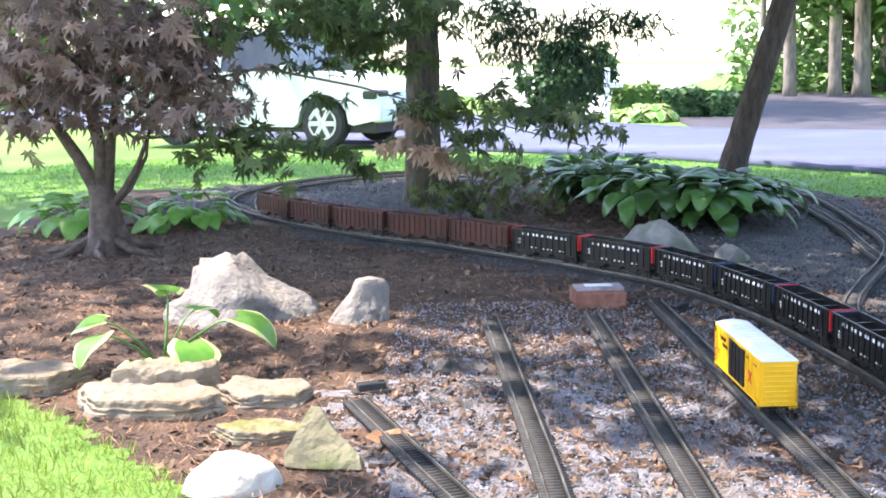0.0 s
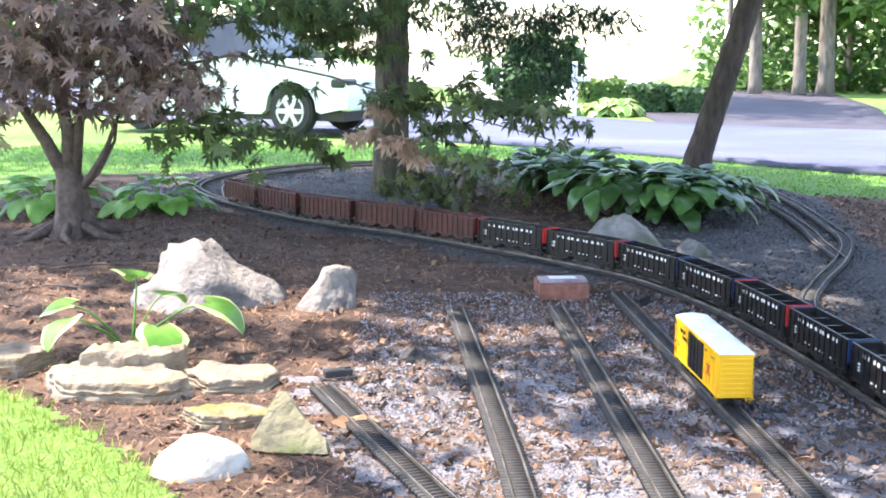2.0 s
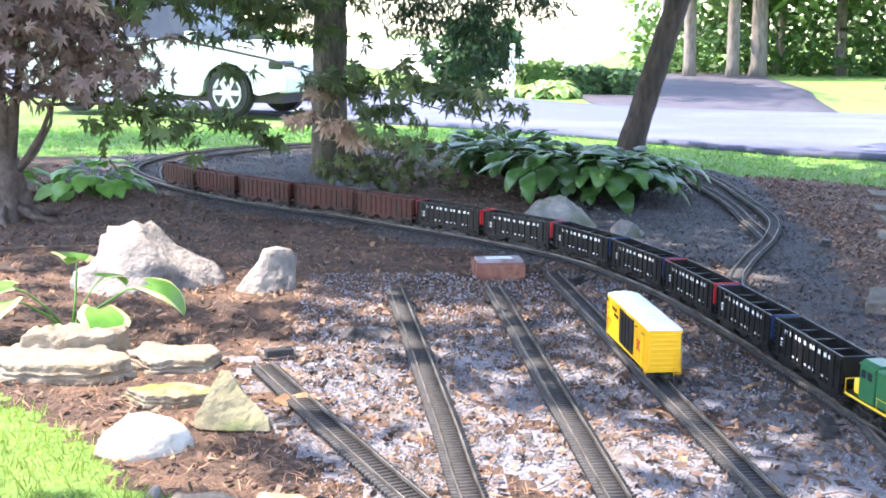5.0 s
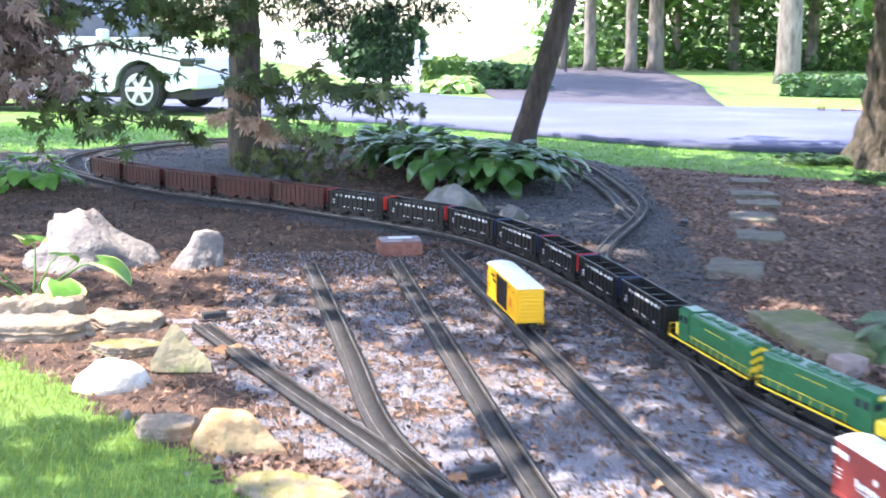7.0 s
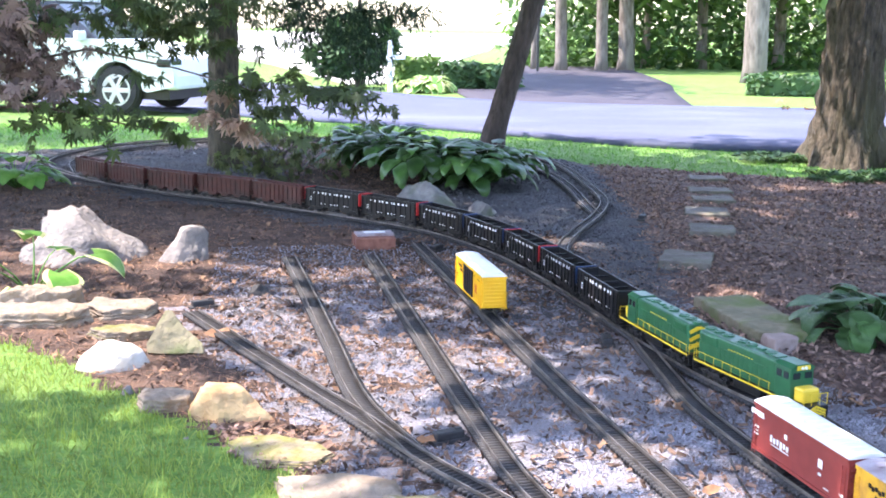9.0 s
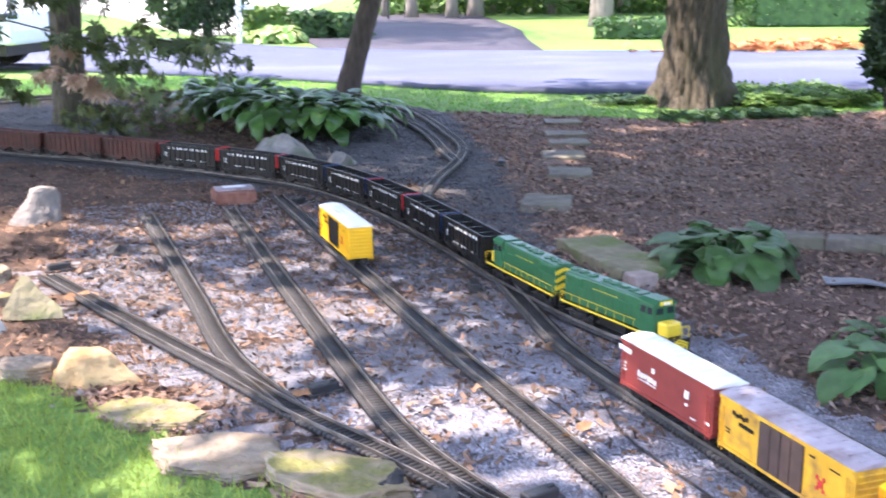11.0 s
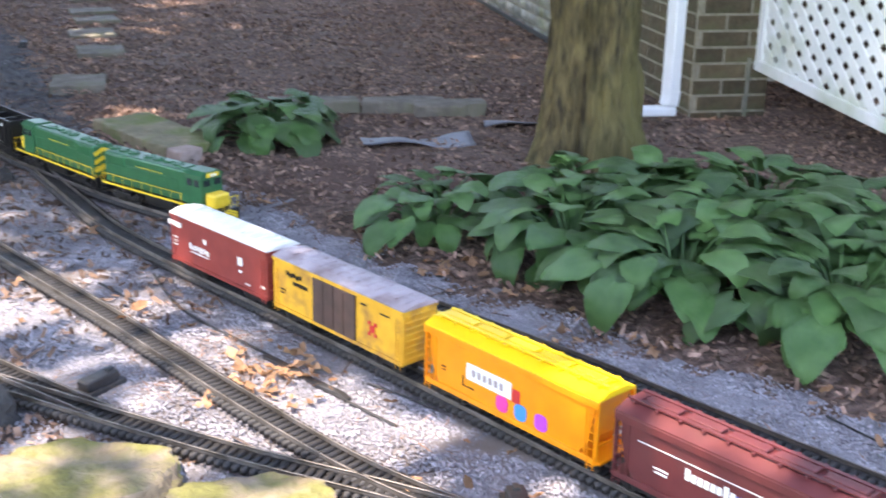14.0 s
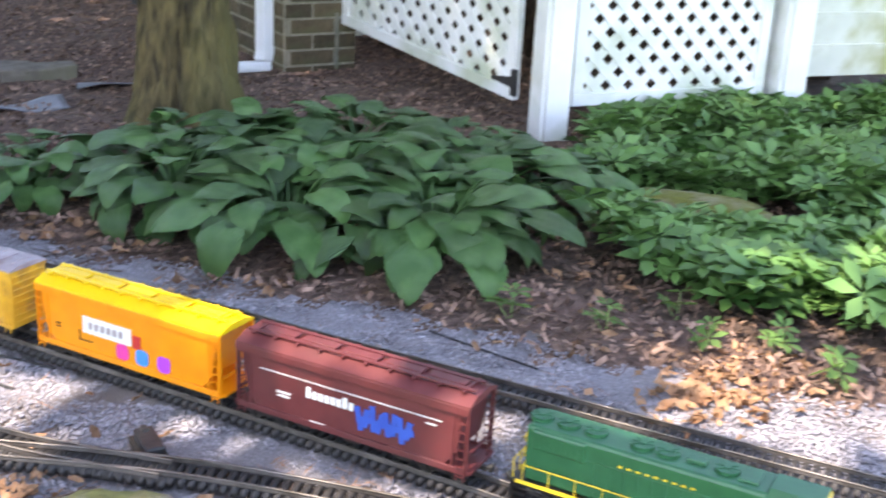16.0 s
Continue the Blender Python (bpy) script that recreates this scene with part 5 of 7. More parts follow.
def deck_post(x, y, w, z1, material, label, rz):
    ob = thing("deck_post", pose(x, y, 0, 0, 0, rz), label, "post", "deck posts")
    part("shaft", box(bmesh.new(), 0, 0, z1 / 2 - 0.05, w, w, z1 + 0.1, 0.005), material, ob)
    part("trim_board", box(bmesh.new(), w * 0.08, -w / 2 - 0.01, z1 / 2 - 0.03, w * 0.9, 0.018, z1, 0.003), material, ob)
    return ob


deck_post(3.6, 1.6, 0.1, 1.3, M_WHITE, "white painted deck post at the lattice corner", -38)
deck_post(4.46, 1.01, 0.11, 1.3, M_WHITE, "white painted deck post beside the siding", -38)
deck_post(4.09, 2.91, 0.06, 0.3, M_OLDWOOD, "short weathered gate post at the brick pier", -20)
for i in range(9):
    a = Vector((4.5, 0.92, 0.2 + i * 0.125))
    bm = box(bmesh.new(), 1.0, 0, 0.062, 2.0, 0.02, 0.128, 0.002, Matrix.Rotation(radians(7), 4, "X"))
    if i == 0:
        sid = thing("siding_wall", pose(4.52, 0.97, 0, 0, 0, -38), "white lap siding stained yellow-green", "siding", kind="structure")
    p_ = part("siding_board", bm, M_SIDING, sid)
    p_.location = (0, 0, 0.2 + i * 0.125)
# upright panel in the dark soil colour, added to close the space under the deck
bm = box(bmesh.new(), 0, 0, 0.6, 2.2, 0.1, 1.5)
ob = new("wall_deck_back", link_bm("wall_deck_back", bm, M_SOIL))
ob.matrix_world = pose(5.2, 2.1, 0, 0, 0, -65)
tagged(ob, "dark panel closing the space under the deck", "wall", kind="structure")
bm = box(bmesh.new(), 0, 0, 1.33, 2.6, 2.6, 0.08)
ob = new("deck_floor", link_bm("deck_floor", bm, M_SIDING))
ob.matrix_world = pose(5.2, 1.6, 0, 0, 0, -38)
tagged(ob, "underside of the wooden deck", "deck", kind="structure")

# ---- trees ----
M_HOSTAD = mat("glossy_hosta_leaf", (0.036, 0.1, 0.022), (0.08, 0.18, 0.042), 5, 0.35, 0.12, per_object=0.45, trans=0.18)
M_SHRUBL = mat("lacy_shrub_leaf", (0.07, 0.1, 0.03), (0.15, 0.17, 0.06), 6, 0.6, island=0.5, trans=0.35)
LEAF_V = np.array([(0, 0, 0), (0.28, 0.3, 0.06), (0, 1, -0.02), (-0.28, 0.3, 0.06)])
LEAF_F = np.array([(0, 1, 2, 3)])


def palmate():
    """A lobed maple leaf, tip along +y, about 1 long."""
    v, f = [(0, 0, 0)], []
    for a, l in ((-118, 0.45), (-75, 0.7), (-37, 0.92), (0, 1.0), (37, 0.92), (75, 0.7), (118, 0.45)):
        a = radians(a)
        d, n = np.array((math.sin(a), math.cos(a))), np.array((math.cos(a), -math.sin(a)))
        i = len(v)
        m = d * l * 0.45
        v += [(*(m + n * 0.085 * (0.5 + l)), 0.03), (*(d * l), -0.1 * l), (*(m - n * 0.085 * (0.5 + l)), 0.03)]
        f.append((0, i, i + 1, i + 2))
    return np.array(v), np.array(f)


PALM_V, PALM_F = palmate()


def cloud(n, c, r, clump=0.82):
    """Points inside an ellipsoid, thinned into clumps."""
    p = rng.normal(size=(n, 3))
    p = p / np.linalg.norm(p, axis=1)[:, None] * rng.random((n, 1))**0.45
    k = max(3, n // 60)
    q = rng.normal(size=(k, 3))
    q = q / np.linalg.norm(q, axis=1)[:, None] * rng.random((k, 1))**0.5
    own = q[rng.integers(0, k, n)]
    p = own * clump + p * (1.12 - clump)
    return np.asarray(c) + p * np.asarray(r)


def sprays(n, c, r, lead=(1, 0, -0.18)):
    """Points strung along short twigs in flat layers inside an ellipsoid."""
    k = max(1, n // 9)
    p = rng.normal(size=(k, 3))
    p = p / np.linalg.norm(p, axis=1)[:, None] * rng.random((k, 1))**0.4 * np.asarray(r)
    p[:, 2] = np.round(p[:, 2] / 0.085) * 0.085
    d = np.asarray(lead) + rng.normal(size=(k, 3)) * (0.7, 0.6, 0.12)
    d /= np.linalg.norm(d, axis=1)[:, None]
    t = np.linspace(-0.5, 0.5, 9)[None, :, None] * rng.uniform(0.18, 0.4, (k, 1, 1))
    q = p[:, None] + d[:, None] * t + rng.normal(size=(k, 9, 3)) * (0.028, 0.03, 0.014)
    q[:, :, 2] -= 0.35 * t[:, :, 0].clip(0)**1.3
    return np.asarray(c) + q.reshape(-1, 3)


def leaf_rot(n, droop=0.5, spread=0.6):
    return rot_np(rng.normal(-droop, spread, n), rng.normal(0, spread, n), rng.random(n) * 2 * np.pi)


# where the sun comes through the leaves: x, y and half widths on the ground
GAPS = [(0.43, 3.5, 0.17, 0.26), (0.4, 3.76, 0.1, 0.08), (-0.2, 4.42, 0.22, 0.12), (0.18, 2.98, 0.12, 0.16), (0.0, 4.02, 0.13, 0.1), (0.08, 3.33, 0.1, 0.12), (0.82, 3.62, 0.09, 0.12), (-0.62, 4.2, 0.42, 0.3), (-0.55, 5.4, 0.22, 0.2),
        (-0.32, 5.4, 0.14, 0.16), (-0.5, 3.66, 0.24, 0.2), (-0.95, 3.55, 0.3, 0.2), (0.81, 2.6, 0.1, 0.2), (0.98, 2.36, 0.1, 0.12), (2.0, 0.2, 0.16, 0.2), (2.0, 4.35, 0.12, 0.1), (0.3, 5.0, 0.16, 0.08), (1.55, 5.6, 0.15, 0.1), (1.1, 1.5, 0.07, 0.22), (1.56, 1.1, 0.05, 0.3), (0.95, 1.95, 0.06, 0.16)]


def shadow_xy(p):
    k = p[:, 2:3] / SUN_TO.z
    return p[:, :2] - k * np.array((SUN_TO.x, SUN_TO.y))


def in_gap(p):
    q = shadow_xy(p)
    w = 1 + wob(q[:, 0], q[:, 1], 13, 0.35)
    hit = np.zeros(len(p), bool)
    for x, y, a, b in GAPS:
        hit |= ((q[:, 0] - x) / (a + 0.13))**2 + ((q[:, 1] - y) / (b + 0.13))**2 < w
    return hit


def roof_leaves(lo, hi, step, z, thin):
    """Leaf places in an even, open layer whose shade falls between two corners of the ground."""
    gx_, gy_ = np.meshgrid(np.arange(lo[0], hi[0], step), np.arange(lo[1], hi[1], step))
    q = np.column_stack([gx_.ravel(), gy_.ravel()]) + rng.normal(size=(gx_.size, 2)) * step * 0.5
    q = q[rng.random(len(q)) > thin]
    h = rng.uniform(z - 0.35, z + 0.35, len(q))
    k = (h / SUN_TO.z)[:, None]
    return np.column_stack([q + k * np.array((SUN_TO.x, SUN_TO.y)), h])


def crown(parent, name, groups, material, size, shape=None, droop=0.4, spread=0.7, label="", clump=0.82, more=None):
    tv, tf = shape or (LEAF_V, LEAF_F)
    pos = np.concatenate([(sprays(n, c, r) if clump == 0 else cloud(n, c, r, clump)) for c, r, n in groups])
    if more is not None:
        pos = np.concatenate([pos, more])
    pos = pos[(pos[:, 2] < 2.5) | ~in_gap(pos)] - np.array(parent.matrix_world.translation)
    n = len(pos)
    me = strew(name, tv, tf, pos, leaf_rot(n, droop, spread), size * rng.uniform(0.65, 1.25, n), material)
    ob = new(name, me)
    ob.parent = parent
    if label:
        tagged(ob, label)
    return ob


def bark_trunk(parent, pts, radii, material, seed, ridge=0.05, seg=40, flare=0.0, rings=60, freq=9, flare_h=0.14):
    """A trunk with ridged bark and a root flare."""
    bm = bmesh.new()
    P = np.array(pts, float)
    t = np.linspace(0, len(P) - 1, rings)
    c = np.stack([np.interp(t, range(len(P)), P[:, k]) for k in range(3)], 1)
    r = np.interp(t, range(len(P)), radii)
    rows = []
    for i in range(rings):
        row = []
        for k in range(seg):
            a = 2 * math.pi * k / seg
            d = Vector((math.cos(a), math.sin(a), 0))
            q = Vector((d.x * freq * 0.55, d.y * freq * 0.55, c[i][2] * 2.2 + seed))
            w = 1 + ridge * (abs(noise.noise(q * 2)) * 2 - 0.6) + 0.05 * noise.noise(d * 1.3 + Vector((0, 0, c[i][2] + seed)))
            h = max(0, c[i][2] - c[0][2])
            w += flare * math.exp(-h / flare_h) * (1 + 0.5 * math.sin(3 * a + seed) + 0.35 * math.sin(5 * a + 2 * seed))
            row.append(bm.verts.new(Vector(c[i]) + d * r[i] * w))
        rows.append(row)
    for a, b in zip(rows, rows[1:]):
        for k in range(seg):
            bm.faces.new((a[k], a[(k + 1) % seg], b[(k + 1) % seg], b[k]))
    return part("trunk", bm, material, parent, smooth=True)


def limbs(parent, base, n, reach, z, r, material, seed, name="limb"):
    rr = random.Random(seed)
    for i in range(n):
        a = 2 * math.pi * i / n + rr.uniform(-0.4, 0.4)
        l = reach * rr.uniform(0.6, 1)
        p = [Vector(base) + Vector((math.cos(a) * l * t, math.sin(a) * l * t, z * (t * 0.9 - 0.25 * t * t) + 0.1 * rr.uniform(-1, 1) * t)) for t in (0, 0.35, 0.7, 1)]
        part(name, tube(bmesh.new(), p, [r, r * 0.7, r * 0.4, r * 0.12], 7), material, parent, smooth=True)


# spruce in the middle of the loop
sp = thing("spruce_tree", pose(-0.25, 9.2, 0), "tall spruce with a bare dark trunk in the railway loop", "tree")
bark_trunk(sp, [(0, 0, -0.05), (0, 0, 0.4), (0.01, 0, 1.5), (0.03, 0, 5), (0.05, 0, 9)], [0.125, 0.118, 0.112, 0.09, 0.02], M_BARKG, 2, 0.1, flare=0.25)


def needle_spray(parent, pts, n, length, material, name="bough", droop=0.35):
    """A bough of hanging twigs covered with short needles along a line of points."""
    P = np.array(pts, float)
    t = rng.random(n) * (len(P) - 1)
    c = np.stack([np.interp(t, range(len(P)), P[:, k]) for k in range(3)], 1)
    c += rng.normal(size=c.shape) * (0.05, 0.06, 0.03)
    drop = rng.random(n) * droop
    c[:, 2] -= drop
    c[:, 0] += rng.normal(size=n) * 0.05 * (1 + drop * 2)
    tv = np.array([(0, 0, 0), (0.09, 0.35, 0.02), (0, 1, 0), (-0.09, 0.35, 0.02)])
    ob = new(name, strew(name, tv, LEAF_F, c, rot_np(rng.normal(-1.0, 0.6, n), rng.normal(0, 0.5, n), rng.random(n) * 6.283), length * rng.uniform(0.5, 1.2, n), material))
    ob.parent = parent
    return ob


for pts, n, dr in (([(0.0, 0, 1.45), (0.5, -0.2, 1.42), (0.85, -0.25, 1.3), (1.05, -0.3, 1.22)], 1500, 0.3), ([(0.95, -0.25, 1.3), (1.1, -0.25, 1.25), (1.18, -0.3, 1.2)], 900, 0.55),
                   ([(0.5, -0.1, 1.45), (0.62, -0.1, 1.38), (0.72, -0.15, 1.3)], 900, 0.42), ([(1.1, -0.2, 1.35), (1.35, -0.25, 1.3), (1.55, -0.3, 1.25)], 700, 0.16),
                   ([(0, 0, 1.45), (-0.3, -0.2, 1.4), (-0.6, -0.3, 1.3)], 900, 0.3), ([(0, 0, 1.5), (-0.5, 0.3, 1.5), (-1.0, 0.4, 1.4)], 900, 0.35)):
    needle_spray(sp, pts, n, 0.085, M_CONIFER, droop=dr)
limbs(sp, (0, 0, 1.5), 7, 1.3, 0.0, 0.025, M_BARKD, 4, "branch")
crown(sp, "crown", [((-0.25, 9.2, 2.7), (2.8, 2.8, 0.9), 4200), ((-0.4, 9.6, 4.3), (2.8, 3.0, 1.2), 4200), ((-0.25, 9.2, 6.5), (1.3, 1.3, 1.6), 1200)], M_CONIFER, 0.28)

# leaning tree at the far bend
t2 = thing("leaning_tree", pose(2.03, 9.85, 0), "dark slender tree leaning over the track bend", "tree")
bark_trunk(t2, [(0, 0, -0.05), (0.03, 0, 0.2), (0.36, 0, 1.35), (0.9, 0, 3.2), (1.3, 0.1, 5)], [0.115, 0.1, 0.092, 0.08, 0.03], M_BARKD, 5, 0.1, flare=0.3)
crown(t2, "crown", [((3.2, 9.9, 4.6), (2.2, 2.0, 1.2), 500)], M_CROWN, 0.24)

# large tree by the road
t4 = thing("oak_tree", pose(4.9, 8.98, 0), "thick grey-barked oak trunk at the lawn edge", "tree")
bark_trunk(t4, [(0, 0, -0.05), (0, 0, 0.25), (0.02, 0, 1.2), (0.05, 0, 3.5), (0.1, 0, 6)], [0.25, 0.245, 0.232, 0.22, 0.12], M_BARKG, 8, 0.17, 96, flare=0.62, rings=120, freq=16, flare_h=0.27)
limbs(t4, (0.05, 0, 3.2), 5, 2.5, 1.5, 0.09, M_BARKG, 9)
crown(t4, "crown", [((4.9, 8.9, 5.6), (2.2, 2.2, 1.2), 1000)], M_CROWN, 0.26)

# tree in the hosta bed
t3 = thing("shade_tree", pose(3.0, 2.76, 0), "stout olive-barked tree trunk in the hosta bed", "tree")
bark_trunk(t3, [(0, 0, -0.05), (0, 0, 0.2), (0.0, 0, 0.8), (-0.02, 0.02, 2.4), (-0.1, 0.1, 4)], [0.16, 0.155, 0.146, 0.132, 0.08], M_BARKO, 12, 0.17, 96, flare=0.6, rings=120, freq=14, flare_h=0.17)
limbs(t3, (-0.02, 0.02, 2.4), 6, 2.6, 1.5, 0.07, M_BARKG, 13)
# out-of-view leaf layers added where their shade covers sidings, mulch and wall
crown(t3, "crown", [((0.78, 4.3, 4.5), (2.72, 3.9, 0.8), 8200), ((0.5, 1.9, 4.4), (1.9, 1.0, 0.7), 1500), ((2.6, 7.3, 4.6), (1.7, 1.7, 0.7), 1700), ((3.2, 5.1, 4.7), (1.2, 1.8, 0.6), 1500), ((1.8, 1.0, 4.6), (1.3, 1.0, 0.5), 900), ((3.9, 6.2, 4.7), (0.7, 1.1, 0.5), 900)], M_CROWN, 0.26, clump=0.5, more=np.concatenate([roof_leaves((-0.7, -0.9), (2.6, 6.6), 0.11, 4.9, 0.08), roof_leaves((2.6, 0.9), (5.6, 8.0), 0.125, 4.9, 0.1)]))

# added tree, out of view; its crown shades the sidings, lawn and car
t5 = thing("shade_tree", pose(-4.2, 3.2, 0), "broad unseen tree added to shade the lawn and sidings", "tree")
bark_trunk(t5, [(0, 0, -0.05), (0, 0, 0.3), (0.05, 0, 2.2), (0.1, 0, 4.2)], [0.2, 0.18, 0.16, 0.08], M_BARKG, 15, 0.1, flare=0.3)
limbs(t5, (0.05, 0, 2.2), 6, 2.4, 1.5, 0.07, M_BARKG, 16)
crown(t5, "crown", [((-3.0, 3.0, 4.4), (2.2, 2.8, 0.8), 420), ((-1.6, 6.4, 4.5), (1.3, 0.8, 0.5), 800), ((-4.2, 9.2, 4.8), (2.4, 2.2, 0.9), 1600), ((-3.0, 7.7, 4.6), (2.2, 1.35, 0.7), 2400), ((-5.0, 13.0, 5.0), (2.8, 2.4, 0.8), 1900), ((-2.0, 14.2, 5.2), (2.2, 2.0, 0.8), 1000)], M_CROWN, 0.24, clump=0.6, more=np.concatenate([roof_leaves((-2.8, 4.8), (0.4, 8.4), 0.13, 5.1, 0.16), roof_leaves((-2.4, 1.2), (-0.1, 4.8), 0.15, 5.0, 0.25), roof_leaves((-5.5, 8.4), (-0.8, 13.5), 0.145, 5.4, 0.12), roof_leaves((-6.5, 15.6), (-1.4, 20.5), 0.16, 6.2, 0.15)]))

# Japanese maple
jm = thing("japanese_maple", pose(-1.86, 7.15, 0), "multi-stemmed Japanese maple with bronze lobed leaves", "tree")
bark_trunk(jm, [(0, 0, -0.06), (0.0, 0, 0.1), (0.0, 0, 0.28), (-0.02, 0, 0.36)], [0.1, 0.075, 0.068, 0.06], M_BARKM, 19, 0.07, flare=0.9, rings=36, freq=7)
for pts, r in (([(0, 0, 0.26), (-0.12, 0, 0.5), (-0.28, 0.05, 0.72), (-0.5, 0.1, 1.0), (-0.8, 0.1, 1.5)], 0.042), ([(0, 0, 0.28), (0.0, 0, 0.55), (-0.06, 0, 0.85), (-0.1, 0.05, 1.3), (-0.1, 0, 1.9)], 0.045),
               ([(0.02, 0, 0.28), (0.06, 0, 0.6), (0.1, 0, 0.8), (0.2, 0, 1.2), (0.3, 0, 1.7)], 0.033), ([(0.03, 0, 0.22), (0.12, -0.02, 0.33), (0.2, -0.02, 0.46), (0.26, 0, 0.62), (0.42, 0, 0.9)], 0.022),
               ([(0.05, 0, 0.24), (0.15, 0, 0.34), (0.24, 0, 0.5), (0.27, 0, 0.7)], 0.018), ([(0.05, 0, 0.6), (0.4, -0.1, 0.85), (0.9, -0.2, 0.95), (1.4, -0.3, 0.85), (2.0, -0.35, 0.68), (2.5, -0.38, 0.55)], 0.01),
               ([(0.1, 0, 0.8), (0.5, 0.1, 1.05), (1.0, 0.1, 1.15), (1.5, 0, 1.1)], 0.009), ([(0.2, -0.05, 0.6), (0.6, -0.2, 0.62), (1.1, -0.25, 0.52), (1.4, -0.25, 0.46)], 0.01)):
    part("stem", tube(bmesh.new(), pts, list(np.linspace(r, r * 0.25, len(pts))), 9), M_BARKM, jm, smooth=True)
for k in range(7):
    a = k * 0.9 + 0.3
    part("root", tube(bmesh.new(), [(0.06 * math.cos(a), 0.06 * math.sin(a), 0.07), (0.2 * math.cos(a), 0.2 * math.sin(a), 0.02), (0.36 * math.cos(a + 0.2), 0.36 * math.sin(a + 0.2), -0.01)], [0.035, 0.022, 0.01], 7), M_BARKM, jm, smooth=True)
PALM = (PALM_V, PALM_F)
crown(jm, "crown", [((-2.0, 7.1, 1.02), (0.75, 0.6, 0.36), 900), ((-1.5, 7.0, 1.0), (0.42, 0.5, 0.36), 430), ((-1.3, 6.9, 0.78), (0.32, 0.3, 0.16), 130), ((-2.3, 6.8, 0.8), (0.5, 0.4, 0.25), 300), ((-1.6, 7.1, 1.6), (1.2, 1.0, 0.4), 500)], M_MAPLER, 0.085, PALM, 0.9, 0.5, "bronze lobed foliage", 0)
crown(jm, "green_foliage", [((-0.95, 7.0, 1.22), (0.5, 0.4, 0.16), 80), ((-0.5, 7.1, 1.05), (0.3, 0.35, 0.34), 120), ((-0.15, 6.9, 0.82), (0.26, 0.3, 0.32), 70), ((0.25, 6.8, 0.8), (0.42, 0.3, 0.2), 84), ((0.5, 6.75, 0.64), (0.3, 0.2, 0.12), 60),
                            ((0.1, 6.8, 0.6), (0.35, 0.25, 0.08), 50), ((-0.85, 6.9, 0.54), (0.55, 0.25, 0.1), 120), ((-0.3, 6.9, 1.25), (0.6, 0.4, 0.16), 110)], M_MAPLE, 0.085, PALM, 1.0, 0.45, "dark green lobed foliage", 0)
crown(jm, "faded_foliage", [((-0.12, 6.75, 0.53), (0.26, 0.14, 0.07), 34), ((-0.3, 6.8, 0.56), (0.12, 0.1, 0.05), 14), ((-0.2, 6.8, 0.72), (0.14, 0.1, 0.06), 12)], M_MAPLEP, 0.085, PALM, 1.1, 0.35, "faded pinkish lobed leaves")

# low shrub under the spruce
sh = thing("low_shrub", pose(0.1, 8.35, 0), "low dark lacy shrub at the spruce foot", "shrub")
for i in range(14):
    a = rng.random() * 6.28
    part("twig", tube(bmesh.new(), [(0, 0, 0), (0.15 * math.cos(a), 0.12 * math.sin(a), 0.2), (0.4 * math.cos(a), 0.3 * math.sin(a), 0.3)], [0.008, 0.006, 0.003], 5), M_BARKD, sh)
crown(sh, "foliage", [((-0.05, 8.3, 0.18), (0.34, 0.33, 0.12), 150), ((0.3, 8.35, 0.22), (0.3, 0.28, 0.12), 150), ((0.1, 8.35, 0.08), (0.5, 0.3, 0.07), 90)], M_SHRUBL, 0.055, PALM, 0.8, 0.6, clump=0)

# ---- hostas ----


def hosta_leaf_mesh(seed, width, fold, margin=False):
    """A heart-shaped, veined and arched blade with its stalk, 1 long."""
    bm = bmesh.new()
    nl, nw = 10, 8
    rr = random.Random(seed)
    rows = []
    cy, cz = 0.86, 0.8
    for i in range(nl + 1):
        t = i / nl
        cy += 0.062 * math.cos(0.2 - fold * 1.15 * t) * (i > 0)
        cz += 0.062 * math.sin(0.2 - fold * 1.15 * t) * (i > 0)
        w = width * (min(1, (t + 0.1) / 0.32)**0.55 * max(0.0, 1 - max(0, t - 0.3) / 0.7)**0.62 + 0.004)
        back = 0.16 * max(0, 0.22 - t)
        row = []
        for j in range(nw + 1):
            u = j / nw * 2 - 1
            y = cy - back * abs(u) * 3.4
            z = cz - 0.05 * (u * w / width)**2 + 0.03 * abs(u) * w / width + 0.007 * math.cos(u * 15.7) * (1 - t) + 0.012 * math.sin(8 * t + 2.5 * u + seed)
            row.append(bm.verts.new((u * w + 0.03 * math.sin(seed + 3 * t), y, z)))
        rows.append(row)
    for a, b in zip(rows, rows[1:]):
        for j in range(nw):
            f = bm.faces.new((a[j], a[j + 1], b[j + 1], b[j]))
            f.material_index = 1 if margin and j in (0, nw - 1) else 0
    st = [(0, 0, 0), (0, 0.3, 0.42), (0, 0.62, 0.7), (0, 0.9, 0.8)]
    tube(bm, st, [0.022, 0.018, 0.014, 0.01], 5)
    return bm


HOSTA = [link_bm("leaf", hosta_leaf_mesh(i, (0.27, 0.3, 0.25, 0.28)[i], (0.95, 1.3, 1.7, 0.7)[i]), M_HOSTA, True) for i in range(4)]
HOSTAD = [link_bm("leaf", hosta_leaf_mesh(20 + i, (0.21, 0.23, 0.19)[i], (1.05, 1.45, 0.8)[i]), M_HOSTAD, True) for i in range(3)]
HOSTAV = [link_bm("leaf", hosta_leaf_mesh(9 + i, (0.27, 0.31)[i], (0.9, 1.3)[i], True), M_HOSTAV, True) for i in range(2)]
HOSTAG = [link_bm("leaf", hosta_leaf_mesh(29 + i, (0.27, 0.3)[i], (0.9, 1.3)[i]), M_HOSTAV, True) for i in range(2)]
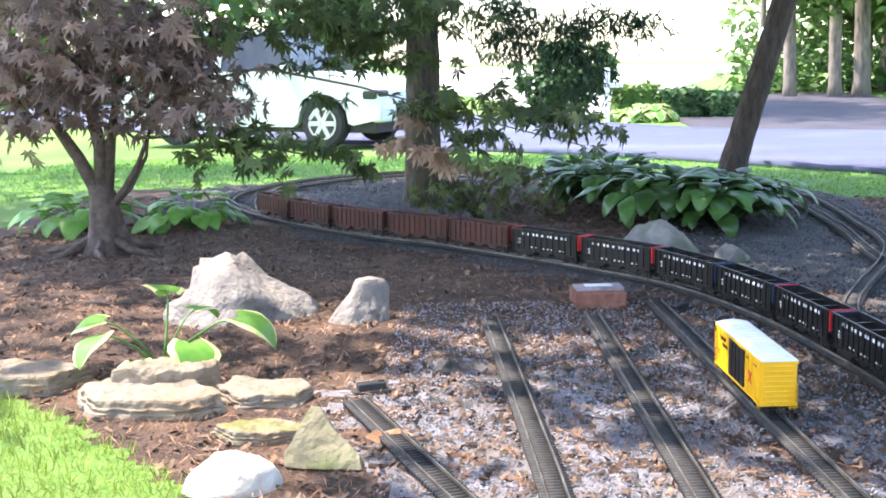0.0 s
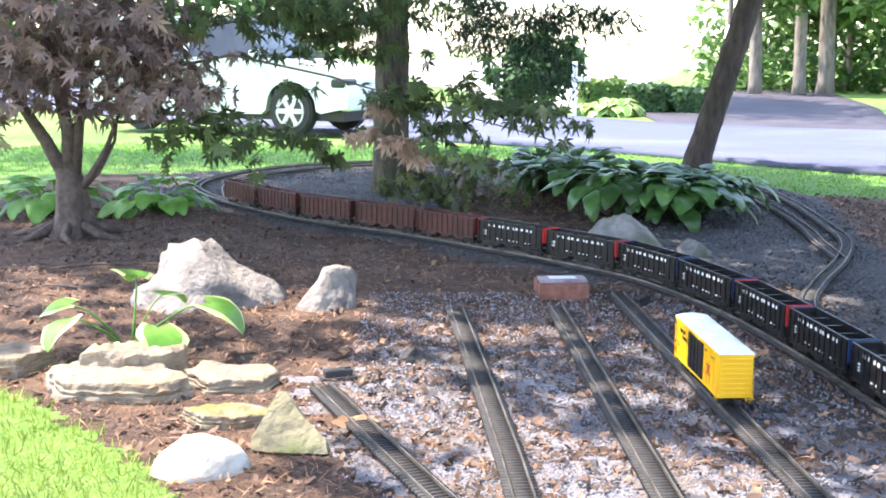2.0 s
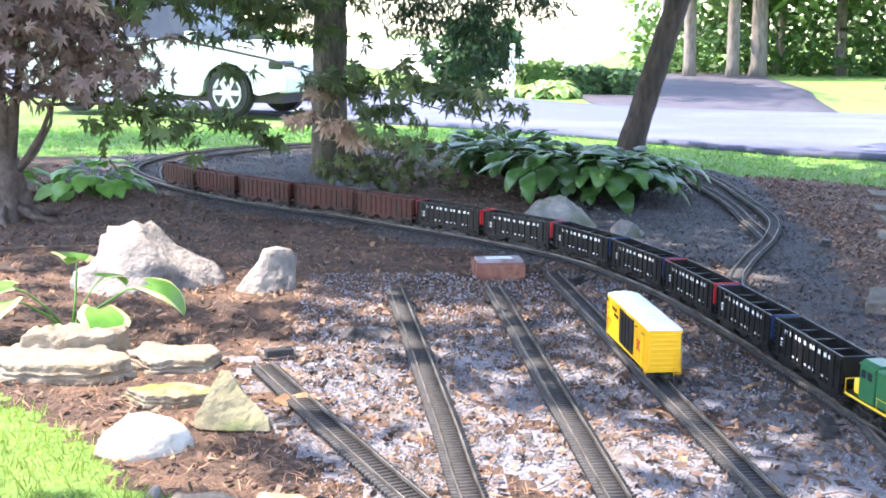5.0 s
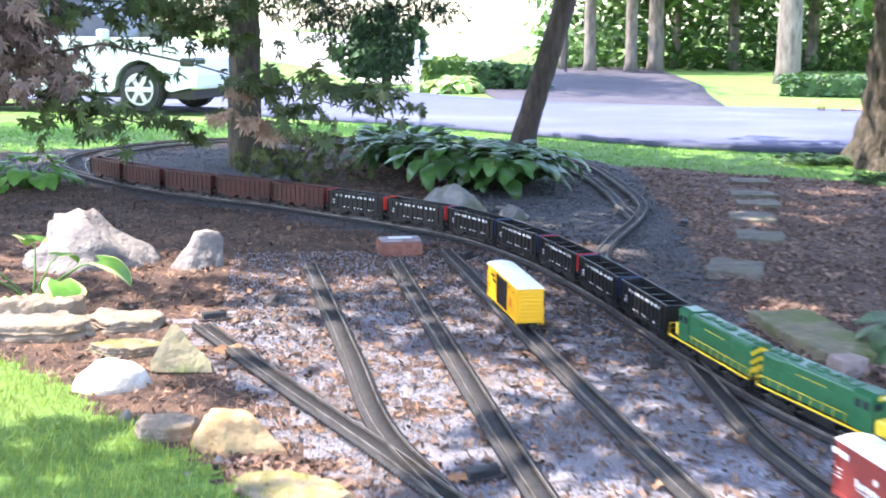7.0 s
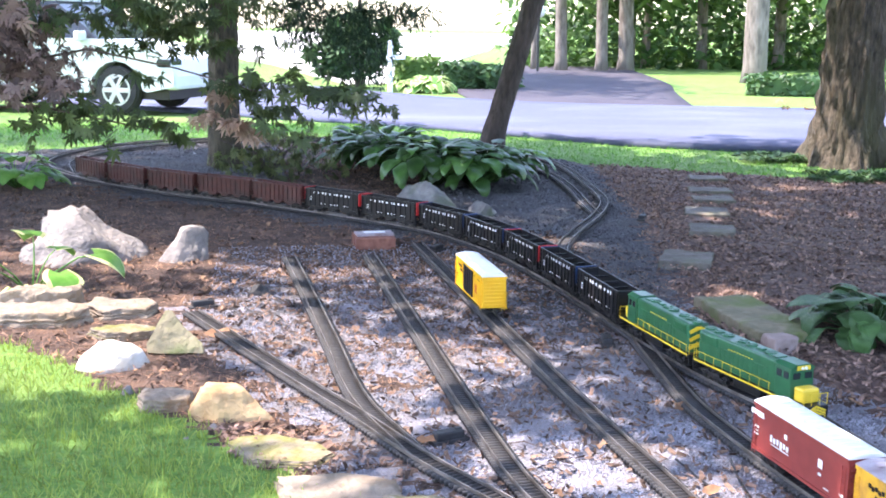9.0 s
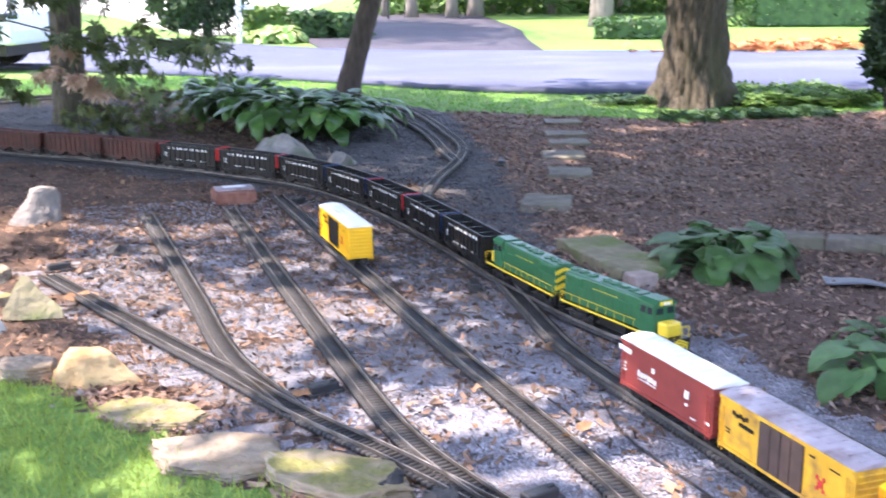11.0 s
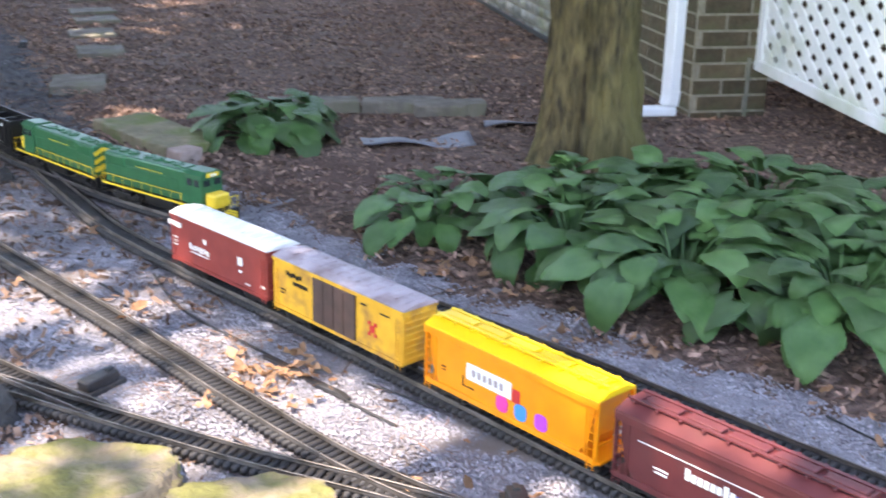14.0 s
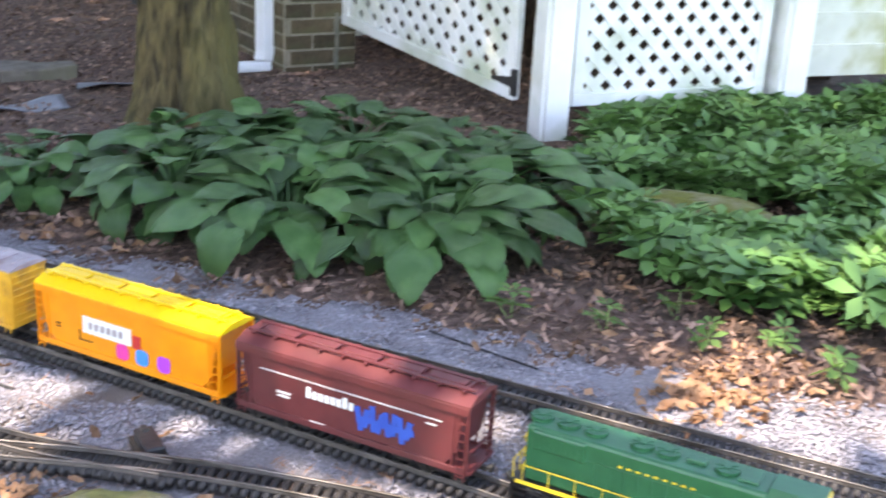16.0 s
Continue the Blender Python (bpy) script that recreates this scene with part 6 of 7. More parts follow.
for m_ in HOSTAV:
    m_.materials.append(M_CREAM)


def hosta(x, y, size, n, label, seed, meshes=None, z=None, tilt=0.0, group="hostas"):
    ob = thing("hosta_plant", pose(x, y, float(ground_z(x, y)) if z is None else z), label, "hosta", group)
    rr = random.Random(seed)
    ms = meshes or HOSTA
    for i in range(n):
        ring = (i + 0.5) / n
        a = i * 2.39996 + rr.uniform(-0.3, 0.3)
        s = size * rr.uniform(0.72, 1.08) * (0.78 + 0.34 * ring)
        lift = (1 - ring)**1.2 * 44 - 24 + tilt + rr.uniform(-11, 11)
        lf = new("leaf", ms[rr.randrange(len(ms))])
        lf.parent = ob
        off = 0.05 * size
        lf.matrix_basis = Matrix.Translation((math.cos(a + 1.57) * off, math.sin(a + 1.57) * off, 0)) @ Matrix.Rotation(a, 4, "Z") @ Matrix.Rotation(radians(lift), 4, "X") @ Matrix.Rotation(radians(rr.uniform(-16, 16)), 4, "Y") @ Matrix.Diagonal((s, s, s, 1))
    return ob


G1 = "broad-leaved green hosta beside the track"
for i, (x, y, s_, n) in enumerate(((2.04, 2.42, 0.165, 90), (2.18, 2.02, 0.19, 110), (2.18, 1.64, 0.205, 120), (2.34, 1.28, 0.205, 115), (2.52, 1.72, 0.215, 110), (2.45, 2.25, 0.195, 90), (2.74, 1.42, 0.215, 100), (2.84, 1.88, 0.215, 90), (2.98, 1.6, 0.195, 70), (2.62, 2.05, 0.2, 70), (2.86, 1.28, 0.18, 60))):
    hosta(x, y, s_ * 1.08, int(n * 0.62), G1, 50 + i, tilt=4, group="hosta bed")
hosta(2.2, 3.66, 0.2, 85, "green hosta growing beside stone edging", 70)
hosta(1.25, 7.95, 0.32, 130, "tall glossy hosta clump inside the railway loop", 71, HOSTAD, tilt=11)
hosta(1.5, 7.75, 0.29, 120, "tall glossy hosta clump inside the railway loop", 72, HOSTAD, tilt=11)
hosta(1.0, 8.6, 0.33, 90, "tall glossy hosta clump inside the railway loop", 73, HOSTAD, tilt=11)
hosta(0.85, 9.1, 0.3, 70, "tall glossy hosta clump inside the railway loop", 74, HOSTAD, tilt=11)
hosta(1.7, 8.1, 0.27, 80, "tall glossy hosta clump inside the railway loop", 79, HOSTAD, tilt=11)
hosta(-2.2, 7.9, 0.25, 36, "bright green hosta behind the maple", 75, HOSTAG)
hosta(-1.6, 8.0, 0.23, 32, "bright green hosta behind the maple", 76, HOSTAG)
sparse = thing("hosta_plant", pose(-0.92, 4.72, 0), "sparse hosta with cream-edged leaves among stones", "hosta", "hostas")
for a_, lift, roll_, sz in ((150, -6, 14, 0.2), (205, -14, -10, 0.23), (265, -8, 6, 0.24), (95, 2, -8, 0.19), (20, 14, 12, 0.21), (180, -24, 4, 0.2), (325, 8, 0, 0.17)):
    lf = new("leaf", HOSTAV[1])
    lf.parent = sparse
    lf.matrix_basis = Matrix.Translation((0, 0, -0.005)) @ Matrix.Rotation(radians(a_), 4, "Z") @ Matrix.Rotation(radians(lift), 4, "X") @ Matrix.Rotation(radians(roll_), 4, "Y") @ Matrix.Diagonal((sz * 1.15, sz * 1.15, sz * 1.15, 1))

# ---- groundcover ----
ROS_V, ROS_F = [], []
for k in range(6):
    a = k * math.pi / 3
    for j, (l, w, z) in enumerate(((0.08, 0, 0), (0.6, 0.22, 0.12), (1.0, 0, 0.05), (0.6, -0.22, 0.12))):
        ROS_V.append((l * math.cos(a) - w * math.sin(a), l * math.sin(a) + w * math.cos(a), z))
    ROS_F.append((4 * k, 4 * k + 1, 4 * k + 2, 4 * k + 3))
ROS_V, ROS_F = np.array(ROS_V), np.array(ROS_F)


def cover(name, pts, height, size, material, label, shape=(ROS_V, ROS_F), layers=2, category="groundcover"):
    p = np.concatenate([pts + rng.normal(size=pts.shape) * 0.02 for _ in range(layers)])
    n = len(p)
    hz = height * rng.uniform(0.3, 1.05, n) * (0.75 + 0.25 * np.sin(p[:, 0] * 5) * np.cos(p[:, 1] * 6))
    me = strew(name, *shape, np.column_stack([p, ground_z(p[:, 0], p[:, 1]) + hz]), rot_np(rng.normal(0, 0.3, n), rng.normal(0, 0.3, n), rng.random(n) * 6.28), size * rng.uniform(0.6, 1.25, n), material)
    return tagged(new(name, me), label, category, kind="stuff")


pp = rng.uniform((2.15, -1.4), (5.0, 1.6), (9000, 2))
lo = np.interp(pp[:, 1], [-1.4, 0.2, 0.5, 0.8, 1.15, 1.6], [2.5, 2.5, 2.42, 2.48, 2.8, 4.3])
keep = (pp[:, 0] > lo + 0.1 * rng.random(len(pp))) & ~((np.abs((pp[:, 0] - 3.02) * 0.88 + (pp[:, 1] - 0.84) * 0.47) < 0.2) & (np.abs((pp[:, 1] - 0.84) * 0.88 - (pp[:, 0] - 3.02) * 0.47) < 0.36)) & (pp[:, 1] < 1.55 - 0.75 * (pp[:, 0] - 3.7).clip(0))
cover("pachysandra", pp[keep], 0.16, 0.08, M_PACHY, "dense green pachysandra groundcover")
for i, (x, y, s_) in enumerate(((2.16, 0.72, 0.05), (2.2, 0.5, 0.045), (2.1, 0.93, 0.06), (2.28, 0.36, 0.05), (2.2, 0.22, 0.06), (2.34, 0.62, 0.05))):
    ob = new("seedling")
    for k, (dx, dy, dz, q) in enumerate(((0, 0, 0.04, 1.0), (0.03, 0.01, 0.06, 0.8), (-0.03, 0.02, 0.05, 0.7))):
        sp_ = new("sprig", strew("sprig", ROS_V, ROS_F, np.array([(dx, dy, dz)]), leaf_rot(1, 0, 0.3), np.array([s_ * q]), M_CROWNL))
        sp_.parent = ob
        part("stem", tube(bmesh.new(), [(0, 0, -0.004), (dx * 0.6, dy * 0.6, dz * 0.5), (dx, dy, dz)], [0.002, 0.0018, 0.0015], 5), M_STEM, sp_)
    ob.matrix_world = pose(x, y, 0)
    tagged(ob, "small bright green seedling in bare mulch", "seedling", "seedlings")
pp = rng.uniform((5.2, 8.4), (6.4, 9.6), (900, 2))
cover("ivy_patch", pp, 0.14, 0.07, M_CROWNL, "yellow-green ivy patch beside the oak")
pp = np.concatenate([rng.uniform((4.1, 7.75), (5.6, 8.2), (260, 2)), rng.uniform((4.15, 9.1), (4.6, 9.5), (100, 2))])
cover("ivy_patch", pp, 0.07, 0.06, M_SHRUB, "dark ivy sprigs along the lawn edge")

# columnar evergreen by the house
ob = thing("arborvitae", pose(6.5, 8.4, 0), "dark columnar arborvitae at the house corner", "shrub")
part("trunk", tube(bmesh.new(), [(0, 0, -0.05), (0, 0, 1.0), (0, 0, 2.4)], [0.06, 0.05, 0.02], 8), M_BARKD, ob)
crown(ob, "foliage", [((6.5, 8.4, 0.5), (0.27, 0.27, 0.48), 2600), ((6.5, 8.4, 1.3), (0.3, 0.3, 0.7), 2600), ((6.5, 8.4, 2.0), (0.2, 0.2, 0.5), 700)], M_CONIFER, 0.09, droop=-0.6)

# ---- beyond the road ----


def hedge(x0, y0, x1, y1, w, h, label, n, material=M_SHRUB, name="hedge"):
    a, b = Vector((x0, y0, 0)), Vector((x1, y1, 0))
    z = float(ground_z(x0, y0))
    ob = thing(name, pose((x0 + x1) / 2, (y0 + y1) / 2, z), label, "hedge", "hedges")
    L = (b - a).length
    k = rng.random((n, 3)) * 2 - 1
    f = rng.integers(0, 3, n)
    k[np.arange(n), f] = np.sign(k[np.arange(n), f]) * rng.uniform(0.8, 1.05, n)
    p = k * (L / 2, w / 2, h / 2) + (0, 0, h / 2)
    ang = math.atan2(y1 - y0, x1 - x0)
    c, s_ = math.cos(ang), math.sin(ang)
    p = np.column_stack([p[:, 0] * c - p[:, 1] * s_, p[:, 0] * s_ + p[:, 1] * c, p[:, 2].clip(0.02)])
    lf = new("foliage", strew("foliage", LEAF_V, LEAF_F, p, leaf_rot(n), 0.16 * rng.uniform(0.7, 1.3, n), material))
    lf.parent = ob
    bm = box(bmesh.new(), 0, 0, h * 0.45, L * 0.9, w * 0.8, h * 0.88, 0.05, Matrix.Rotation(ang, 4, "Z"))
    part("inner_mass", bm, material, ob)
    return ob


hedge(4.2, 26.2, 5.0, 26.2, 0.7, 0.62, "clipped dark green hedge across the road", 900)
hedge(5.1, 26.1, 5.9, 26.1, 0.7, 0.55, "clipped dark green hedge across the road", 900)
hedge(3.3, 27.5, 4.3, 27.5, 0.7, 0.7, "loose light green hedge across the road", 700, M_CROWNL)
hedge(10.9, 24.6, 13.0, 23.9, 0.9, 0.46, "low dark green shrub border on the far lawn", 900)
hedge(17.0, 29.5, 30.0, 26.5, 1.4, 1.5, "long dark hedge behind the far lawn", 3000)
hosta(3.7, 24.9, 0.4, 110, "pale green hosta clump on the far verge", 90, HOSTAV)
hosta(3.2, 25.3, 0.3, 60, "pale green hosta clump on the far verge", 91, HOSTAV)
pp = rng.normal(size=(500, 2)) * (1.1, 0.35) + (12.2, 18.9)
cover("flower_bed", pp, 0.25, 0.09, M_ORANGE, "orange flower bed at the far verge")

# post with a box on the far verge
ob = thing("mailbox_post", pose(2.85, 24.8, -0.3), "white wooden roadside post with a short crossarm", "post")
part("shaft", box(bmesh.new(), 0, 0, 0.55, 0.1, 0.1, 1.1, 0.01), M_WPLAIN, ob)
part("crossarm", box(bmesh.new(), 0.12, 0, 0.75, 0.4, 0.09, 0.09, 0.01), M_WPLAIN, ob)

# dark rounded evergreen on the far side
ob = thing("evergreen_shrub", pose(2.35, 26.5, -0.3), "large dark rounded evergreen across the road", "shrub")
part("trunk", tube(bmesh.new(), [(0, 0, 0), (0, 0, 1.0), (0, 0, 2.0)], [0.12, 0.1, 0.05], 8), M_BARKD, ob)
crown(ob, "foliage", [((2.2, 26.5, 0.7), (0.95, 0.9, 0.95), 1700), ((1.7, 26.4, 0.5), (0.6, 0.6, 0.8), 700), ((2.9, 26.6, 0.7), (0.45, 0.5, 0.7), 600)], M_SHRUB, 0.2)


# woods behind the driveway


def far_tree(x, y, r, h, seed, material, foliage=True):
    ob = thing("woodland_tree", pose(x, y, -0.3), "tall bare-trunked woodland tree behind the drive", "tree", "woodland trees")
    rr = random.Random(seed)
    part("trunk", tube(bmesh.new(), [(0, 0, -0.2), (0, 0, 0.4), (rr.uniform(-.2, .2), 0, h * 0.5), (rr.uniform(-.4, .4), 0, h)], [r * 1.35, r, r * 0.85, r * 0.4], 12), material, ob, smooth=True)
    return ob


for i, (x, y, r) in enumerate(((9.4, 39, 0.1), (10.1, 38, 0.2), (10.6, 40, 0.11), (11.5, 38, 0.2), (12.5, 38.5, 0.26), (13.5, 41, 0.14), (14.4, 42, 0.16), (13.5, 30.2, 0.33), (16.2, 41, 0.2), (17.4, 39, 0.24), (19.2, 41, 0.22), (20.6, 36, 0.32), (22.6, 40, 0.24), (24.2, 33, 0.3), (26.4, 37, 0.3), (29, 38, 0.3))):
    far_tree(x, y, r, 11, i, M_BARKF)

# globe lamp at the end of the drive
ob = thing("street_lamp", pose(9.0, 36.8, -0.3), "white globe lamp on a slim dark post", "lamp")
part("post", cyl(bmesh.new(), (0, 0, 0), (0, 0, 1.75), 0.045, 10), M_IRON, ob)
bm = bmesh.new()
bmesh.ops.create_uvsphere(bm, u_segments=20, v_segments=12, radius=0.22, matrix=Matrix.Translation((0, 0, 1.95)))
part("globe", bm, M_WPLAIN, ob, "white glass globe", smooth=True)

nw = 11000
pos = np.column_stack([rng.uniform(10.4, 42, nw), rng.uniform(42, 52, nw), -0.3 + 9 * rng.random(nw)**1.4])
# the cloud at height 8.5 is added out of view to shade the driveway
pos = np.concatenate([pos, cloud(3200, (19, 40, 3.6), (11, 3, 2.2)), cloud(1400, (13.0, 40, 3.4), (2.6, 2, 1.8)), cloud(1500, (24, 36, 4.5), (6, 2, 2.0)), cloud(5200, (3.3, 31.5, 8.5), (4.2, 8.5, 0.8), 0.6), cloud(1500, (11.5, 37.2, 3.6), (2.6, 0.8, 2.4)), cloud(1100, (17.5, 34.0, 3.8), (3.6, 1.0, 2.2))])
n = len(pos)
tagged(new("woodland_foliage", strew("woodland_foliage", LEAF_V, LEAF_F, pos, leaf_rot(n), 0.5 * rng.uniform(0.5, 1.3, n), M_CROWNL)), "woodland foliage coloured sunlit green, plus unseen leaves shading the drive", "woods", kind="stuff")
nw = 9000
pos = np.column_stack([rng.uniform(9.8, 45, nw), rng.uniform(40, 46, nw), -0.3 + 2.6 * rng.random(nw)**1.3])
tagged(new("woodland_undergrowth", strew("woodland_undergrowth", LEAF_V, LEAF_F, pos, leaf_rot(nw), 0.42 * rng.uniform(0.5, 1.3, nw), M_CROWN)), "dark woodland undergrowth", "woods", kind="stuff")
nw = 5000
pos = np.column_stack([rng.uniform(-40, -3, nw), rng.uniform(38, 46, nw), -0.3 + 8 * rng.random(nw)**1.2])
tagged(new("woodland_foliage", strew("woodland_foliage", LEAF_V, LEAF_F, pos, leaf_rot(nw), 0.9 * rng.uniform(0.5, 1.3, nw), M_CROWN)), "distant dark trees beyond the road", "woods", kind="stuff")

# ---- parked car ----
car = thing("parked_car", Matrix.Translation((-2.05, 17.75, float(ground_z(0, 17.6)) + 0.02)) @ Matrix.Rotation(radians(-24), 4, "Z"), "white sport-utility car parked on the road edge", "car")


def arch(cx, r, n=9):
    return [(cx + r * math.cos(a), 0.36 + r * math.sin(a)) for a in np.linspace(math.pi, 0, n)]


prof = [(0.93, 0.42), (0.95, 0.62), (0.88, 0.82), (0.6, 0.96), (0.0, 1.06), (-0.35, 1.1), (-2.9, 1.12), (-3.62, 1.08), (-3.68, 0.6), (-3.6, 0.38)] + arch(-2.66, 0.42) + [(-2.1, 0.3), (-0.5, 0.3)] + arch(0, 0.42) + [(0.5, 0.33)]
bm = prism(bmesh.new(), prof, 0.03, 1.8)
part("body", bm, M_CARW, car, "white painted body")
bm = bmesh.new()
vs = [bm.verts.new(p) for p in ((-0.3, 0.1, 1.09), (-3.6, 0.1, 1.1), (-3.6, 1.73, 1.1), (-0.3, 1.73, 1.09), (-1.15, 0.3, 1.66), (-3.35, 0.3, 1.66), (-3.35, 1.53, 1.66), (-1.15, 1.53, 1.66))]
for f in ((0, 1, 5, 4), (1, 2, 6, 5), (2, 3, 7, 6), (3, 0, 4, 7), (4, 5, 6, 7)):
    bm.faces.new([vs[i] for i in f])
bmesh.ops.recalc_face_normals(bm, faces=bm.faces[:])
part("cabin_glass", bm, M_GLASS, car)
part("roof", box(bmesh.new(), -2.25, 0.915, 1.68, 2.3, 1.28, 0.06, 0.02), M_CARW, car)
for x in (-1.85, -2.85):
    part("pillar", box(bmesh.new(), x, 0.19, 1.37, 0.09, 0.05, 0.62, 0, Matrix.Rotation(radians(-19), 4, "X")), M_CARW, car)
part("headlight", box(bmesh.new(), 0.78, 0.2, 0.76, 0.26, 0.36, 0.15, 0.04), M_GLASS, car)
part("bumper", box(bmesh.new(), 0.86, 0.9, 0.5, 0.22, 1.7, 0.26, 0.06), M_CARW, car)
part("wing_mirror", box(bmesh.new(), -0.55, -0.02, 1.14, 0.12, 0.2, 0.15, 0.03), M_CARW, car)
part("underbody", box(bmesh.new(), -1.3, 0.9, 0.32, 4.2, 1.5, 0.2), M_COAL, car)
for x in (0.0, -2.66):
    part("wheel_well", box(bmesh.new(), x, 0.95, 0.52, 0.83, 1.3, 0.5), M_COAL, car)
for x in (0.0, -2.66):
    for y in (0.13, 1.7):
        bm = bmesh.new()
        cyl(bm, (x, y - 0.11, 0.355), (x, y + 0.11, 0.355), 0.355, 32)
        bmesh.ops.bevel(bm, geom=[e for e in bm.edges if abs(e.verts[0].co.y - e.verts[1].co.y) < 0.001], offset=0.03, segments=3, affect="EDGES")
        w = part("wheel", bm, M_TYRE, car, "black tyre with alloy rim")
        o = -0.118 if y < 1 else 0.118
        bm = cyl(bmesh.new(), (x, y + o * 0.9, 0.355), (x, y + o, 0.355), 0.235, 28)
        part("rim_well", bm, M_IRON, w)
        bm = bmesh.new()
        cyl(bm, (x, y + o * 0.9, 0.355), (x, y + o * 1.09, 0.355), 0.05, 16)
        for k in range(6):
            r_ = Matrix.Translation((x, y + o * 1.03, 0.355)) @ Matrix.Rotation(k * math.pi / 3, 4, "Y")
            box(bm, *(r_ @ Vector((0.12, 0, 0))), 0.2, 0.02, 0.07, 0.006, Matrix.Rotation(k * math.pi / 3, 4, "Y"))
        r1 = bmesh.ops.create_circle(bm, segments=32, radius=0.235, matrix=Matrix.Translation((x, y + o * 1.02, 0.355)) @ Matrix.Rotation(radians(90), 4, "X"))
        r2 = bmesh.ops.create_circle(bm, segments=32, radius=0.205, matrix=Matrix.Translation((x, y + o * 1.02, 0.355)) @ Matrix.Rotation(radians(90), 4, "X"))
        a_, b_ = r1["verts"], r2["verts"]
        for k in range(32):
            bm.faces.new((a_[k], a_[(k + 1) % 32], b_[(k + 1) % 32], b_[k]))
        part("rim", bm, M_ALLOY, w, "silver six-spoke alloy rim")

# ---- small stuff on the ground ----


def in_zone(n, lo, hi, want):
    p = rng.uniform(lo, hi, (n, 2))
    return p[np.isin(zone(p[:, 0], p[:, 1]), want)]


OCT_V = np.array([(1, 0, 0), (-1, 0, 0), (0, 1, 0), (0, -1, 0), (0, 0, 0.7), (0.3, 0.2, -0.6)], float)
OCT_F = np.array([(0, 2, 4), (2, 1, 4), (1, 3, 4), (3, 0, 4), (2, 0, 5), (1, 2, 5), (3, 1, 5), (0, 3, 5)])


def litter(name, p, shape, size, material, label, category, lift=0.002, tip=0.25, aspect=None):
    n = len(p)
    sc = size * rng.uniform(0.45, 1.3, (n, 1)) * (np.ones((n, 3)) if aspect is None else np.asarray(aspect) * rng.uniform(0.7, 1.3, (n, 3)))
    me = strew(name, *shape, np.column_stack([p, ground_z(p[:, 0], p[:, 1]) + lift + 0.3 * size * rng.random(n) * 0.3]), rot_np(rng.normal(0, tip, n), rng.normal(0, tip, n), rng.random(n) * 6.28), sc, material)
    return tagged(new(name, me), label, category, kind="stuff")


def clear(p, d=0.045):
    """Drops most of what would lie on the rails."""
    k = np.full(len(p), 9.0)
    for l in (SIDE1, SIDE2, SIDE3, SIDE4, FREIGHT, OUTER, MAIN):
        k = np.minimum(k, near_line(p[:, 0], p[:, 1], l))
    return p[(k > d) | (rng.random(len(p)) < 0.16)]


litter("gravel_stones", clear(in_zone(120000, (-0.3, 0.0), (2.2, 5.6), [GRAVEL])), (OCT_V, OCT_F), 0.0038, M_MPEBBLE, "loose grey crushed gravel", "gravel", 0.003, 1.0)
litter("gravel_stones", clear(in_zone(110000, (0.4, -0.2), (2.2, 2.9), [GRAVEL])), (OCT_V, OCT_F), 0.0044, M_PEBBLE, "loose light grey crushed gravel close to the sidings", "gravel", 0.002, 1.0)
litter("gravel_stones", clear(in_zone(9000, (-0.2, 4.0), (1.3, 5.7), [BALLAST, NEEDLES])), (OCT_V, OCT_F), 0.005, M_MPEBBLE, "grey gravel thinning out into dark ground", "gravel", 0.004, 1.0)
litter("ballast_stones", clear(in_zone(34000, (-2.2, 3.9), (2.6, 11.6), [BALLAST])), (OCT_V, OCT_F), 0.008, M_DPEBBLE, "dark crushed track ballast", "ballast", 0.003, 1.0)
CHIP_V = np.array([(-1, -0.35, 0), (0.9, -0.4, 0.1), (1, 0.3, 0), (-0.85, 0.4, 0.12)], float)
CHIP_F = np.array([(0, 1, 2, 3)])
litter("ballast_stones", clear(in_zone(2500, (-0.2, 2.6), (1.9, 5.2), [GRAVEL])), (OCT_V, OCT_F), 0.005, M_DPEBBLE, "dark stones mixed into light gravel", "ballast", 0.004, 1.0)
litter("wood_chips", in_zone(90000, (1.6, -0.5), (6.4, 9.0), [MULCH]), (CHIP_V, CHIP_F), 0.0125, M_CHIP, "brown shredded bark mulch chips", "mulch", 0.022, 0.5)
litter("wood_chips", in_zone(15000, (1.9, -0.5), (5.0, 1.6), [SOIL]), (CHIP_V, CHIP_F), 0.012, M_LITTER, "dark bark chips between seedlings", "mulch", 0.012, 0.5)
NDL_V = np.array([(-1, -0.04, 0), (0, -0.05, 0.08), (1, 0, 0), (0, 0.05, 0.09)], float)
litter("fallen_needles", in_zone(56000, (-2.6, 2.0), (2.0, 9.6), [NEEDLES]), (NDL_V, CHIP_F), 0.026, M_NEEDLE, "dry brown conifer needles", "needles", 0.008, 0.3)
litter("bark_litter", in_zone(7000, (-0.2, 0.8), (1.1, 3.0), [NEEDLES]), (CHIP_V, CHIP_F), 0.015, M_CHIP, "pale bark chips round the edging stones", "mulch", 0.006, 0.5)
litter("bark_litter", in_zone(16000, (-2.6, 2.0), (2.0, 9.6), [NEEDLES]), (CHIP_V, CHIP_F), 0.014, M_LITTER, "brown bark crumbs in the needles", "mulch", 0.006, 0.5)
pp = in_zone(28000, (-0.3, 0.3), (1.9, 5.6), [GRAVEL, BALLAST])
pp = pp[(wob(pp[:, 0], pp[:, 1], 4, 1) + wob(pp[:, 0], pp[:, 1], 11, 0.5) > 0.42) | (rng.random(len(pp)) < 0.08 + 0.14 * (pp[:, 1] > 3.6))]
litter("fallen_needles", pp, (NDL_V, CHIP_F), 0.02, M_NEEDLE, "dry needles drifted over the gravel", "needles", 0.012, 0.3)
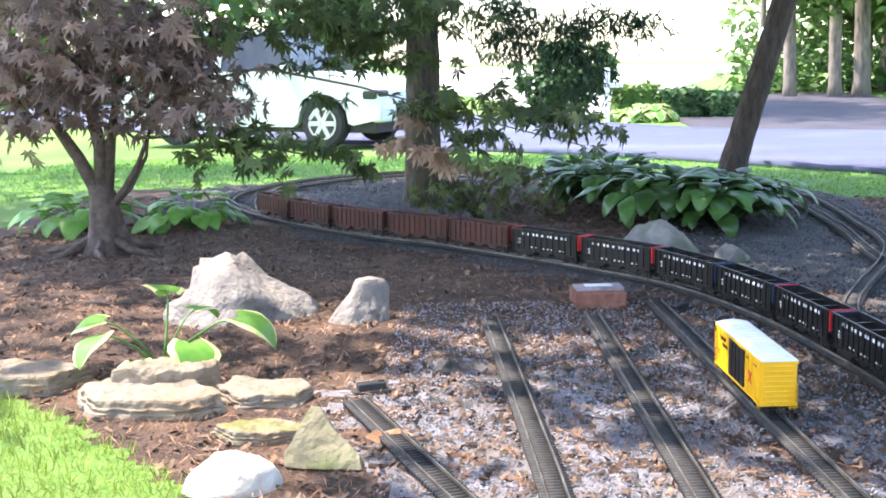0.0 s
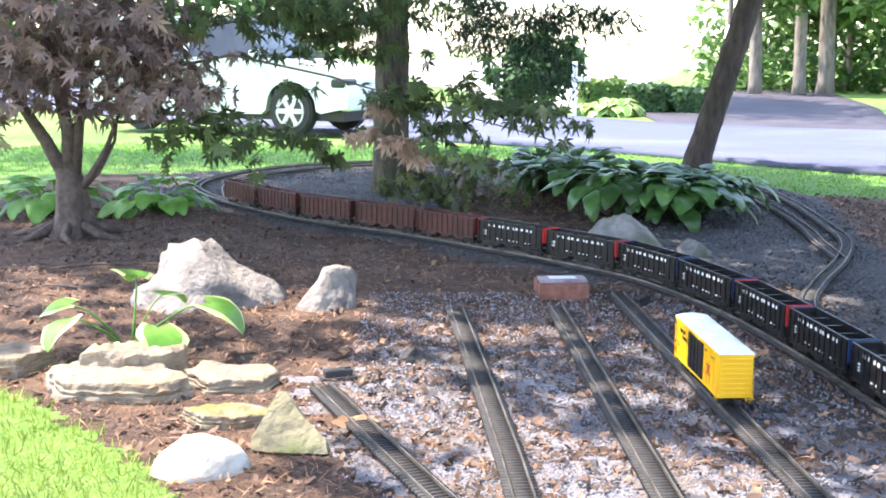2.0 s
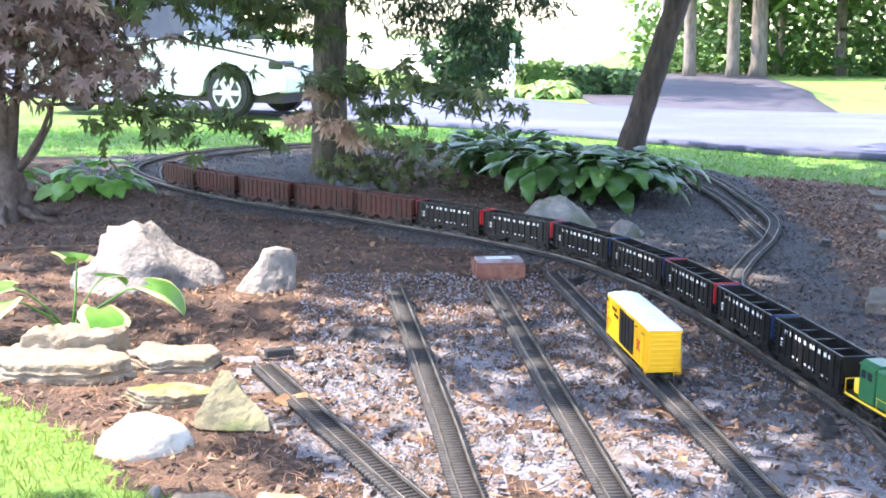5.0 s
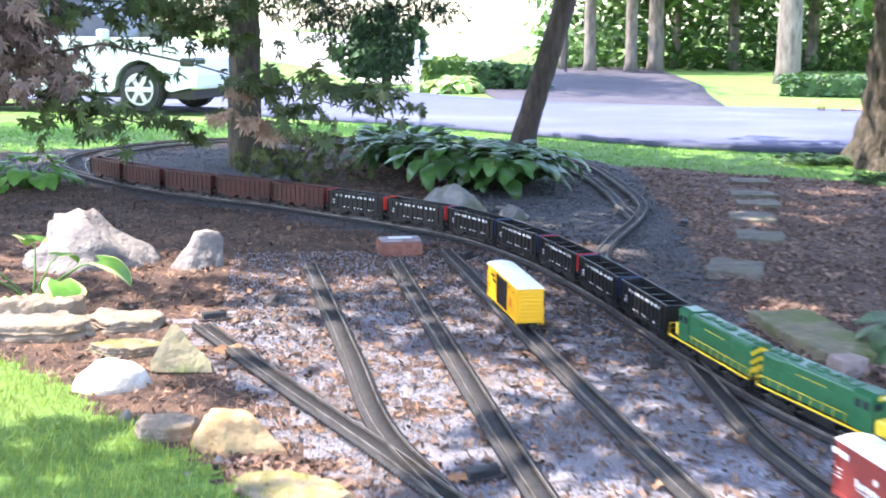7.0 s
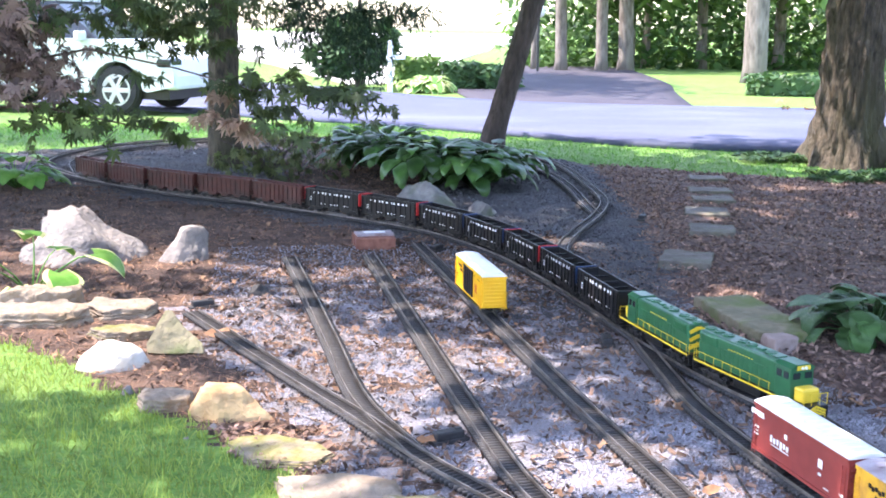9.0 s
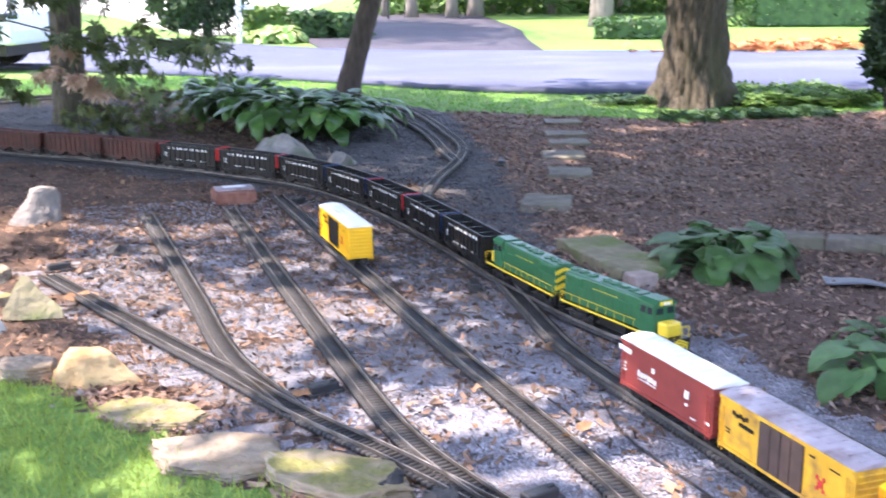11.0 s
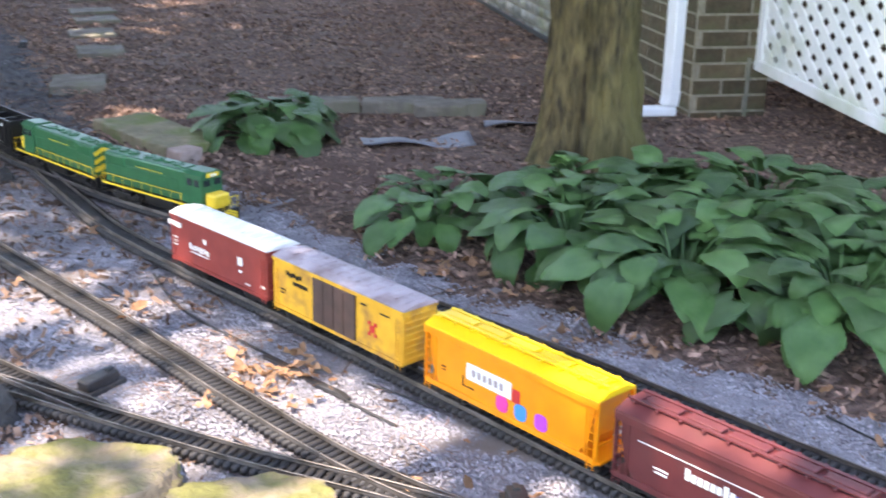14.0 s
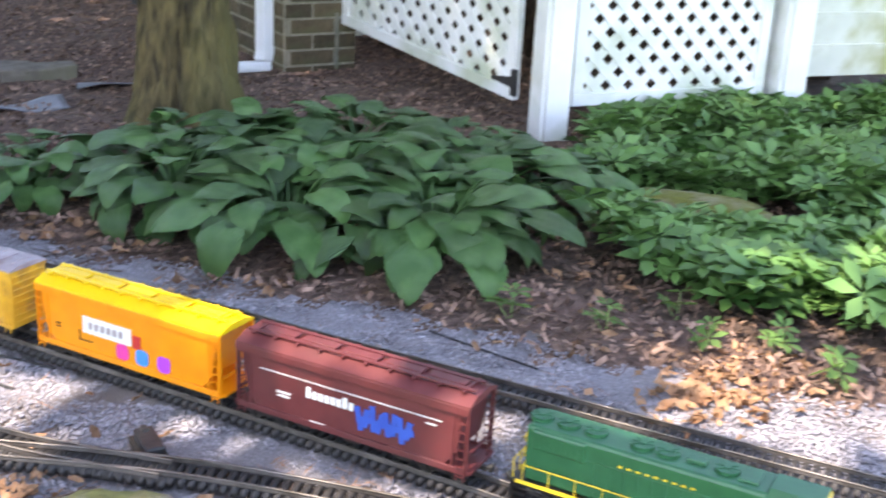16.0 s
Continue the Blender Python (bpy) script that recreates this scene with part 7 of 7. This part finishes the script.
pp = in_zone(7500, (-0.3, 2.2), (1.6, 6.0), [GRAVEL, BALLAST])
litter("bark_litter", pp, (CHIP_V, CHIP_F), 0.013, M_LITTER, "brown crumbs scattered over the gravel", "mulch", 0.01, 0.5)
DL_V, DL_F = [(0, 0, 0.0)], []
for k in range(8):
    a, r_ = k * math.pi / 4, (1.0, 0.6, 0.85, 0.55, 0.9, 0.6, 0.8, 0.5)[k]
    DL_V.append((r_ * math.cos(a), 0.7 * r_ * math.sin(a), 0.18 * (1 + math.sin(3 * a))))
DL_F = [(0, k + 1, (k + 1) % 8 + 1) for k in range(8)]
DL = (np.array(DL_V), np.array(DL_F))
litter("dead_leaves", np.concatenate([in_zone(420, (-1.6, 0.4), (2.2, 6.5), [GRAVEL, NEEDLES]), in_zone(500, (1.7, -0.3), (2.9, 2.6), [MULCH, SOIL]), rng.normal(size=(60, 2)) * 0.07 + (1.12, 1.85), rng.normal(size=(190, 2)) * (0.1, 0.07) + (2.03, 0.42), rng.normal(size=(60, 2)) * 0.08 + (0.95, 1.2)]),
       DL, 0.022, M_DEADLEAF, "curled tan dead leaves", "leaves", 0.012, 0.4)
for i, (x, y, s_, r) in enumerate(((1.066, 2.37, 0.04, 30), (1.0, 2.32, 0.042, 100), (0.44, 2.8, 0.04, 10), (0.58, 2.78, 0.03, 60), (0.62, 2.06, 0.03, 5), (0.7, 2.4, 0.03, 70), (-0.14, 3.95, 0.07, 20), (1.22, 2.98, 0.045, 40), (1.1, 0.95, 0.04, 15), (0.5, 2.15, 0.04, 80))):
    ob = new("fallen_leaf", np_mesh("fallen_leaf", DL[0] * s_, DL[1], M_DEADLEAF))
    ob.matrix_world = pose(x, y, 0.014, 12, 20 if i == 1 else 4, r)
    tagged(ob, "single curled tan fallen leaf", "leaf", "fallen leaves")
for i in range(46):
    x, y = rng.uniform(0.0, 1.9), rng.uniform(1.0, 5.2)
    a, l = rng.random() * 6.28, rng.uniform(0.04, 0.16)
    ob = new("twig", link_bm("twig", tube(bmesh.new(), [(0, 0, 0.006), (l * 0.5, 0.01, 0.012), (l, -0.004, 0.006)], [0.002, 0.0018, 0.001], 5), M_BARKM))
    ob.matrix_world = pose(x, y, 0.004, 0, 0, math.degrees(a))
    tagged(ob, "thin brown fallen twig", "twig", "fallen twigs")
for pts in ([(-1.75, 6.2, 0.0), (-1.6, 6.14, 0.012), (-1.45, 6.22, 0.016), (-1.3, 6.3, 0.004), (-1.1, 6.28, 0.014), (-0.95, 6.4, 0.0)], [(-1.2, 5.95, 0.0), (-1.16, 6.08, 0.02), (-1.05, 6.2, 0.028), (-0.92, 6.26, 0.016), (-0.8, 6.4, 0.0)],
            [(-1.7, 5.7, 0.0), (-1.52, 5.76, 0.012), (-1.38, 5.7, 0.014), (-1.22, 5.82, 0.0)]):
    tagged(new("root_runner", link_bm("root_runner", tube(bmesh.new(), pts, [0.003, 0.005, 0.0055, 0.005, 0.004, 0.002][:len(pts)], 6), M_BARKM)), "brown surface root on needle litter", "root", "surface roots")
BL_V = np.array([(-0.05, 0, 0), (0.05, 0, 0), (0.03, 0.35, 0.85), (-0.02, 0.4, 0.9)], float)
p = in_zone(60000, (-2.2, 1.6), (0.7, 5.0), [LAWN])
n = len(p)
tagged(new("lawn_grass", strew("lawn_grass", BL_V, CHIP_F, np.column_stack([p, np.zeros(n)]), rot_np(rng.normal(0, 0.35, n), rng.normal(0, 0.35, n), rng.random(n) * 6.28), 0.03 * rng.uniform(0.5, 1.3, n), M_BLADE)), "short green lawn grass blades", "grass", kind="stuff")
p = np.concatenate([in_zone(70000, (-4.5, 8.0), (7, 15), [LAWN])])
n = len(p)
tagged(new("lawn_grass", strew("lawn_grass", BL_V, CHIP_F, np.column_stack([p, ground_z(p[:, 0], p[:, 1])]), rot_np(rng.normal(0, 0.35, n), rng.normal(0, 0.35, n), rng.random(n) * 6.28), (0.07, 0.05, 0.02) * rng.uniform(0.5, 1.3, (n, 1)), M_BLADEF)), "mown green lawn beyond the railway", "grass", kind="stuff")

# ---- bricks and sleepers as pieces ----
BRICK = {}


def brick_mesh(l):
    k = round(l, 3)
    if k not in BRICK:
        BRICK[k] = link_bm("brick", box(bmesh.new(), 0, 0, 0, l, 0.012, 0.057, 0.002), M_BRICK)
    return BRICK[k]


left = 300
for ob, length, height, face in sorted(wall_jobs, key=lambda j: j[1]):
    rest = []
    row = 0
    z = -0.02
    while z < min(height, 2.0):
        x = length - (0.0 if row % 2 == 0 else 0.1065)
        while x > 0.02:
            l = min(0.203, x - 0.005)
            x0 = min(x, length)
            if row % 2 and x == length - 0.1065:
                bl = [(length - 0.0483, 0.0965)]
            else:
                bl = []
            bl.append((x - l / 2, l))
            for cx, l_ in bl:
                if l_ < 0.03:
                    continue
                if left > 0 and z < 1.0 and cx > length - 1.1:
                    b = new("brick", brick_mesh(l_))
                    b.parent = ob
                    b.location = (cx, -face * 0.0035, z + 0.03)
                    left -= 1
                else:
                    rest.append((cx, z + 0.03, l_))
            x -= 0.213
        z += 0.0677
        row += 1
    if rest:
        r = np.array(rest)
        me = strew("brickwork", TIE_VF[0], TIE_VF[1], np.column_stack([r[:, 0], 0 * r[:, 0] - face * 0.0048, r[:, 1]]), rot_np(0 * r[:, 0], 0 * r[:, 0], 0 * r[:, 0]), np.column_stack([r[:, 2], np.full(len(r), 0.012), np.full(len(r), 0.057)]), M_BRICKP)
        b = new("brickwork", me)
        b.parent = ob
        tagged(b, kind="stuff")
for ob, t, ang in tie_jobs:
    for (x, y), a in list(zip(t, ang))[:110]:
        k = new("sleeper", TIE_MESH)
        k.parent = ob
        k.matrix_basis = Matrix.Translation((x, y, RAIL_Z - 0.015)) @ Matrix.Rotation(a, 4, "Z")
